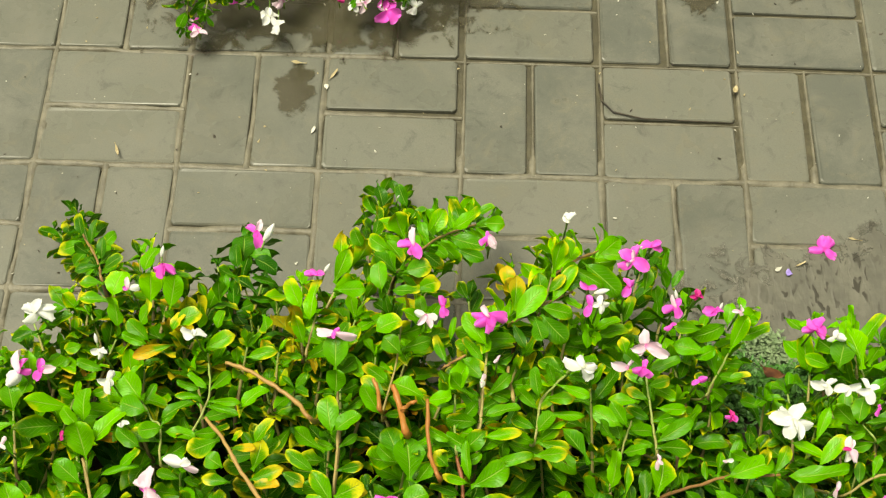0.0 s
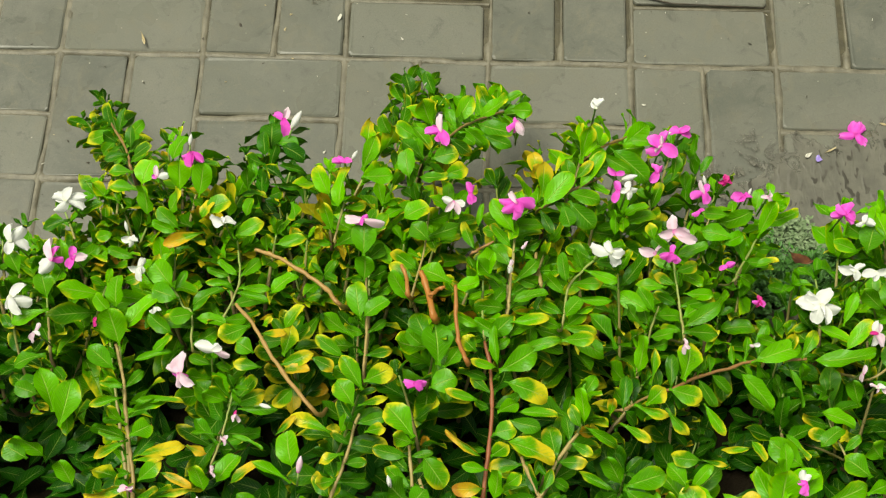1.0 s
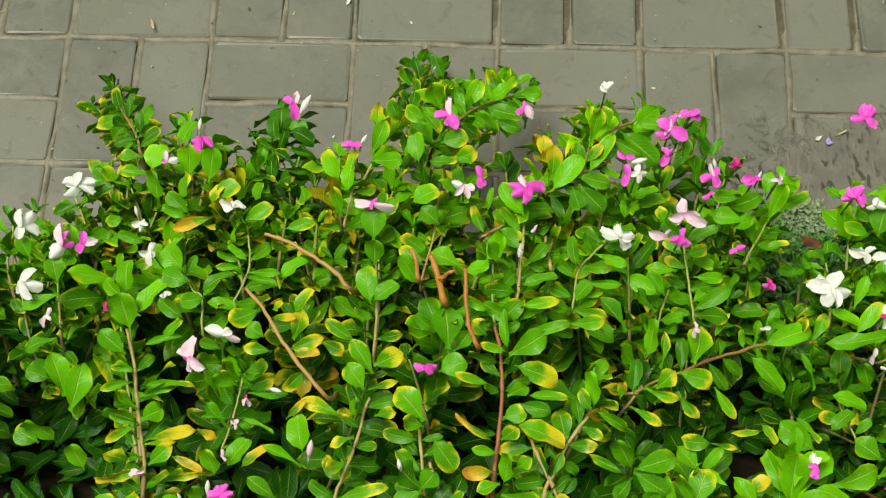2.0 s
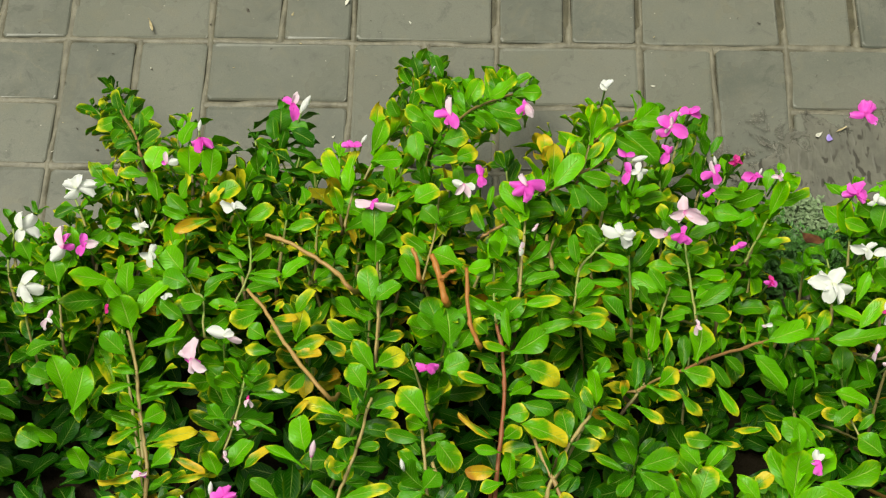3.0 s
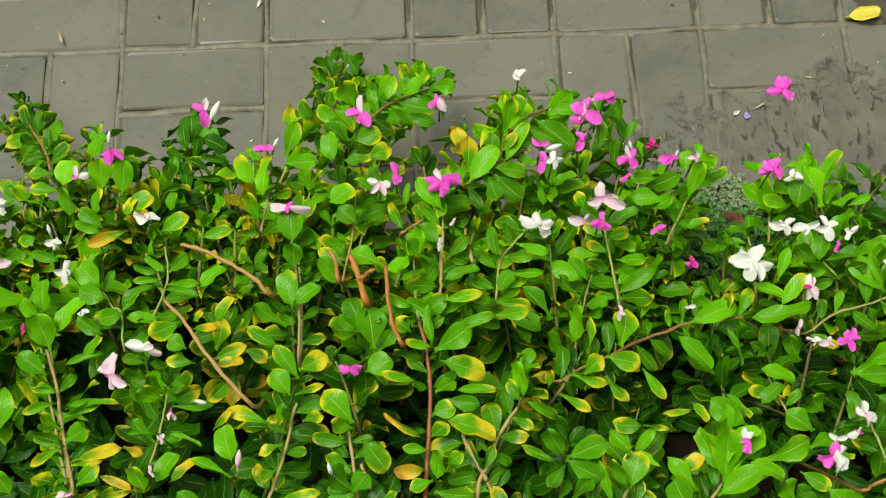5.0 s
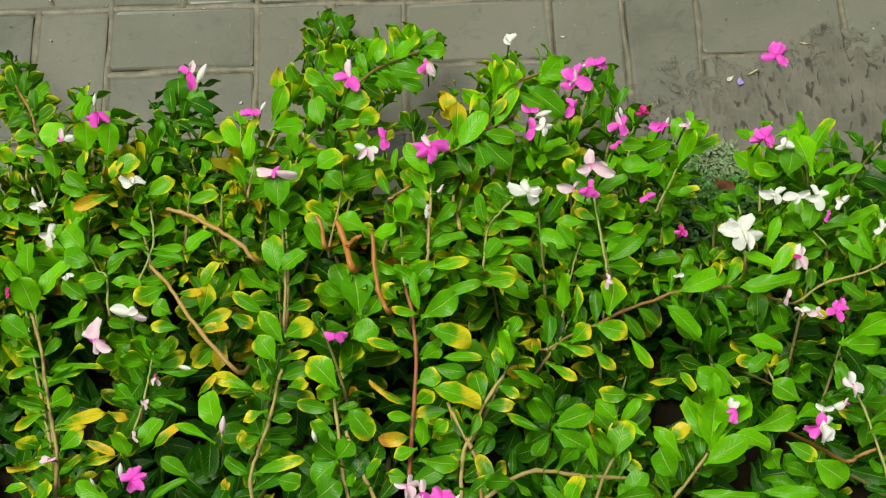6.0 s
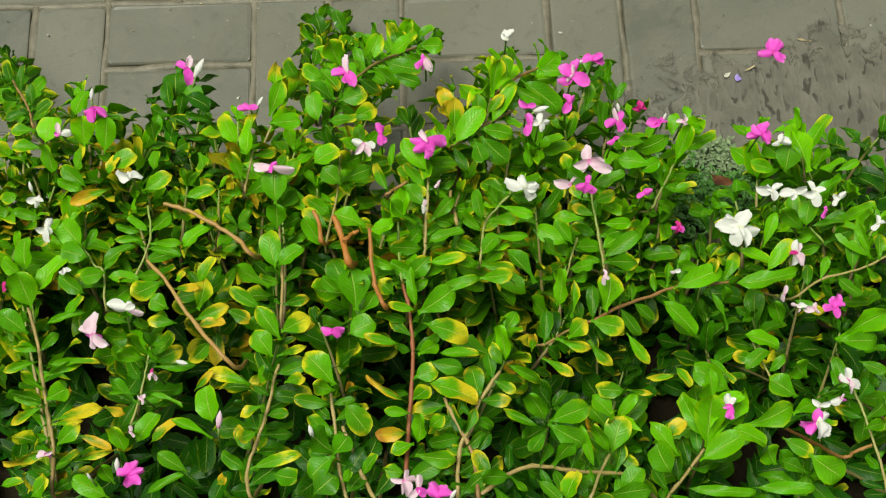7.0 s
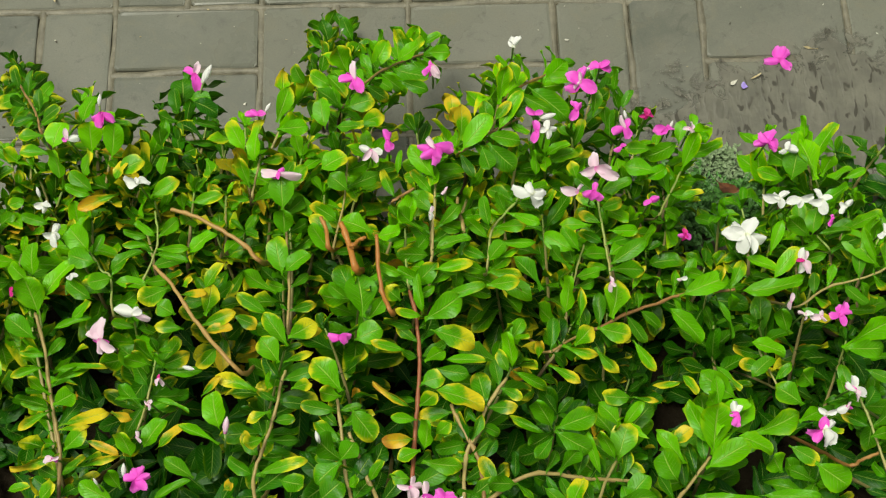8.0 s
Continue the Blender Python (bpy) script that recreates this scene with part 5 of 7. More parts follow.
limp_flower(plant, rng, (0.407, -0.427, 0.335), ((100, 19, "pale"), (200, 18, "pale"), (250, 14, "pale"), (5, 17, "pale"), (335, 26, "pale")))
limp_flower(plant, rng, (0.439, -0.391, 0.314), ((30, 9, "magenta"), (200, 10, "magenta")))
limp_flower(plant, rng, (0.402, -0.456, 0.339), ((200, 13, "magenta"), (340, 14, "magenta"), (100, 12, "magenta"), (270, 12, "magenta")))
limp_flower(plant, rng, (0.383, -0.461, 0.351), ((180, 18, "pale"), (30, 13, "pale")))
limp_flower(plant, rng, (0.334, -0.472, 0.375), ((150, 23, "white"), (0, 15, "white"), (25, 13, "white"), (282, 21, "white"), (110, 14, "white")))
limp_flower(plant, rng, (0.469, -0.450, 0.298), ((30, 12, "magenta"), (210, 10, "magenta")))
limp_flower(plant, rng, (0.415, -0.557, 0.330), ((270, 12, "pale"), (95, 9, "pale"), (320, 7, "pale")))
flower_bud(plant, rng, (0.348, -0.382, 0.368), (0.364, -0.380, 0.374), "white")
flower_bud(plant, rng, (0.449, -0.354, 0.307), (0.446, -0.346, 0.315), "white")
flower_bud(plant, rng, (0.402, -0.289, 0.302), (0.413, -0.287, 0.307), "white")
fill_shoots(plant, rng, FILL)

rng = random.Random(46)
plant = plant_at(0.59, -0.5, "leafy green periwinkle with white and magenta flowers, wet with rain")
shoot(plant, rng, (0.501, -0.420, 0.185), (0.542, -0.325, 0.216), tone=0.74, yellow=0.11, leaf=0.056)
shoot(plant, rng, (0.645, -0.400, 0.164), (0.635, -0.337, 0.198), tone=0.54, yellow=0.05, leaf=0.06)
shoot(plant, rng, (0.680, -0.410, 0.184), (0.670, -0.342, 0.218), tone=0.84, yellow=0.05, leaf=0.058)
shoot(plant, rng, (0.614, -0.479, 0.050), (0.594, -0.457, 0.199), tone=0.44, yellow=0.07)
shoot(plant, rng, (0.501, -0.499, 0.030), (0.476, -0.467, 0.196), tone=0.34, yellow=0.06)
shoot(plant, rng, (0.641, -0.590, 0.030), (0.597, -0.558, 0.189), tone=0.15, yellow=0.03, leaf=0.056)
shoot(plant, rng, (0.397, -0.459, 0.215), (0.391, -0.401, 0.254), tone=0.39, yellow=0.07, leaf=0.06)
shoot(plant, rng, (0.482, -0.441, 0.170), (0.457, -0.385, 0.215), tone=0.54, yellow=0.07, leaf=0.06)
shoot(plant, rng, (0.509, -0.399, 0.154), (0.501, -0.342, 0.190), tone=0.54, yellow=0.07, leaf=0.06)
shoot(plant, rng, (0.497, -0.433, 0.155), (0.518, -0.374, 0.189), tone=0.74, yellow=0.07, leaf=0.06)
shoot(plant, rng, (0.497, -0.477, 0.155), (0.503, -0.432, 0.190), tone=0.54, yellow=0.07)
shoot(plant, rng, (0.462, -0.495, 0.177), (0.456, -0.442, 0.215), tone=0.74, yellow=0.07)
bare_stem(plant, rng, ((0.563, -0.537, 0.246), (0.507, -0.540, 0.246), (0.473, -0.554, 0.256), (0.435, -0.573, 0.277), (0.397, -0.598, 0.302)), 0.0024, 0.55, 0.1, 0.5, 0.6)
bare_stem(plant, rng, ((0.578, -0.597, 0.246), (0.586, -0.623, 0.246), (0.595, -0.650, 0.246)), 0.0015, 0, 0, 0.7, 0.9)
bare_stem(plant, rng, ((0.516, -0.391, 0.246), (0.495, -0.427, 0.249), (0.483, -0.450, 0.253)), 0.0017, 0, 0, 0.75, 0.95)
bare_stem(plant, rng, ((0.660, -0.473, 0.246), (0.673, -0.494, 0.246)), 0.0015, 0, 0, 0.8, 1)
top_leaf(plant, rng, (0.515, -0.393, 0.254), (0.534, -0.356, 0.281), 0.86, 0.02, 0, 0.7)
top_leaf(plant, rng, (0.514, -0.362, 0.258), (0.516, -0.342, 0.277), 1.05, 0.02, 0, 0.6)
top_leaf(plant, rng, (0.512, -0.364, 0.271), (0.478, -0.389, 0.271), 1.08, 0, 0, 0.35)
top_leaf(plant, rng, (0.522, -0.353, 0.263), (0.550, -0.360, 0.272), 0.76, 0, 0, 0.25)
top_leaf(plant, rng, (0.666, -0.409, 0.254), (0.655, -0.370, 0.281), 1.57, 0, 0, 0.75)
top_leaf(plant, rng, (0.672, -0.407, 0.258), (0.680, -0.388, 0.277), 1.44, 0.04, 0, 0.6)
top_leaf(plant, rng, (0.651, -0.378, 0.259), (0.644, -0.361, 0.276), 1.41, 0, 0, 0.65)
top_leaf(plant, rng, (0.638, -0.410, 0.257), (0.642, -0.387, 0.278), 1.96, 0, 0, 0.35)
top_leaf(plant, rng, (0.638, -0.393, 0.260), (0.609, -0.382, 0.275), 1.35, 0, 0, 0.35)
top_leaf(plant, rng, (0.627, -0.410, 0.261), (0.600, -0.405, 0.274), 1.29, 0.08, 0, 0.4)
top_leaf(plant, rng, (0.498, -0.547, 0.258), (0.550, -0.530, 0.277), 0.88, 0.02, 0, 0.6)
top_leaf(plant, rng, (0.559, -0.545, 0.262), (0.630, -0.549, 0.273), 0.72, 0.02, 0, 0.6)
top_leaf(plant, rng, (0.533, -0.553, 0.271), (0.556, -0.595, 0.264), 0.55, 0, 0, 0.4)
top_leaf(plant, rng, (0.570, -0.505, 0.265), (0.606, -0.519, 0.270), 0.9, 0, 0, 0.6)
top_leaf(plant, rng, (0.602, -0.531, 0.256), (0.627, -0.502, 0.279), 0.87, 0.02, 0, 0.65)
top_leaf(plant, rng, (0.603, -0.500, 0.256), (0.615, -0.471, 0.279), 0.71, 0.02, 0, 0.6)
top_leaf(plant, rng, (0.612, -0.594, 0.256), (0.602, -0.566, 0.278), 1.2, 0, 0, 0.35)
top_leaf(plant, rng, (0.670, -0.612, 0.255), (0.719, -0.578, 0.280), 0.82, 0, 0, 0.5)
top_leaf(plant, rng, (0.651, -0.482, 0.258), (0.618, -0.460, 0.277), 1.02, 0, 0, 0.4)
top_leaf(plant, rng, (0.653, -0.479, 0.257), (0.652, -0.455, 0.278), 1.39, 0, 0, 0.45)
top_leaf(plant, rng, (0.655, -0.480, 0.261), (0.691, -0.476, 0.274), 0.56, 0, 0, 0.35)
top_leaf(plant, rng, (0.660, -0.442, 0.260), (0.698, -0.434, 0.275), 0.99, 0.04, 0, 0.35)
top_leaf(plant, rng, (0.507, -0.432, 0.261), (0.531, -0.426, 0.274), 1.03, 0.32, 0.1, 0.5)
top_leaf(plant, rng, (0.532, -0.527, 0.261), (0.500, -0.522, 0.274), 0.79, 0, 0, 0.35)
top_leaf(plant, rng, (0.565, -0.604, 0.264), (0.606, -0.613, 0.271), 1.04, 0, 0, 0.5)
top_leaf(plant, rng, (0.668, -0.614, 0.263), (0.714, -0.618, 0.272), 0.92, 0, 0, 0.45)
top_leaf(plant, rng, (0.524, -0.628, 0.267), (0.552, -0.655, 0.268), 0.6, 0.32, 0, 0.45)
top_leaf(plant, rng, (0.565, -0.644, 0.258), (0.582, -0.622, 0.277), 1.06, 0, 0, 0.4)
limp_flower(plant, rng, (0.496, -0.358, 0.288), ((190, 16, "magenta"), (20, 12, "magenta"), (230, 9, "magenta")))
limp_flower(plant, rng, (0.524, -0.356, 0.284), ((60, 12, "pale"), (180, 10, "pale"), (300, 10, "pale")))
limp_flower(plant, rng, (0.505, -0.486, 0.286), ((90, 9, "crimson"), (180, 9, "magenta"), (330, 10, "magenta"), (260, 9, "crimson")))
limp_flower(plant, rng, (0.609, -0.375, 0.286), ((70, 17, "magenta"), (200, 17, "magenta"), (300, 15, "magenta"), (340, 15, "magenta"), (130, 15, "magenta")))
limp_flower(plant, rng, (0.629, -0.384, 0.286), ((340, 14, "white"), (200, 11, "white"), (80, 9, "white")))
limp_flower(plant, rng, (0.613, -0.446, 0.286), ((180, 19, "white"), (30, 15, "white"), (300, 12, "white"), (110, 11, "white")))
limp_flower(plant, rng, (0.636, -0.447, 0.286), ((15, 17, "white"), (195, 17, "white"), (270, 11, "white")))
limp_flower(plant, rng, (0.659, -0.449, 0.286), ((110, 15, "white"), (20, 14, "white"), (290, 17, "white"), (200, 15, "white")))
limp_flower(plant, rng, (0.685, -0.457, 0.286), ((50, 12, "white"), (250, 11, "white"), (170, 9, "white")))
limp_flower(plant, rng, (0.670, -0.470, 0.286), ((280, 12, "magenta"), (100, 7, "magenta")))
limp_flower(plant, rng, (0.572, -0.488, 0.286), ((178, 26, "white"), (128, 21, "white"), (75, 22, "white"), (5, 24, "white"), (300, 22, "white"), (255, 22, "white")))
limp_flower(plant, rng, (0.629, -0.520, 0.286), ((90, 15, "white"), (55, 14, "pale"), (270, 15, "white"), (305, 17, "pale"), (180, 9, "crimson")))
limp_flower(plant, rng, (0.662, -0.583, 0.286), ((60, 17, "magenta"), (180, 14, "magenta"), (300, 14, "magenta"), (0, 14, "magenta"), (110, 14, "magenta")))
limp_flower(plant, rng, (0.642, -0.585, 0.286), ((190, 13, "pale"), (90, 10, "pale"), (330, 8, "pale")))
limp_flower(plant, rng, (0.625, -0.582, 0.286), ((180, 10, "pale"), (20, 10, "white"), (270, 8, "pale")))
limp_flower(plant, rng, (0.612, -0.566, 0.286), ((90, 10, "pale"), (280, 12, "pale")))
limp_flower(plant, rng, (0.497, -0.538, 0.288), ((180, 7, "pale"), (20, 7, "white")))
flower_bud(plant, rng, (0.501, -0.354, 0.284), (0.504, -0.348, 0.291), "white")
fill_shoots(plant, rng, FILL)

rng = random.Random(47)
plant = plant_at(0.78, -0.5, "leafy green periwinkle with a white flower, wet with rain")
shoot(plant, rng, (0.694, -0.475, 0.184), (0.718, -0.424, 0.219), tone=0.49, yellow=0.07)
shoot(plant, rng, (0.698, -0.480, 0.084), (0.647, -0.458, 0.228), tone=0.69, yellow=0.07)
shoot(plant, rng, (0.714, -0.519, 0.184), (0.743, -0.464, 0.218), tone=0.44, yellow=0.03)
shoot(plant, rng, (0.622, -0.435, 0.164), (0.624, -0.375, 0.198), tone=0.39, yellow=0.07, leaf=0.06)
shoot(plant, rng, (0.600, -0.480, 0.163), (0.592, -0.418, 0.199), tone=0.39, yellow=0.07)
shoot(plant, rng, (0.658, -0.502, 0.154), (0.645, -0.437, 0.189), tone=0.39, yellow=0.07)
shoot(plant, rng, (0.692, -0.501, 0.174), (0.685, -0.447, 0.208), tone=0.54, yellow=0.07)
shoot(plant, rng, (0.721, -0.529, 0.164), (0.729, -0.480, 0.198), tone=0.74, yellow=0.03)
shoot(plant, rng, (0.709, -0.425, 0.163), (0.683, -0.381, 0.198), tone=0.74, yellow=0.07, leaf=0.06)
bare_stem(plant, rng, ((0.742, -0.511, 0.246), (0.709, -0.526, 0.246), (0.664, -0.537, 0.246), (0.630, -0.558, 0.246)), 0.0018, 0, 0.05, 0.6, 0.8)
top_leaf(plant, rng, (0.695, -0.412, 0.261), (0.718, -0.407, 0.274), 0.91, 0, 0, 0.4)
top_leaf(plant, rng, (0.721, -0.518, 0.255), (0.686, -0.484, 0.280), 0.92, 0, 0, 0.4)
top_leaf(plant, rng, (0.721, -0.515, 0.256), (0.703, -0.484, 0.279), 0.63, 0, 0, 0.4)
limp_flower(plant, rng, (0.724, -0.489, 0.286), ((100, 11, "white"), (200, 11, "white"), (0, 10, "white")))
fill_shoots(plant, rng, FILL)

rng = random.Random(48)
plant = plant_at(0.97, -0.5, "leafy green periwinkle with glossy green leaves, wet with rain")
fill_shoots(plant, rng, FILL)

rng = random.Random(49)
plant = plant_at(-0.49, -0.74, "leafy green periwinkle with glossy green leaves, wet with rain")
shoot(plant, rng, (-0.444, -0.650, 0.030), (-0.362, -0.621, 0.276), tone=0.21, yellow=0.06, leaf=0.06)
fill_shoots(plant, rng, FILL)

rng = random.Random(50)
plant = plant_at(-0.3, -0.74, "leafy green periwinkle with glossy green leaves, wet with rain")
shoot(plant, rng, (-0.259, -0.466, 0.221), (-0.246, -0.423, 0.256), tone=0.6, yellow=0.14)
shoot(plant, rng, (-0.285, -0.550, 0.221), (-0.289, -0.492, 0.256), tone=0.25, yellow=0.08)
shoot(plant, rng, (-0.285, -0.445, 0.191), (-0.295, -0.403, 0.226), leaf=0.046, tone=0.15, yellow=0.11)
shoot(plant, rng, (-0.227, -0.476, 0.191), (-0.238, -0.434, 0.226), leaf=0.046, tone=0.15, yellow=0.11)
shoot(plant, rng, (-0.327, -0.435, 0.191), (-0.337, -0.393, 0.226), leaf=0.046, tone=0.15, yellow=0.11)
top_leaf(plant, rng, (-0.245, -0.644, 0.311), (-0.253, -0.608, 0.339), 1.26, 0, 0, 0.55)
top_leaf(plant, rng, (-0.237, -0.660, 0.311), (-0.221, -0.622, 0.339), 1.12, 0, 0, 0.6)
top_leaf(plant, rng, (-0.244, -0.695, 0.314), (-0.270, -0.671, 0.336), 1.59, 0, 0, 0.4)
top_leaf(plant, rng, (-0.262, -0.697, 0.318), (-0.283, -0.688, 0.333), 1.87, 0.04, 0, 0.35)
top_leaf(plant, rng, (-0.260, -0.628, 0.319), (-0.283, -0.624, 0.332), 1.44, 0, 0, 0.3)
top_leaf(plant, rng, (-0.212, -0.724, 0.315), (-0.223, -0.701, 0.336), 1.47, 0, 0, 0.4)
fill_shoots(plant, rng, FILL)

rng = random.Random(51)
plant = plant_at(-0.11, -0.74, "yellow-edged green periwinkle with magenta and pale pink flowers, wet with rain")
shoot(plant, rng, (-0.110, -0.647, 0.117), (-0.057, -0.616, 0.318), tone=0.18, yellow=0.08, leaf=0.05, gap=0.03)
shoot(plant, rng, (-0.103, -0.447, 0.233), (-0.116, -0.387, 0.266), tone=0.4, yellow=0.41, leaf=0.06)
shoot(plant, rng, (-0.157, -0.491, 0.233), (-0.147, -0.443, 0.270), tone=0.39, yellow=0.24)
shoot(plant, rng, (-0.081, -0.492, 0.238), (-0.090, -0.449, 0.271), tone=0.39, yellow=0.14)
shoot(plant, rng, (-0.043, -0.473, 0.245), (-0.033, -0.418, 0.281), tone=0.39, yellow=0.14)
shoot(plant, rng, (-0.120, -0.419, 0.210), (-0.104, -0.379, 0.248), leaf=0.046, tone=0.05, yellow=0.08)
shoot(plant, rng, (-0.061, -0.421, 0.211), (-0.065, -0.386, 0.246), leaf=0.046, tone=0.05, yellow=0.08)
shoot(plant, rng, (-0.161, -0.748, 0.253), (-0.194, -0.552, 0.281), leaf=0.052, gap=0.034, tone=0.4, yellow=0.20, thick=0.0026)
shoot(plant, rng, (-0.165, -0.728, 0.252), (-0.204, -0.553, 0.280), leaf=0.052, gap=0.034, tone=0.4, yellow=0.15, thick=0.0026)
top_leaf(plant, rng, (-0.161, -0.648, 0.330), (-0.117, -0.638, 0.345), 0.58, 0.24, 0, 0.45)
top_leaf(plant, rng, (-0.163, -0.660, 0.323), (-0.187, -0.648, 0.338), 0.73, 0.08, 0, 0.4)
top_leaf(plant, rng, (-0.158, -0.672, 0.328), (-0.131, -0.663, 0.343), 1.47, 0, 0, 0.35)
top_leaf(plant, rng, (-0.159, -0.676, 0.325), (-0.188, -0.674, 0.336), 0.62, 0.04, 0, 0.4)
top_leaf(plant, rng, (-0.158, -0.678, 0.329), (-0.193, -0.697, 0.332), 0.47, 0.44, 0.2, 0.5)
top_leaf(plant, rng, (-0.148, -0.695, 0.333), (-0.092, -0.686, 0.349), 0.5, 0.48, 0.3, 0.5)
top_leaf(plant, rng, (-0.149, -0.700, 0.334), (-0.118, -0.700, 0.345), 0.61, 0.48, 0.2, 0.5)
top_leaf(plant, rng, (-0.095, -0.686, 0.345), (-0.078, -0.698, 0.351), 0.98, 0.56, 0.6, 0.3)
top_leaf(plant, rng, (-0.147, -0.723, 0.330), (-0.195, -0.746, 0.331), 0.44, 0.52, 0.4, 0.5)
top_leaf(plant, rng, (-0.143, -0.720, 0.331), (-0.122, -0.708, 0.347), 1.23, 0.16, 0, 0.4)
top_leaf(plant, rng, (-0.140, -0.741, 0.336), (-0.084, -0.734, 0.350), 0.31, 0.4, 0.3, 0.4)
top_leaf(plant, rng, (-0.121, -0.713, 0.342), (-0.087, -0.728, 0.347), 0.65, 0.52, 0.7, 0.2)
top_leaf(plant, rng, (-0.082, -0.763, 0.338), (-0.096, -0.746, 0.355), 1.22, 0, 0, 0.35)
top_leaf(plant, rng, (-0.073, -0.733, 0.340), (-0.079, -0.709, 0.360), 1.75, 0, 0, 0.4)
top_leaf(plant, rng, (-0.062, -0.725, 0.343), (-0.046, -0.701, 0.364), 1.3, 0, 0, 0.35)
top_leaf(plant, rng, (-0.048, -0.727, 0.348), (-0.024, -0.708, 0.366), 0.77, 0.44, 0.5, 0.3)
top_leaf(plant, rng, (-0.087, -0.776, 0.336), (-0.119, -0.761, 0.353), 1.23, 0, 0, 0.45)
top_leaf(plant, rng, (-0.059, -0.638, 0.343), (-0.085, -0.632, 0.356), 1.12, 0, 0, 0.4)
top_leaf(plant, rng, (-0.045, -0.643, 0.347), (-0.046, -0.628, 0.364), 1.42, 0, 0, 0.35)
top_leaf(plant, rng, (-0.045, -0.649, 0.354), (-0.007, -0.653, 0.364), 0.62, 0, 0, 0.3)
top_leaf(plant, rng, (-0.060, -0.675, 0.344), (-0.097, -0.671, 0.356), 0.32, 0.08, 0, 0.3)
top_leaf(plant, rng, (-0.052, -0.678, 0.353), (-0.017, -0.687, 0.361), 0.52, 0.08, 0, 0.3)
top_leaf(plant, rng, (-0.050, -0.778, 0.350), (-0.016, -0.762, 0.368), 0.58, 0, 0, 0.4)
top_leaf(plant, rng, (-0.167, -0.771, 0.326), (-0.142, -0.757, 0.343), 1.48, 0.24, 0, 0.45)
top_leaf(plant, rng, (-0.198, -0.758, 0.323), (-0.177, -0.755, 0.335), 1.03, 0.16, 0, 0.4)
limp_flower(plant, rng, (-0.059, -0.761, 0.370), ((60, 14, "magenta"), (120, 14, "magenta"), (200, 14, "magenta"), (260, 14, "magenta"), (320, 14, "magenta"), (20, 14, "magenta")))
limp_flower(plant, rng, (-0.147, -0.735, 0.353), ((180, 12, "pale"), (300, 8, "magenta"), (20, 8, "pale")))
limp_flower(plant, rng, (-0.043, -0.663, 0.374), ((90, 7, "crimson"), (300, 10, "pale"), (240, 8, "pale")))
limp_flower(plant, rng, (-0.053, -0.687, 0.370), ((60, 7, "pale"), (150, 7, "pale"), (270, 7, "pale")))
limp_flower(plant, rng, (-0.063, -0.720, 0.368), ((110, 8, "pale"), (300, 8, "pale")))
flower_bud(plant, rng, (-0.074, -0.757, 0.365), (-0.073, -0.746, 0.374), "white")
flower_bud(plant, rng, (-0.100, -0.763, 0.360), (-0.103, -0.758, 0.366), "white")
fill_shoots(plant, rng, FILL)

rng = random.Random(52)
plant = plant_at(0.08, -0.74, "yellow-edged green periwinkle with tan woody stems, wet with rain")
shoot(plant, rng, (-0.004, -0.693, 0.030), (0.075, -0.623, 0.334), tone=0.18, yellow=0.18, gap=0.03)
shoot(plant, rng, (0.111, -0.736, 0.127), (0.129, -0.715, 0.294), tone=0.05, yellow=0.01, leaf=0.056)
shoot(plant, rng, (0.111, -0.471, 0.259), (0.112, -0.431, 0.294), tone=0.54, yellow=0.14)
shoot(plant, rng, (0.135, -0.470, 0.250), (0.148, -0.425, 0.284), tone=0.54, yellow=0.24)
shoot(plant, rng, (-0.013, -0.484, 0.229), (0.009, -0.442, 0.265), leaf=0.046, tone=0.29, yellow=0.24)
shoot(plant, rng, (0.043, -0.471, 0.219), (0.045, -0.425, 0.255), leaf=0.046, tone=0.29, yellow=0.14)
shoot(plant, rng, (0.090, -0.498, 0.230), (0.097, -0.452, 0.265), leaf=0.046, tone=0.19, yellow=0.37)
shoot(plant, rng, (0.075, -0.580, 0.280), (0.076, -0.470, 0.315), leaf=0.05, gap=0.034, tone=0.49, yellow=0.15)
shoot(plant, rng, (0.089, -0.399, 0.220), (0.078, -0.365, 0.255), leaf=0.05, gap=0.022, tone=0.12, yellow=0.14)
bare_stem(plant, rng, ((0.077, -0.646, 0.340), (0.072, -0.667, 0.340), (0.065, -0.699, 0.340), (0.055, -0.730, 0.340), (0.047, -0.758, 0.340), (0.053, -0.782, 0.340)), 0.0023, 0.05, 0.1, 0.5, 0.8)
bare_stem(plant, rng, ((0.130, -0.679, 0.340), (0.134, -0.716, 0.340), (0.139, -0.761, 0.340), (0.147, -0.789, 0.340)), 0.0024, 0, 0.1, 0.5, 0.65)
bare_stem(plant, rng, ((0.141, -0.713, 0.340), (0.152, -0.739, 0.340), (0.163, -0.768, 0.340), (0.175, -0.790, 0.340)), 0.0028, 0, 0.15, 0.5, 0.65)
top_leaf(plant, rng, (0.015, -0.710, 0.353), (0.005, -0.682, 0.375), 1.58, 0, 0, 0.5)
top_leaf(plant, rng, (0.015, -0.725, 0.355), (-0.020, -0.707, 0.373), 0.46, 0.04, 0, 0.45)
top_leaf(plant, rng, (0.060, -0.721, 0.361), (0.039, -0.732, 0.367), 1.32, 0.4, 0.1, 0.35)
top_leaf(plant, rng, (0.066, -0.695, 0.360), (0.043, -0.702, 0.368), 0.89, 0.4, 0.1, 0.35)
top_leaf(plant, rng, (0.052, -0.756, 0.356), (0.099, -0.747, 0.371), 0.66, 0.28, 0, 0.4)
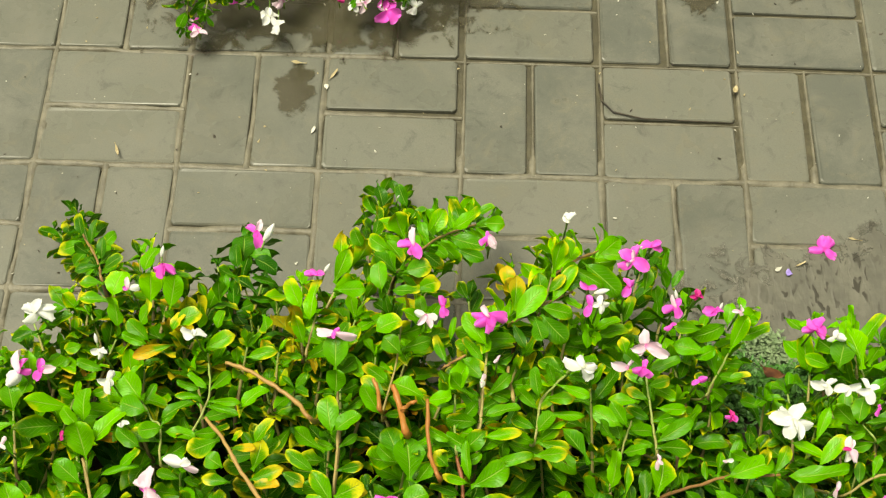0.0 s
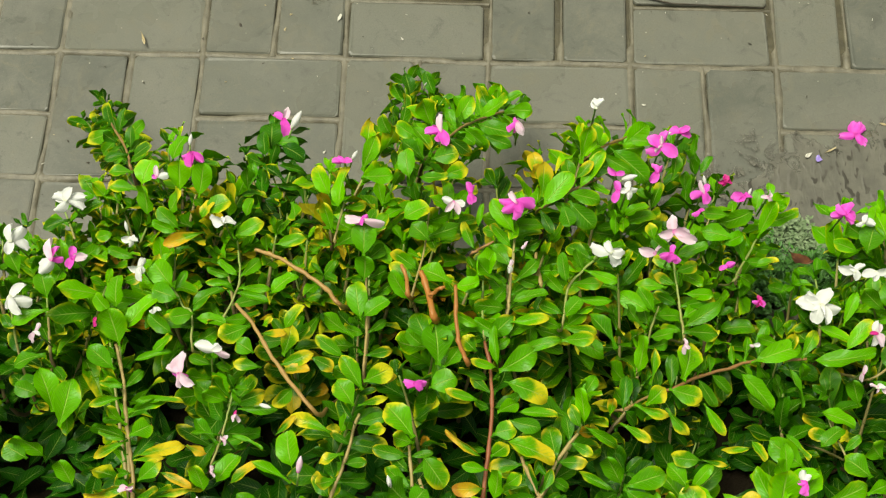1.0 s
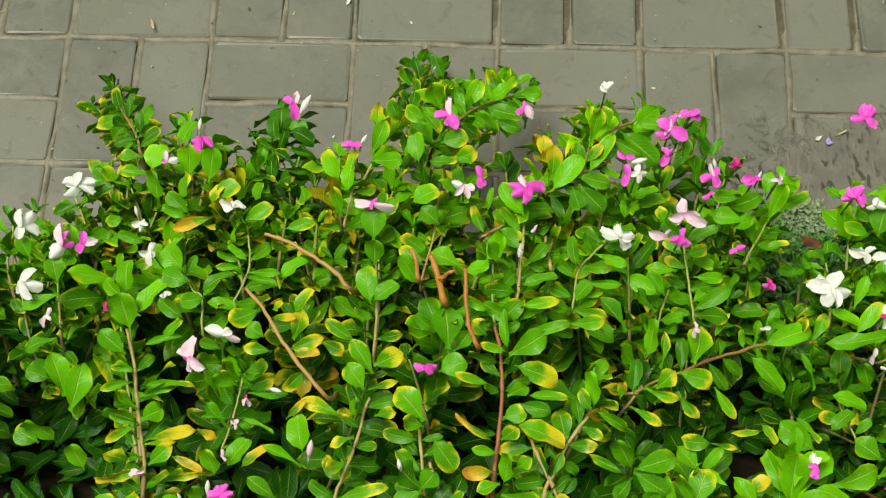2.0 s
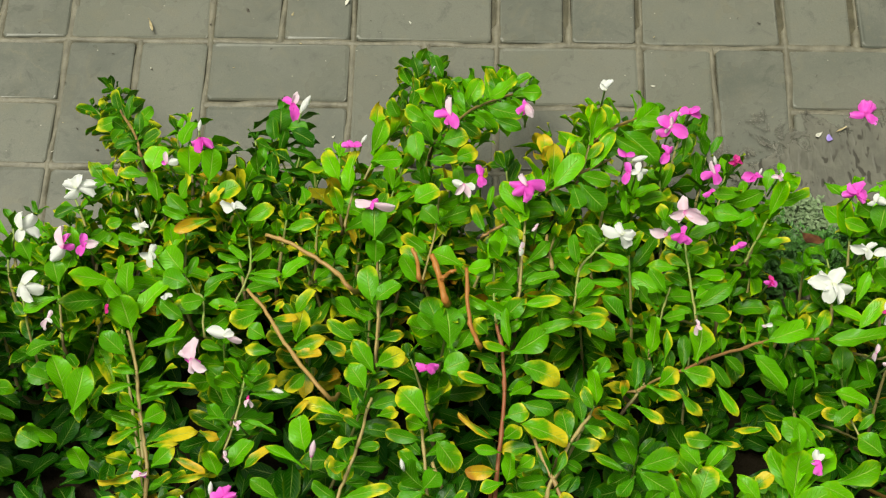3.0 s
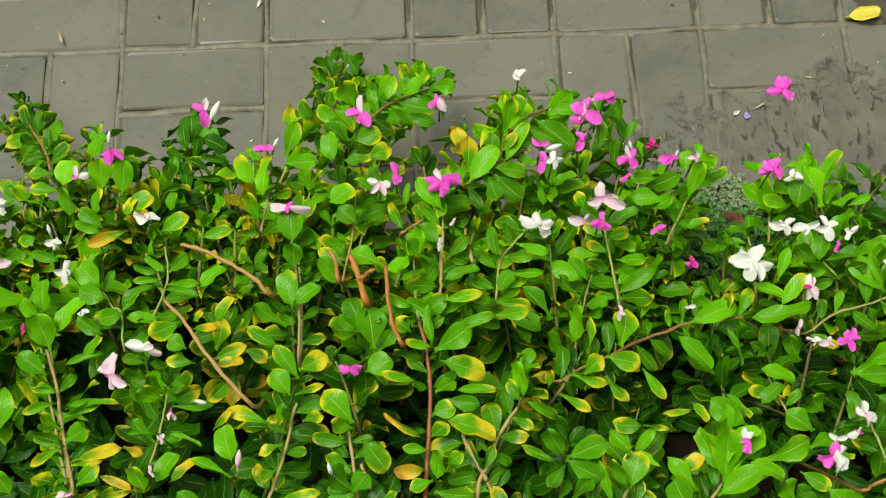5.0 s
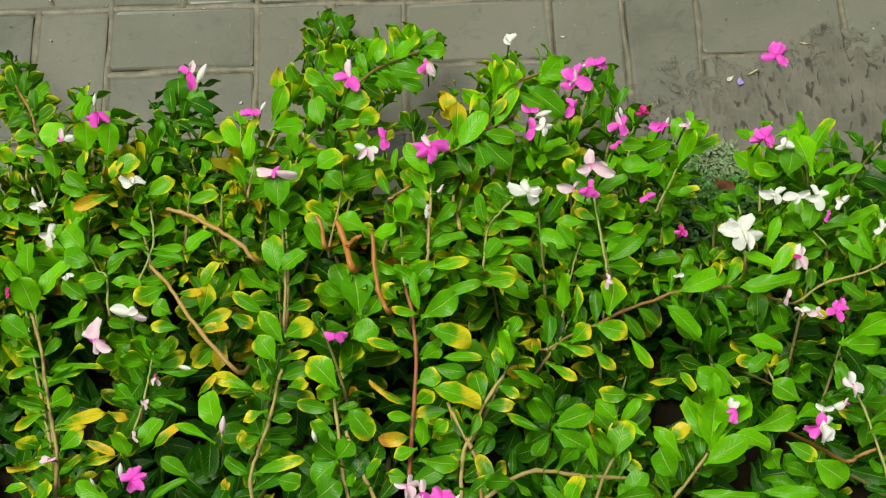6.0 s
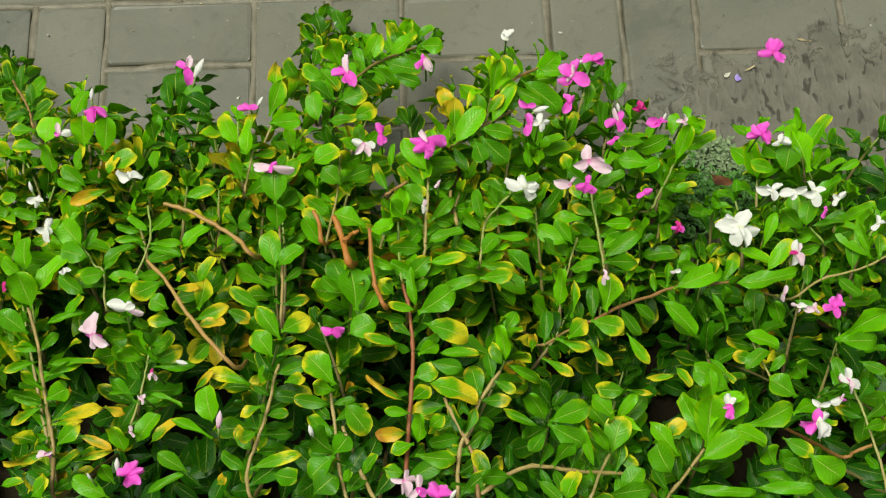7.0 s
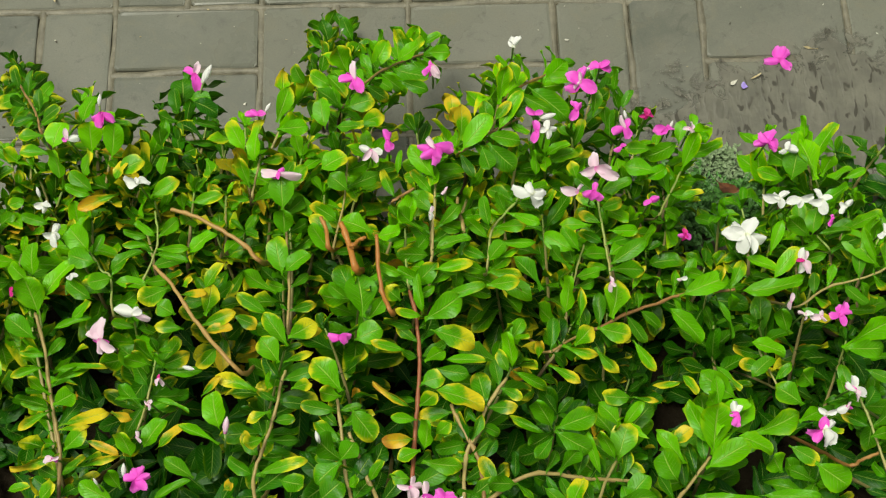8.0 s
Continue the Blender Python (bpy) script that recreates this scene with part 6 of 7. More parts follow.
top_leaf(plant, rng, (0.051, -0.672, 0.356), (0.013, -0.658, 0.372), 0.68, 0.4, 0.1, 0.4)
top_leaf(plant, rng, (-0.004, -0.676, 0.356), (0.014, -0.663, 0.372), 0.71, 0.56, 0.5, 0.3)
top_leaf(plant, rng, (0.072, -0.643, 0.355), (0.058, -0.623, 0.373), 1.56, 0.08, 0, 0.4)
top_leaf(plant, rng, (0.077, -0.643, 0.357), (0.105, -0.639, 0.371), 0.69, 0.4, 0, 0.4)
top_leaf(plant, rng, (0.060, -0.672, 0.355), (0.073, -0.656, 0.373), 1.24, 0, 0, 0.35)
top_leaf(plant, rng, (0.085, -0.671, 0.358), (0.108, -0.668, 0.370), 1.08, 0.4, 0.1, 0.35)
top_leaf(plant, rng, (0.074, -0.763, 0.361), (0.103, -0.774, 0.367), 1.56, 0, 0, 0.2)
top_leaf(plant, rng, (0.021, -0.771, 0.357), (0.036, -0.765, 0.371), 1.31, 0.64, 0.6, 0.3)
top_leaf(plant, rng, (-0.009, -0.757, 0.352), (-0.033, -0.742, 0.369), 1.13, 0, 0, 0.25)
top_leaf(plant, rng, (0.134, -0.674, 0.353), (0.112, -0.646, 0.375), 1.34, 0.16, 0, 0.4)
top_leaf(plant, rng, (0.135, -0.681, 0.358), (0.110, -0.679, 0.370), 1.36, 0.12, 0, 0.4)
top_leaf(plant, rng, (0.144, -0.695, 0.365), (0.168, -0.725, 0.363), 1.34, 0.2, 0, 0.4)
top_leaf(plant, rng, (0.135, -0.744, 0.356), (0.106, -0.730, 0.372), 1.67, 0, 0, 0.2)
top_leaf(plant, rng, (0.135, -0.748, 0.362), (0.109, -0.765, 0.366), 1.55, 0, 0, 0.2)
top_leaf(plant, rng, (0.134, -0.744, 0.357), (0.147, -0.735, 0.371), 2.05, 0, 0, 0.25)
top_leaf(plant, rng, (0.161, -0.767, 0.355), (0.172, -0.751, 0.373), 0.98, 0.04, 0, 0.4)
top_leaf(plant, rng, (0.141, -0.772, 0.357), (0.157, -0.765, 0.371), 1.28, 0.08, 0, 0.3)
top_leaf(plant, rng, (0.114, -0.783, 0.356), (0.132, -0.772, 0.372), 2.09, 0, 0, 0.25)
flower_bud(plant, rng, (0.024, -0.721, 0.379), (0.027, -0.707, 0.389), "pale")
flower_bud(plant, rng, (0.115, -0.733, 0.379), (0.112, -0.723, 0.387), "white")
fill_shoots(plant, rng, FILL)

rng = random.Random(53)
plant = plant_at(0.27, -0.74, "yellow-edged green periwinkle with magenta and pale pink flowers, wet with rain")
shoot(plant, rng, (0.347, -0.618, 0.233), (0.379, -0.573, 0.249), leaf=0.04, tone=0.2, yellow=0.33)
shoot(plant, rng, (0.272, -0.669, 0.153), (0.306, -0.618, 0.332), tone=0.35, yellow=0.12, leaf=0.056, gap=0.03, bare=0.2)
shoot(plant, rng, (0.169, -0.523, 0.269), (0.192, -0.473, 0.305), tone=0.74, yellow=0.15)
shoot(plant, rng, (0.320, -0.426, 0.255), (0.329, -0.384, 0.287), tone=0.39, yellow=0.07, leaf=0.06)
shoot(plant, rng, (0.210, -0.482, 0.239), (0.211, -0.436, 0.275), leaf=0.046, tone=0.19, yellow=0.37)
shoot(plant, rng, (0.320, -0.432, 0.225), (0.300, -0.400, 0.264), leaf=0.046, tone=0.5, yellow=0.14)
shoot(plant, rng, (0.335, -0.498, 0.219), (0.349, -0.449, 0.248), leaf=0.046, tone=0.44, yellow=0.31)
shoot(plant, rng, (0.227, -0.532, 0.280), (0.235, -0.408, 0.315), leaf=0.048, gap=0.036, tone=0.6, yellow=0.17)
shoot(plant, rng, (0.259, -0.724, 0.280), (0.307, -0.641, 0.312), leaf=0.046, gap=0.045, tone=0.21, yellow=0.06)
bare_stem(plant, rng, ((0.243, -0.687, 0.340), (0.253, -0.711, 0.340), (0.266, -0.737, 0.340), (0.272, -0.760, 0.340), (0.273, -0.794, 0.340)), 0.0028, 0.1, 0.2, 0.4, 0.6)
bare_stem(plant, rng, ((0.300, -0.660, 0.340), (0.279, -0.691, 0.340), (0.266, -0.720, 0.340), (0.256, -0.743, 0.340), (0.252, -0.793, 0.340)), 0.0026, 0, 0.1, 0.55, 0.7)
top_leaf(plant, rng, (0.306, -0.656, 0.352), (0.304, -0.622, 0.376), 0.94, 0, 0, 0.5)
top_leaf(plant, rng, (0.215, -0.737, 0.352), (0.226, -0.708, 0.375), 1.22, 0, 0, 0.45)
top_leaf(plant, rng, (0.214, -0.669, 0.358), (0.233, -0.666, 0.370), 1.81, 0.08, 0, 0.45)
top_leaf(plant, rng, (0.212, -0.692, 0.357), (0.227, -0.686, 0.371), 1.75, 0.16, 0, 0.4)
top_leaf(plant, rng, (0.224, -0.677, 0.361), (0.277, -0.689, 0.367), 0.96, 0.52, 0.25, 0.4)
top_leaf(plant, rng, (0.206, -0.694, 0.355), (0.167, -0.676, 0.373), 0.44, 0.6, 0.6, 0.4)
top_leaf(plant, rng, (0.206, -0.726, 0.360), (0.177, -0.731, 0.368), 1.31, 0.68, 0.7, 0.3)
top_leaf(plant, rng, (0.236, -0.646, 0.359), (0.276, -0.648, 0.369), 0.68, 0.08, 0, 0.45)
top_leaf(plant, rng, (0.229, -0.655, 0.360), (0.259, -0.665, 0.367), 1.21, 0.04, 0, 0.25)
top_leaf(plant, rng, (0.209, -0.707, 0.359), (0.186, -0.706, 0.369), 1.03, 0.08, 0, 0.4)
top_leaf(plant, rng, (0.212, -0.738, 0.360), (0.191, -0.745, 0.368), 1.54, 0.08, 0, 0.35)
top_leaf(plant, rng, (0.213, -0.749, 0.361), (0.250, -0.760, 0.367), 0.89, 0.12, 0, 0.45)
top_leaf(plant, rng, (0.202, -0.766, 0.359), (0.186, -0.766, 0.369), 1.63, 0.16, 0, 0.45)
top_leaf(plant, rng, (0.227, -0.721, 0.358), (0.240, -0.717, 0.370), 1.65, 0.2, 0, 0.5)
top_leaf(plant, rng, (0.305, -0.659, 0.359), (0.345, -0.681, 0.362), 0.66, 0.12, 0, 0.5)
top_leaf(plant, rng, (0.302, -0.660, 0.356), (0.291, -0.645, 0.372), 1.01, 0.08, 0, 0.45)
top_leaf(plant, rng, (0.332, -0.644, 0.350), (0.336, -0.627, 0.368), 1.01, 0.4, 0.6, 0.4)
top_leaf(plant, rng, (0.343, -0.650, 0.346), (0.375, -0.669, 0.350), 0.61, 0.4, 0.3, 0.4)
top_leaf(plant, rng, (0.343, -0.716, 0.345), (0.327, -0.686, 0.369), 1.26, 0, 0, 0.3)
top_leaf(plant, rng, (0.346, -0.713, 0.335), (0.387, -0.702, 0.351), 1.13, 0, 0, 0.3)
top_leaf(plant, rng, (0.345, -0.718, 0.346), (0.378, -0.742, 0.347), 1.1, 0, 0, 0.3)
top_leaf(plant, rng, (0.337, -0.724, 0.354), (0.299, -0.709, 0.370), 0.58, 0, 0, 0.2)
top_leaf(plant, rng, (0.342, -0.727, 0.358), (0.325, -0.751, 0.359), 1.04, 0, 0, 0.15)
top_leaf(plant, rng, (0.358, -0.794, 0.336), (0.363, -0.771, 0.356), 1.61, 0.36, 0.1, 0.5)
top_leaf(plant, rng, (0.329, -0.775, 0.354), (0.352, -0.795, 0.357), 0.95, 0, 0, 0.3)
top_leaf(plant, rng, (0.306, -0.774, 0.358), (0.274, -0.772, 0.370), 1.12, 0, 0, 0.2)
limp_flower(plant, rng, (0.202, -0.779, 0.381), ((90, 12, "pale"), (180, 14, "pale"), (0, 15, "pale"), (260, 16, "pale"), (305, 16, "pale")))
limp_flower(plant, rng, (0.215, -0.787, 0.381), ((100, 14, "pale"), (230, 13, "pale"), (330, 12, "magenta")))
limp_flower(plant, rng, (0.234, -0.795, 0.381), ((120, 16, "magenta"), (60, 16, "magenta"), (0, 15, "magenta"), (180, 15, "magenta")))
flower_bud(plant, rng, (0.245, -0.797, 0.379), (0.251, -0.790, 0.386), "white")
fill_shoots(plant, rng, FILL)

rng = random.Random(54)
plant = plant_at(0.46, -0.74, "leafy green periwinkle with white and magenta flowers, wet with rain")
shoot(plant, rng, (0.534, -0.716, 0.030), (0.528, -0.676, 0.258), tone=0.51, yellow=0.02, leaf=0.068, gap=0.03)
shoot(plant, rng, (0.426, -0.734, 0.090), (0.419, -0.703, 0.292), tone=0.48, yellow=0.03, leaf=0.066, gap=0.03)
shoot(plant, rng, (0.357, -0.710, 0.030), (0.355, -0.681, 0.273), tone=0.09, yellow=0.01, leaf=0.064, gap=0.035)
shoot(plant, rng, (0.373, -0.579, 0.249), (0.381, -0.524, 0.279), tone=0.74, yellow=0.06)
shoot(plant, rng, (0.436, -0.516, 0.210), (0.421, -0.462, 0.254), leaf=0.046, gap=0.036, tone=0.49, yellow=0.06)
bare_stem(plant, rng, ((0.430, -0.756, 0.281), (0.385, -0.759, 0.309), (0.361, -0.759, 0.323), (0.327, -0.758, 0.337), (0.298, -0.769, 0.340), (0.274, -0.784, 0.340)), 0.0028, 0, 0.15, 0.5, 0.65)
bare_stem(plant, rng, ((0.516, -0.724, 0.246), (0.499, -0.744, 0.247), (0.477, -0.769, 0.254), (0.463, -0.783, 0.261)), 0.0024, 0, 0.1, 0.55, 0.7)
bare_stem(plant, rng, ((0.415, -0.729, 0.289), (0.399, -0.756, 0.300), (0.381, -0.791, 0.312)), 0.0022, 0, 0, 0.6, 0.8)
top_leaf(plant, rng, (0.391, -0.760, 0.320), (0.377, -0.724, 0.345), 0.57, 0, 0, 0.4)
top_leaf(plant, rng, (0.430, -0.675, 0.308), (0.402, -0.678, 0.318), 1.23, 0.28, 0, 0.35)
top_leaf(plant, rng, (0.433, -0.669, 0.290), (0.457, -0.677, 0.298), 0.6, 0.4, 0.2, 0.3)
top_leaf(plant, rng, (0.490, -0.650, 0.276), (0.459, -0.657, 0.284), 0.62, 0.48, 0.1, 0.45)
top_leaf(plant, rng, (0.489, -0.639, 0.270), (0.506, -0.659, 0.272), 1.13, 0.44, 0.1, 0.45)
top_leaf(plant, rng, (0.411, -0.739, 0.301), (0.419, -0.709, 0.325), 1.46, 0.16, 0, 0.6)
top_leaf(plant, rng, (0.408, -0.742, 0.312), (0.391, -0.710, 0.335), 0.75, 0.08, 0, 0.5)
top_leaf(plant, rng, (0.474, -0.715, 0.268), (0.489, -0.702, 0.284), 1.41, 0.64, 0.3, 0.4)
top_leaf(plant, rng, (0.518, -0.724, 0.251), (0.521, -0.673, 0.284), 1.2, 0, 0, 0.6)
top_leaf(plant, rng, (0.508, -0.739, 0.257), (0.550, -0.717, 0.278), 1.26, 0, 0, 0.65)
top_leaf(plant, rng, (0.524, -0.712, 0.253), (0.579, -0.671, 0.282), 0.6, 0.04, 0, 0.65)
top_leaf(plant, rng, (0.518, -0.716, 0.257), (0.489, -0.680, 0.282), 0.75, 0, 0, 0.55)
top_leaf(plant, rng, (0.540, -0.706, 0.264), (0.581, -0.719, 0.270), 1.05, 0, 0, 0.55)
top_leaf(plant, rng, (0.484, -0.736, 0.268), (0.462, -0.706, 0.291), 0.77, 0, 0, 0.5)
top_leaf(plant, rng, (0.475, -0.756, 0.274), (0.455, -0.735, 0.293), 1.77, 0, 0, 0.45)
top_leaf(plant, rng, (0.485, -0.768, 0.264), (0.556, -0.780, 0.271), 0.38, 0, 0, 0.55)
top_leaf(plant, rng, (0.394, -0.785, 0.302), (0.446, -0.774, 0.318), 0.68, 0, 0, 0.35)
top_leaf(plant, rng, (0.548, -0.665, 0.258), (0.512, -0.645, 0.277), 1.25, 0, 0, 0.45)
top_leaf(plant, rng, (0.419, -0.778, 0.295), (0.435, -0.759, 0.314), 1.55, 0, 0, 0.35)
limp_flower(plant, rng, (0.539, -0.688, 0.286), ((100, 13, "white"), (60, 11, "white"), (300, 15, "magenta"), (250, 14, "magenta"), (200, 9, "magenta")))
fill_shoots(plant, rng, FILL)

rng = random.Random(55)
plant = plant_at(0.65, -0.74, "leafy green periwinkle with white and magenta flowers, wet with rain")
shoot(plant, rng, (0.629, -0.767, 0.134), (0.633, -0.746, 0.208), tone=0.24, yellow=0.02, leaf=0.06)
shoot(plant, rng, (0.551, -0.605, 0.153), (0.547, -0.557, 0.188), tone=0.25, yellow=0.03)
bare_stem(plant, rng, ((0.683, -0.665, 0.246), (0.691, -0.696, 0.246), (0.700, -0.745, 0.246), (0.700, -0.775, 0.246)), 0.0020, 0, 0, 0.65, 0.9)
bare_stem(plant, rng, ((0.682, -0.734, 0.284), (0.663, -0.741, 0.284), (0.649, -0.746, 0.284)), 0.0024, 0.1, 0.5, 0.4, 0.5)
top_leaf(plant, rng, (0.559, -0.704, 0.260), (0.612, -0.694, 0.275), 0.87, 0, 0, 0.55)
top_leaf(plant, rng, (0.558, -0.770, 0.262), (0.618, -0.774, 0.272), 0.58, 0.02, 0, 0.5)
top_leaf(plant, rng, (0.620, -0.738, 0.268), (0.653, -0.766, 0.267), 1.44, 0.04, 0, 0.4)
top_leaf(plant, rng, (0.595, -0.719, 0.266), (0.623, -0.738, 0.269), 1.09, 0.2, 0, 0.45)
top_leaf(plant, rng, (0.611, -0.692, 0.259), (0.633, -0.680, 0.276), 1.26, 0, 0, 0.5)
top_leaf(plant, rng, (0.617, -0.674, 0.259), (0.593, -0.657, 0.276), 1.53, 0.04, 0, 0.45)
top_leaf(plant, rng, (0.631, -0.701, 0.264), (0.653, -0.712, 0.271), 1, 0.08, 0, 0.4)
top_leaf(plant, rng, (0.631, -0.653, 0.259), (0.611, -0.639, 0.276), 1.99, 0, 0, 0.4)
top_leaf(plant, rng, (0.687, -0.638, 0.265), (0.713, -0.653, 0.270), 0.91, 0, 0, 0.35)
top_leaf(plant, rng, (0.683, -0.711, 0.261), (0.704, -0.707, 0.274), 1.27, 0, 0, 0.3)
top_leaf(plant, rng, (0.586, -0.746, 0.259), (0.572, -0.731, 0.276), 2.06, 0, 0, 0.4)
limp_flower(plant, rng, (0.628, -0.709, 0.286), ((100, 15, "magenta"), (200, 19, "magenta"), (250, 16, "magenta"), (30, 16, "white"), (320, 20, "white"), (285, 18, "white")))
limp_flower(plant, rng, (0.634, -0.691, 0.286), ((150, 11, "white"), (20, 11, "white"), (250, 8, "white")))
limp_flower(plant, rng, (0.665, -0.666, 0.286), ((85, 15, "white"), (345, 17, "white"), (300, 15, "pale"), (180, 12, "magenta"), (130, 12, "white")))
limp_flower(plant, rng, (0.656, -0.684, 0.286), ((200, 13, "white"), (340, 9, "magenta"), (60, 7, "pale")))
fill_shoots(plant, rng, FILL)

rng = random.Random(56)
plant = plant_at(0.84, -0.74, "leafy green periwinkle with glossy green leaves, wet with rain")
shoot(plant, rng, (0.818, -0.675, 0.030), (0.682, -0.654, 0.208), tone=0.18, yellow=0.03)
fill_shoots(plant, rng, FILL)

rng = random.Random(57)
plant = plant_at(1.03, -0.74, "leafy green periwinkle with glossy green leaves, wet with rain")
fill_shoots(plant, rng, FILL)


# leaves low in the bed, their shade painted in as the darkest green
rng = random.Random(7)
verts, faces, uvs = [], [], []
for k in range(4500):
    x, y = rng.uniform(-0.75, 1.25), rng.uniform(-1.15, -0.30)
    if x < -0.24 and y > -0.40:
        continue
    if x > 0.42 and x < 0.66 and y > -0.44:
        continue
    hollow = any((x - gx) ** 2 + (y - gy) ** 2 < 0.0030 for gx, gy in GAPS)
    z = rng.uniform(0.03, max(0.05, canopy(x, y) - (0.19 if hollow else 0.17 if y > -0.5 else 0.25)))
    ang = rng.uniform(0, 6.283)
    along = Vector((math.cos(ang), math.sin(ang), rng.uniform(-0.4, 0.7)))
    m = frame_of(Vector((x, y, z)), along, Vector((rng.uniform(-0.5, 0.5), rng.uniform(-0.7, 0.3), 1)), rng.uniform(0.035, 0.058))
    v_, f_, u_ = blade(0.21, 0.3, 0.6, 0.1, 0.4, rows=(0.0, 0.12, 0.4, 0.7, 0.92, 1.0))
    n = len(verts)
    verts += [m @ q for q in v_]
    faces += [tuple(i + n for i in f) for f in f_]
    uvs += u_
under = tagged(new("undergrowth", mesh_of("undergrowth", verts, faces, LEAF, uvs)), "leaves low inside the flower bed, coloured dark green for shade", "foliage", kind="stuff")
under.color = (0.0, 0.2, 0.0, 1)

# plants on the far side of the paving
def far_plant(px, shoots, blooms):
    rng = random.Random(int(90 + px * 100))
    plant = tagged(plant_at(px, 0.50, "leafy periwinkle with pink and white flowers overhanging wet paving"), group="periwinkles across the paving")
    for base, tip in shoots:
        shoot(plant, rng, base, tip, leaf=0.046, gap=0.017, yellow=0.1, tone=0.35)
    # taller shoots out of view, added to be mirrored in the wet paving
    for k in range(9):
        x, y, z = px + rng.uniform(-0.16, 0.16), rng.uniform(0.36, 0.62), rng.uniform(0.14, 0.34)
        shoot(plant, rng, (x, y + 0.02, z - 0.10), (x, y, z), leaf=0.05, yellow=0.1, tone=0.25)
    for at, hue, size in blooms:
        turn = rng.uniform(0, 72)
        limp_flower(plant, rng, at, [(turn + 72 * k + rng.uniform(-20, 20), size * rng.uniform(620, 820), rng.choice((hue, hue, hue, "pale"))) for k in range(rng.choice((3, 4, 4, 5)))], Vector((0, 0.03, 0.02)))


far_plant(
    -0.12,
    (((-0.20, 0.31, 0.10), (-0.208, 0.212, 0.05)), ((-0.17, 0.32, 0.11), (-0.18, 0.229, 0.06)), ((-0.10, 0.34, 0.12), (-0.111, 0.256, 0.06)), ((-0.24, 0.38, 0.12), (-0.245, 0.28, 0.08)), ((-0.05, 0.36, 0.12), (-0.06, 0.275, 0.07)), ((-0.14, 0.34, 0.13), (-0.15, 0.25, 0.08))),
    (((-0.189, 0.202, 0.05), "pale", 0.022), ((-0.196, 0.217, 0.05), "magenta", 0.020), ((-0.089, 0.235, 0.05), "white", 0.023), ((-0.075, 0.222, 0.045), "white", 0.019), ((-0.137, 0.262, 0.05), "magenta", 0.024), ((-0.069, 0.265, 0.05), "pale", 0.022)),
)
far_plant(
    0.16,
    (((0.04, 0.35, 0.12), (0.045, 0.275, 0.06)), ((0.08, 0.35, 0.12), (0.085, 0.268, 0.07)), ((0.12, 0.36, 0.12), (0.115, 0.275, 0.06)), ((0.18, 0.38, 0.12), (0.17, 0.30, 0.08))),
    (((0.090, 0.246, 0.055), "magenta", 0.031), ((0.086, 0.266, 0.06), "magenta", 0.022), ((0.055, 0.262, 0.055), "pale", 0.022), ((0.04, 0.262, 0.05), "white", 0.018), ((0.131, 0.262, 0.05), "white", 0.022), ((0.118, 0.268, 0.05), "white", 0.020), ((0.015, 0.27, 0.05), "crimson", 0.014)),
)

# ---- weeds at the edge of the bed ----
def weed(x, y, radius, height, material, label, seed, count, size):
    rng = random.Random(seed)
    ob = new("weed")
    ob.location = (x, y, 0.0)
    tagged(ob, label, "weed", "weeds at the bed's edge")
    verts, faces = [], []
    sv, sf = [], []
    for k in range(count):
        a, r = rng.uniform(0, 6.283), radius * math.sqrt(rng.random())
        tip = Vector((r * math.cos(a), r * math.sin(a) * 0.8, height * rng.uniform(0.35, 1.0) * (1 - 0.5 * (r / radius) ** 2)))
        foot = Vector((tip.x * 0.5, tip.y * 0.5, 0.0))
        v_, f_, u_ = tube([foot, foot.lerp(tip, 0.5) + Vector((0, 0, 0.004)), tip], 0.0009, 0.0005, 4)
        n = len(sv)
        sv += v_
        sf += [tuple(i + n for i in f) for f in f_]
        for j in range(11):
            p = foot.lerp(tip, 0.25 + 0.75 * j / 10)
            b = rng.uniform(0, 6.283)
            m = frame_of(p, Vector((math.cos(b), math.sin(b), rng.uniform(0.1, 0.8))), Vector((0, -0.3, 1)), size * rng.uniform(0.6, 1.2))
            v_, f_, u_ = blade(0.26, 0.3, 0.4, 0, 0, rows=(0.0, 0.5, 1.0))
            n = len(verts)
            verts += [m @ q for q in v_]
            faces += [tuple(i + n for i in f) for f in f_]
    child("stalk_tuft", mesh_of("stalk_tuft", sv, sf, material), ob)
    child("leaf_tuft", mesh_of("leaf_tuft", verts, faces, material), ob)
    return ob


weed(0.612, -0.280, 0.052, 0.036, WEED, "low grey-green feathery weed growing at the paving's edge", 3, 85, 0.0085)
weed(0.555, -0.335, 0.085, 0.07, WEED_DARK, "small dark green weed with fine leaves on soil", 4, 170, 0.009)
weed(0.640, -0.340, 0.060, 0.065, WEED_DARK, "small dark green weed with fine leaves on soil", 5, 110, 0.009)

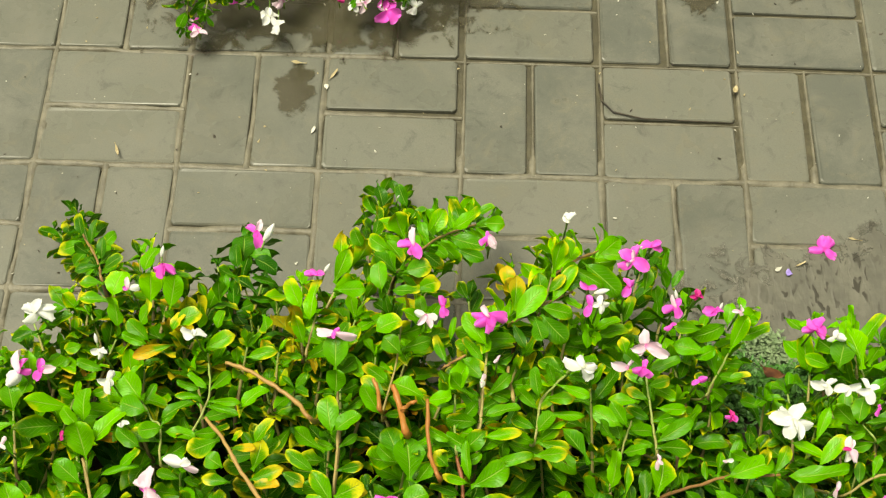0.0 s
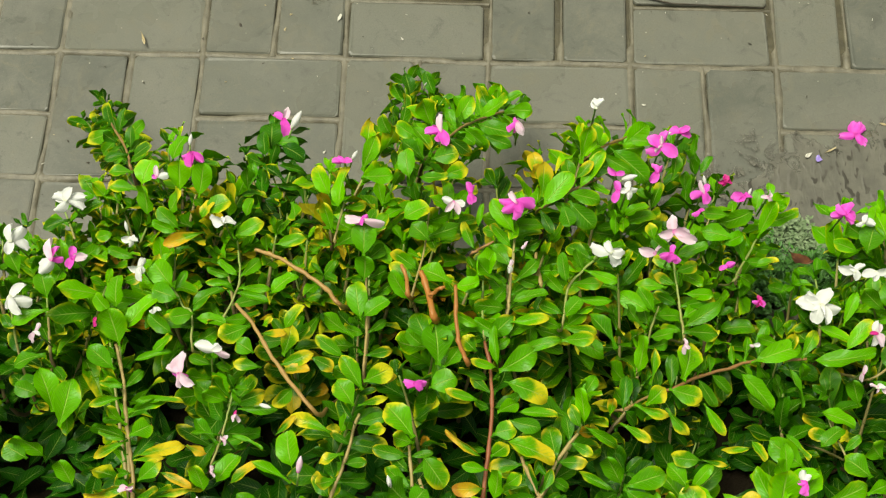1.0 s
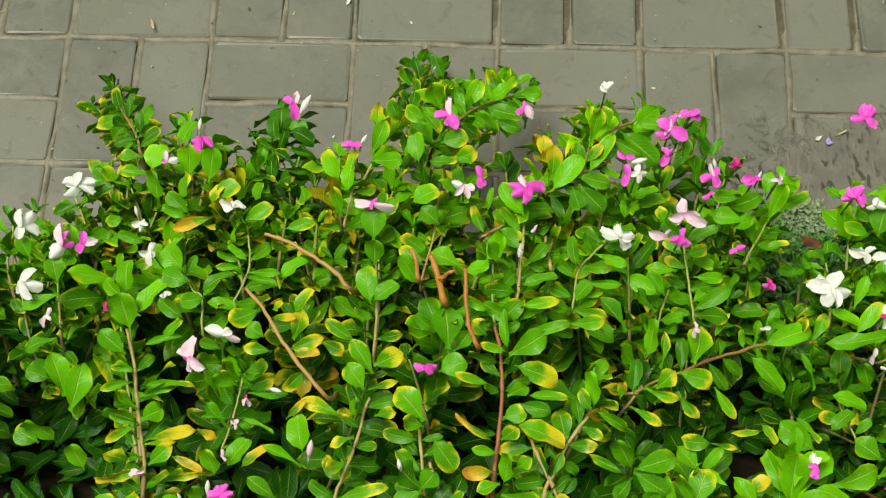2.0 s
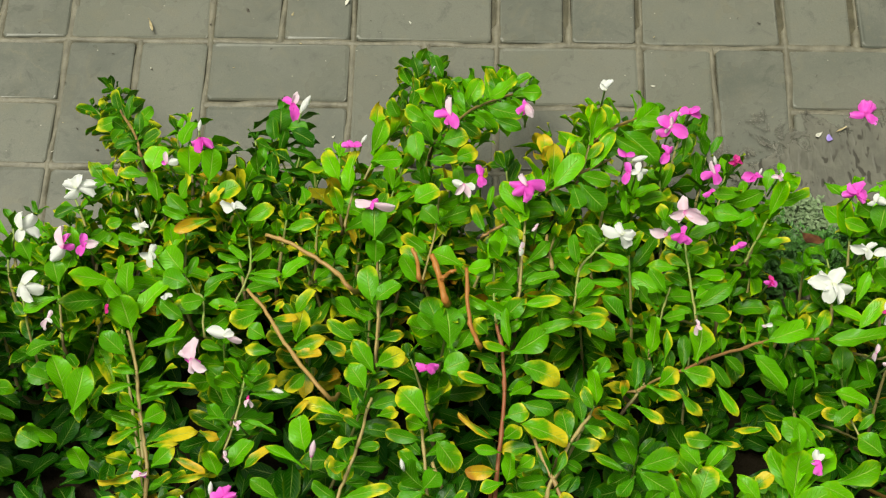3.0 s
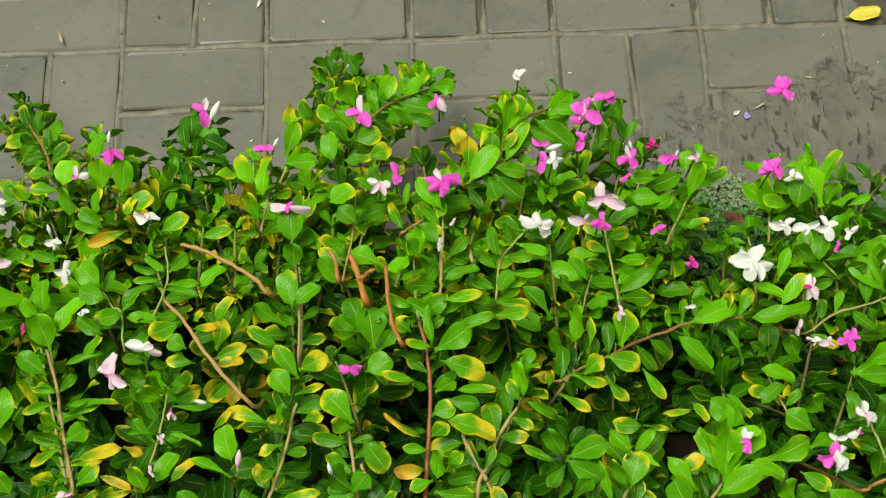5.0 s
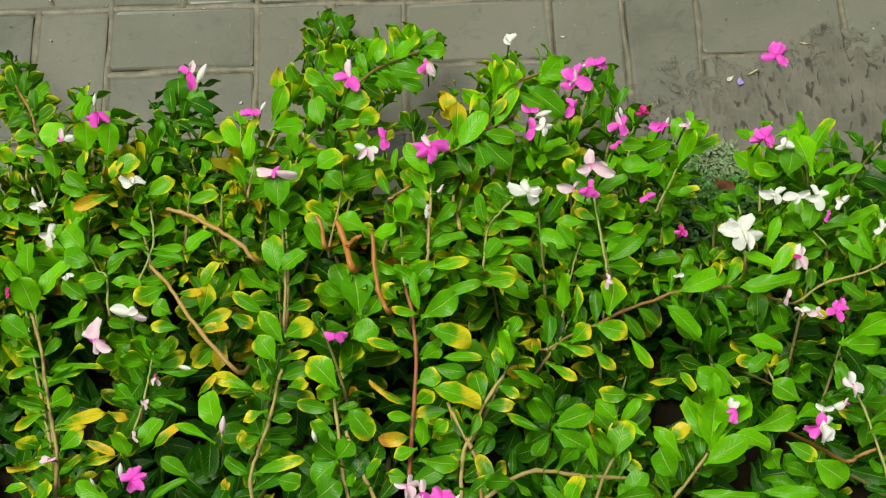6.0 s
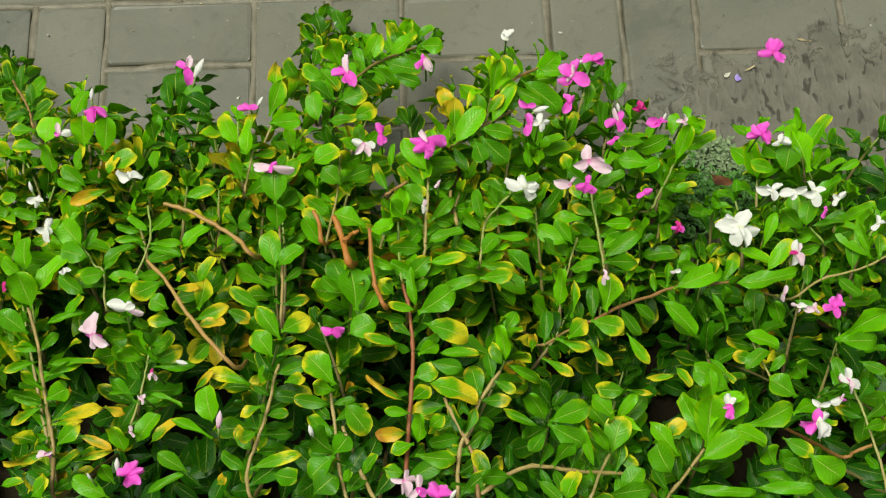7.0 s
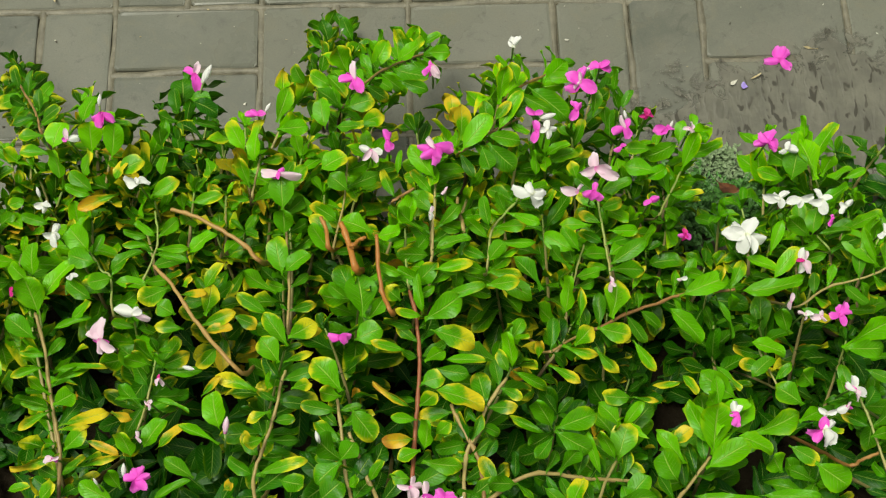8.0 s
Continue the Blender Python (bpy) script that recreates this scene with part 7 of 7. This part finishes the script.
# ---- water and damp on the paving ----
def film(name, x, y, rx, ry, z, material, label, category, seed, rough=0.35, turn=0.0):
    """A thin sheet of water with an uneven rim."""
    rings, spokes = 6, 64
    verts, faces, uvs = [Vector((x, y, z))], [], [(0, 0)]
    for r in range(1, rings + 1):
        for s in range(spokes):
            t = 2 * math.pi * s / spokes
            q = Vector((math.cos(t), math.sin(t), seed))
            k = 1 + rough * noise.noise(q * 1.3) + rough * 0.6 * noise.noise(q * 3.7) + rough * 0.3 * noise.noise(q * 9.0)
            px, py = rx * k * math.cos(t) * r / rings, ry * k * math.sin(t) * r / rings
            c, d = math.cos(radians(turn)), math.sin(radians(turn))
            verts.append(Vector((x + px * c - py * d, y + px * d + py * c, z)))
            uvs.append((s / spokes, r / rings))
    for s in range(spokes):
        faces.append((0, 1 + s, 1 + (s + 1) % spokes))
    for r in range(rings - 1):
        for s in range(spokes):
            i, j = 1 + r * spokes + s, 1 + r * spokes + (s + 1) % spokes
            faces.append((i, i + spokes, j + spokes, j))
    return tagged(new(name, mesh_of(name, verts, faces, material, uvs)), label, category, kind="structure")


film("puddle", 0.79, -0.20, 0.36, 0.17, 0.0022, PUDDLE, "shallow muddy puddle rippled by rain on the pavers", "puddle", 2.0, 0.25, 4)
film("damp_patch", -0.045, 0.145, 0.045, 0.055, 0.0016, WET, "dark damp stain on a concrete paver", "stain", 5.0, 0.3)
# rainwater film; its dark colour also paints the plants mirrored in it
film("wet_patch", -0.02, 0.32, 0.40, 0.15, 0.0016, WET, "dark film of rainwater on the pavers", "puddle", 8.0, 0.35)
film("wet_patch", 0.565, 0.35, 0.045, 0.055, 0.0016, WET, "dark film of rainwater on the pavers", "puddle", 9.0, 0.35)
film("wet_patch", 0.72, 0.375, 0.11, 0.045, 0.0016, WET, "dark film of rainwater on the pavers", "puddle", 13.0, 0.35)
film("wet_patch", 0.885, 0.045, 0.05, 0.065, 0.0016, WET, "dark film of rainwater on the pavers", "puddle", 11.0, 0.4, 10)

# ---- fallen bits on the paving ----
def loose_blade(name, x, y, z, turn, size, width, material, label, category, curl=-0.35, tilt=0.0):
    v_, f_, u_ = blade(width, 0.35, curl, 0.2, 0.6)
    ob = new(name, mesh_of(name, v_, f_, material, u_))
    ob.matrix_world = Matrix.Translation((x, y, z)) @ Euler((radians(tilt), 0, radians(turn))).to_matrix().to_4x4() @ Matrix.Diagonal((size, size, size, 1))
    ob.modifiers.new("thickness", "SOLIDIFY").thickness = 0.012
    return tagged(ob, label, category)


def fallen_flower(x, y, hue, size, seed):
    rng = random.Random(seed)
    ob = new("fallen_flower")
    ob.location = (x, y, 0.004)
    tagged(ob, "fallen magenta periwinkle flower lying on wet paving", "flower")
    for ang, lean in ((75, 35), (100, 15), (55, 25), (190, 4), (-40, 12)):
        a, e = radians(ang), radians(lean)
        along = Vector((math.cos(a) * math.cos(e), math.sin(a) * math.cos(e), math.sin(e)))
        child("petal", PETAL_MESHES[hue][rng.choice((1, 3, 3))], ob, frame_of(Vector((0, 0, 0.003)), along, Vector((0, -0.2, 1)), size))
    return ob


fallen_flower(0.716, -0.110, "magenta", 0.021, 1)
loose_blade("fallen_petal", 0.668, -0.150, 0.005, 80, 0.010, 0.5, VIOLET, "small violet petal lying on the wet silt", "petal")
loose_blade("fallen_petal", 0.655, -0.138, 0.004, 130, 0.014, 0.20, CREAM, "shrivelled white petal lying on the wet silt", "petal")
loose_blade("straw_bit", 0.672, -0.138, 0.004, -65, 0.018, 0.08, STRAW, "thin straw-coloured stalk on the wet silt", "plant litter")
loose_blade("straw_bit", -0.297, 0.034, 0.004, -160, 0.026, 0.08, STRAW, "dry straw-coloured bit on a paver", "plant litter")
loose_blade("straw_bit", -0.03, 0.187, 0.003, 90, 0.024, 0.09, STRAW, "dry straw-coloured bit on a paver", "plant litter")
loose_blade("straw_bit", 0.005, 0.158, 0.003, -35, 0.022, 0.10, STRAW, "dry straw-coloured bit in a joint", "plant litter")
loose_blade("straw_bit", 0.772, -0.092, 0.003, 85, 0.022, 0.05, STRAW, "dry straw-coloured bit on a paver", "plant litter")
loose_blade("fallen_petal", 0.003, 0.140, 0.003, 10, 0.009, 0.4, CREAM, "small white petal lying in a joint", "petal")
loose_blade("fallen_petal", -0.015, 0.060, 0.003, -25, 0.013, 0.20, CREAM, "curled white petal lying on a paver", "petal")
loose_blade("fallen_leaf", 0.615, 0.172, 0.003, 165, 0.018, 0.22, STRAW, "small pale dry leaf in a paving joint", "leaf")
loose_blade("fallen_leaf", 0.822, 0.006, 0.005, -88, 0.050, 0.26, YELLOWED, "yellow fallen leaf lying on wet pavers", "leaf")
loose_blade("dead_leaf", 0.590, -0.330, 0.092, -150, 0.056, 0.17, DEAD, "curled dead brown leaf lying on weeds", "leaf", -1.2, 10)


def twig(points, r, label):
    v_, f_, u_ = tube([Vector(p) for p in points], r, r * 0.5, 6)
    return tagged(new("twig", mesh_of("twig", v_, f_, TWIG)), label, "twig")


twig([(0.408, 0.165, 0.003), (0.412, 0.135, 0.003), (0.428, 0.115, 0.0035), (0.47, 0.105, 0.003), (0.54, 0.103, 0.003), (0.605, 0.101, 0.003)], 0.0017, "thin dark twig lying along a paving joint")

# ---- specks of litter on the paving: seeds, petal shreds, grit ----
rng = random.Random(31)
for material, count, label in ((CREAM, 70, "tiny pale petal shreds scattered on wet paving"), (STRAW, 60, "tiny straw-coloured litter scattered on wet paving"), (TWIG, 60, "tiny dark plant crumbs scattered on wet paving")):
    verts, faces = [], []
    for k in range(count):
        x, y = rng.uniform(-0.6, 1.1), rng.uniform(-0.28, 0.40)
        m = frame_of(Vector((x, y, 0.0022)), Vector((rng.uniform(-1, 1), rng.uniform(-1, 1), 0.0)), UP, rng.uniform(0.002, 0.0055) * (1.5 if rng.random() < 0.15 else 1))
        v_, f_, u_ = blade(rng.uniform(0.12, 0.4), -0.8, 0.5, 0.2, 0.8, rows=(0.0, 0.3, 0.7, 1.0))
        n = len(verts)
        verts += [m @ q for q in v_]
        faces += [tuple(i + n for i in f) for f in f_]
    tagged(new("litter", mesh_of("litter", verts, faces, material)), label, "plant litter", kind="stuff")

# ---- pavers, two to a square, turned square by square ----
def paver_mesh(lx, ly, seed):
    """A concrete paver with worn, bevelled top edges, its top at z = 0."""
    rng = random.Random(seed)
    hx, hy = lx / 2, ly / 2
    verts, faces = [], []
    for inset, z in ((0.0, -0.05), (0.0, -0.0030), (0.0010, -0.0009), (0.0030, 0.0)):
        for cx, cy in ((-1, -1), (1, -1), (1, 1), (-1, 1)):
            for k in range(2):
                cut = 0.0042
                along_x = (k == 0) == (cx * cy > 0)
                x = cx * (hx - inset - (0.0 if along_x else cut)) + rng.uniform(-1, 1) * 0.0007
                y = cy * (hy - inset - (cut if along_x else 0.0)) + rng.uniform(-1, 1) * 0.0007
                verts.append((x, y, z + (rng.uniform(-1, 1) * 0.0005 if inset else 0)))
    for r in range(3):
        for s in range(8):
            i, j = r * 8 + s, r * 8 + (s + 1) % 8
            faces.append((i, j, j + 8, i + 8))
    faces.append(tuple(range(24, 32)))
    return mesh_of("paver", verts, faces, PAVER, smooth=False)


GAP = 0.0074
FLAT = [paver_mesh(S - GAP, S / 2 - GAP, 60 + k) for k in range(5)]
TALL = [paver_mesh(S / 2 - GAP, S - GAP, 70 + k) for k in range(5)]
WORN_FLAT = [paver_mesh(S - GAP - 0.0042, S / 2 - GAP - 0.0020, 80 + k) for k in range(5)]
WORN_TALL = [paver_mesh(S / 2 - GAP - 0.0042, S - GAP - 0.0020, 90 + k) for k in range(5)]
pavement = tagged(new("pavement"), "basket-weave pavement of wet grey concrete pavers", "pavement", kind="structure")
rng = random.Random(21)
far_verts, far_faces = [], []
for j in range(-2, 2):
    for i in range(-16, 17):
        flat = (i + j) % 2 == 0
        for k in (-0.25, 0.25):
            x, y = (i + 0.5) * S, (j + 0.5) * S
            x, y = (x, y + k * S) if flat else (x + k * S, y)
            if y < BED_EDGE + 0.02:
                continue
            worn = x > 0.08 and y > 0.0
            me = rng.choice((WORN_FLAT if worn else FLAT) if flat else (WORN_TALL if worn else TALL))
            x -= 0.0016 if worn else 0.0
            m = pose(x + rng.uniform(-1, 1) * 0.0011, y + rng.uniform(-1, 1) * 0.0011, rng.uniform(-0.0022, 0.0008), rng.uniform(-0.35, 0.35), rng.uniform(-0.35, 0.35), rng.uniform(-0.5, 0.5))
            if -6 <= i <= 9:
                child("paver", me, pavement, m)
            else:
                n = len(far_verts)
                far_verts += [m @ v.co for v in me.vertices]
                far_faces += [tuple(a + n for a in p.vertices) for p in me.polygons]
child("far_pavers", mesh_of("far_pavers", far_verts, far_faces, PAVER, smooth=False), pavement)["kind"] = "stuff"


# ---- silt washed into the joints, here flush, there leaving a dark gap ----
def silt_strip(verts, faces, p, q, seed):
    d = (q - p).normalized()
    w = Vector((-d.y, d.x, 0))
    steps = 22
    first = len(verts)
    for k in range(steps + 1):
        o = p.lerp(q, k / steps)
        a = noise.noise(Vector((o.x * 11, o.y * 11, seed))) + 0.5 * noise.noise(Vector((o.x * 60, o.y * 60, seed)))
        b = noise.noise(Vector((o.x * 7, o.y * 7, seed + 5)))
        fill = 0.0032 if o.y < 0.03 else 0.0026 if o.x < 0.1 else -0.0014
        wide = max(0.0006, 0.0034 + fill + 0.0046 * a)
        shift = 0.0022 * (1 if b > 0 else -1) * min(1.0, abs(b) * 5)
        if o.y > 0.03 and o.x > 0.1:
            shift, wide = -0.0026 - 0.0006 * b, max(0.0010, 0.0026 + 0.0022 * a)
        top = -0.0019 + 0.2 * fill + 0.0014 * noise.noise(Vector((o.x * 25, o.y * 25, seed + 9)))
        for u, z in ((-1, -0.0045), (-0.6, -0.0004), (0.1, 0.0), (0.6, -0.0003), (1, -0.0045)):
            verts.append(o + w * (shift + u * wide) + UP * (top + z))
    for k in range(steps):
        for s in range(4):
            i = first + k * 5 + s
            faces.append((i, i + 5, i + 6, i + 1))


verts, faces = [], []
for j in range(-2, 2):
    for i in range(-6, 10):
        x, y = i * S, j * S
        silt_strip(verts, faces, Vector((x, y, 0)), Vector((x + S, y, 0)), 1.0)
        silt_strip(verts, faces, Vector((x, y, 0)), Vector((x, y + S, 0)), 2.0)
        if (i + j) % 2 == 0:
            silt_strip(verts, faces, Vector((x, y + S / 2, 0)), Vector((x + S, y + S / 2, 0)), 3.0)
        else:
            silt_strip(verts, faces, Vector((x + S / 2, y, 0)), Vector((x + S / 2, y + S, 0)), 4.0)
tagged(new("joint_silt", mesh_of("joint_silt", verts, faces, SILT)), "wet tan silt lying in the joints between pavers", "paving joint", kind="structure")
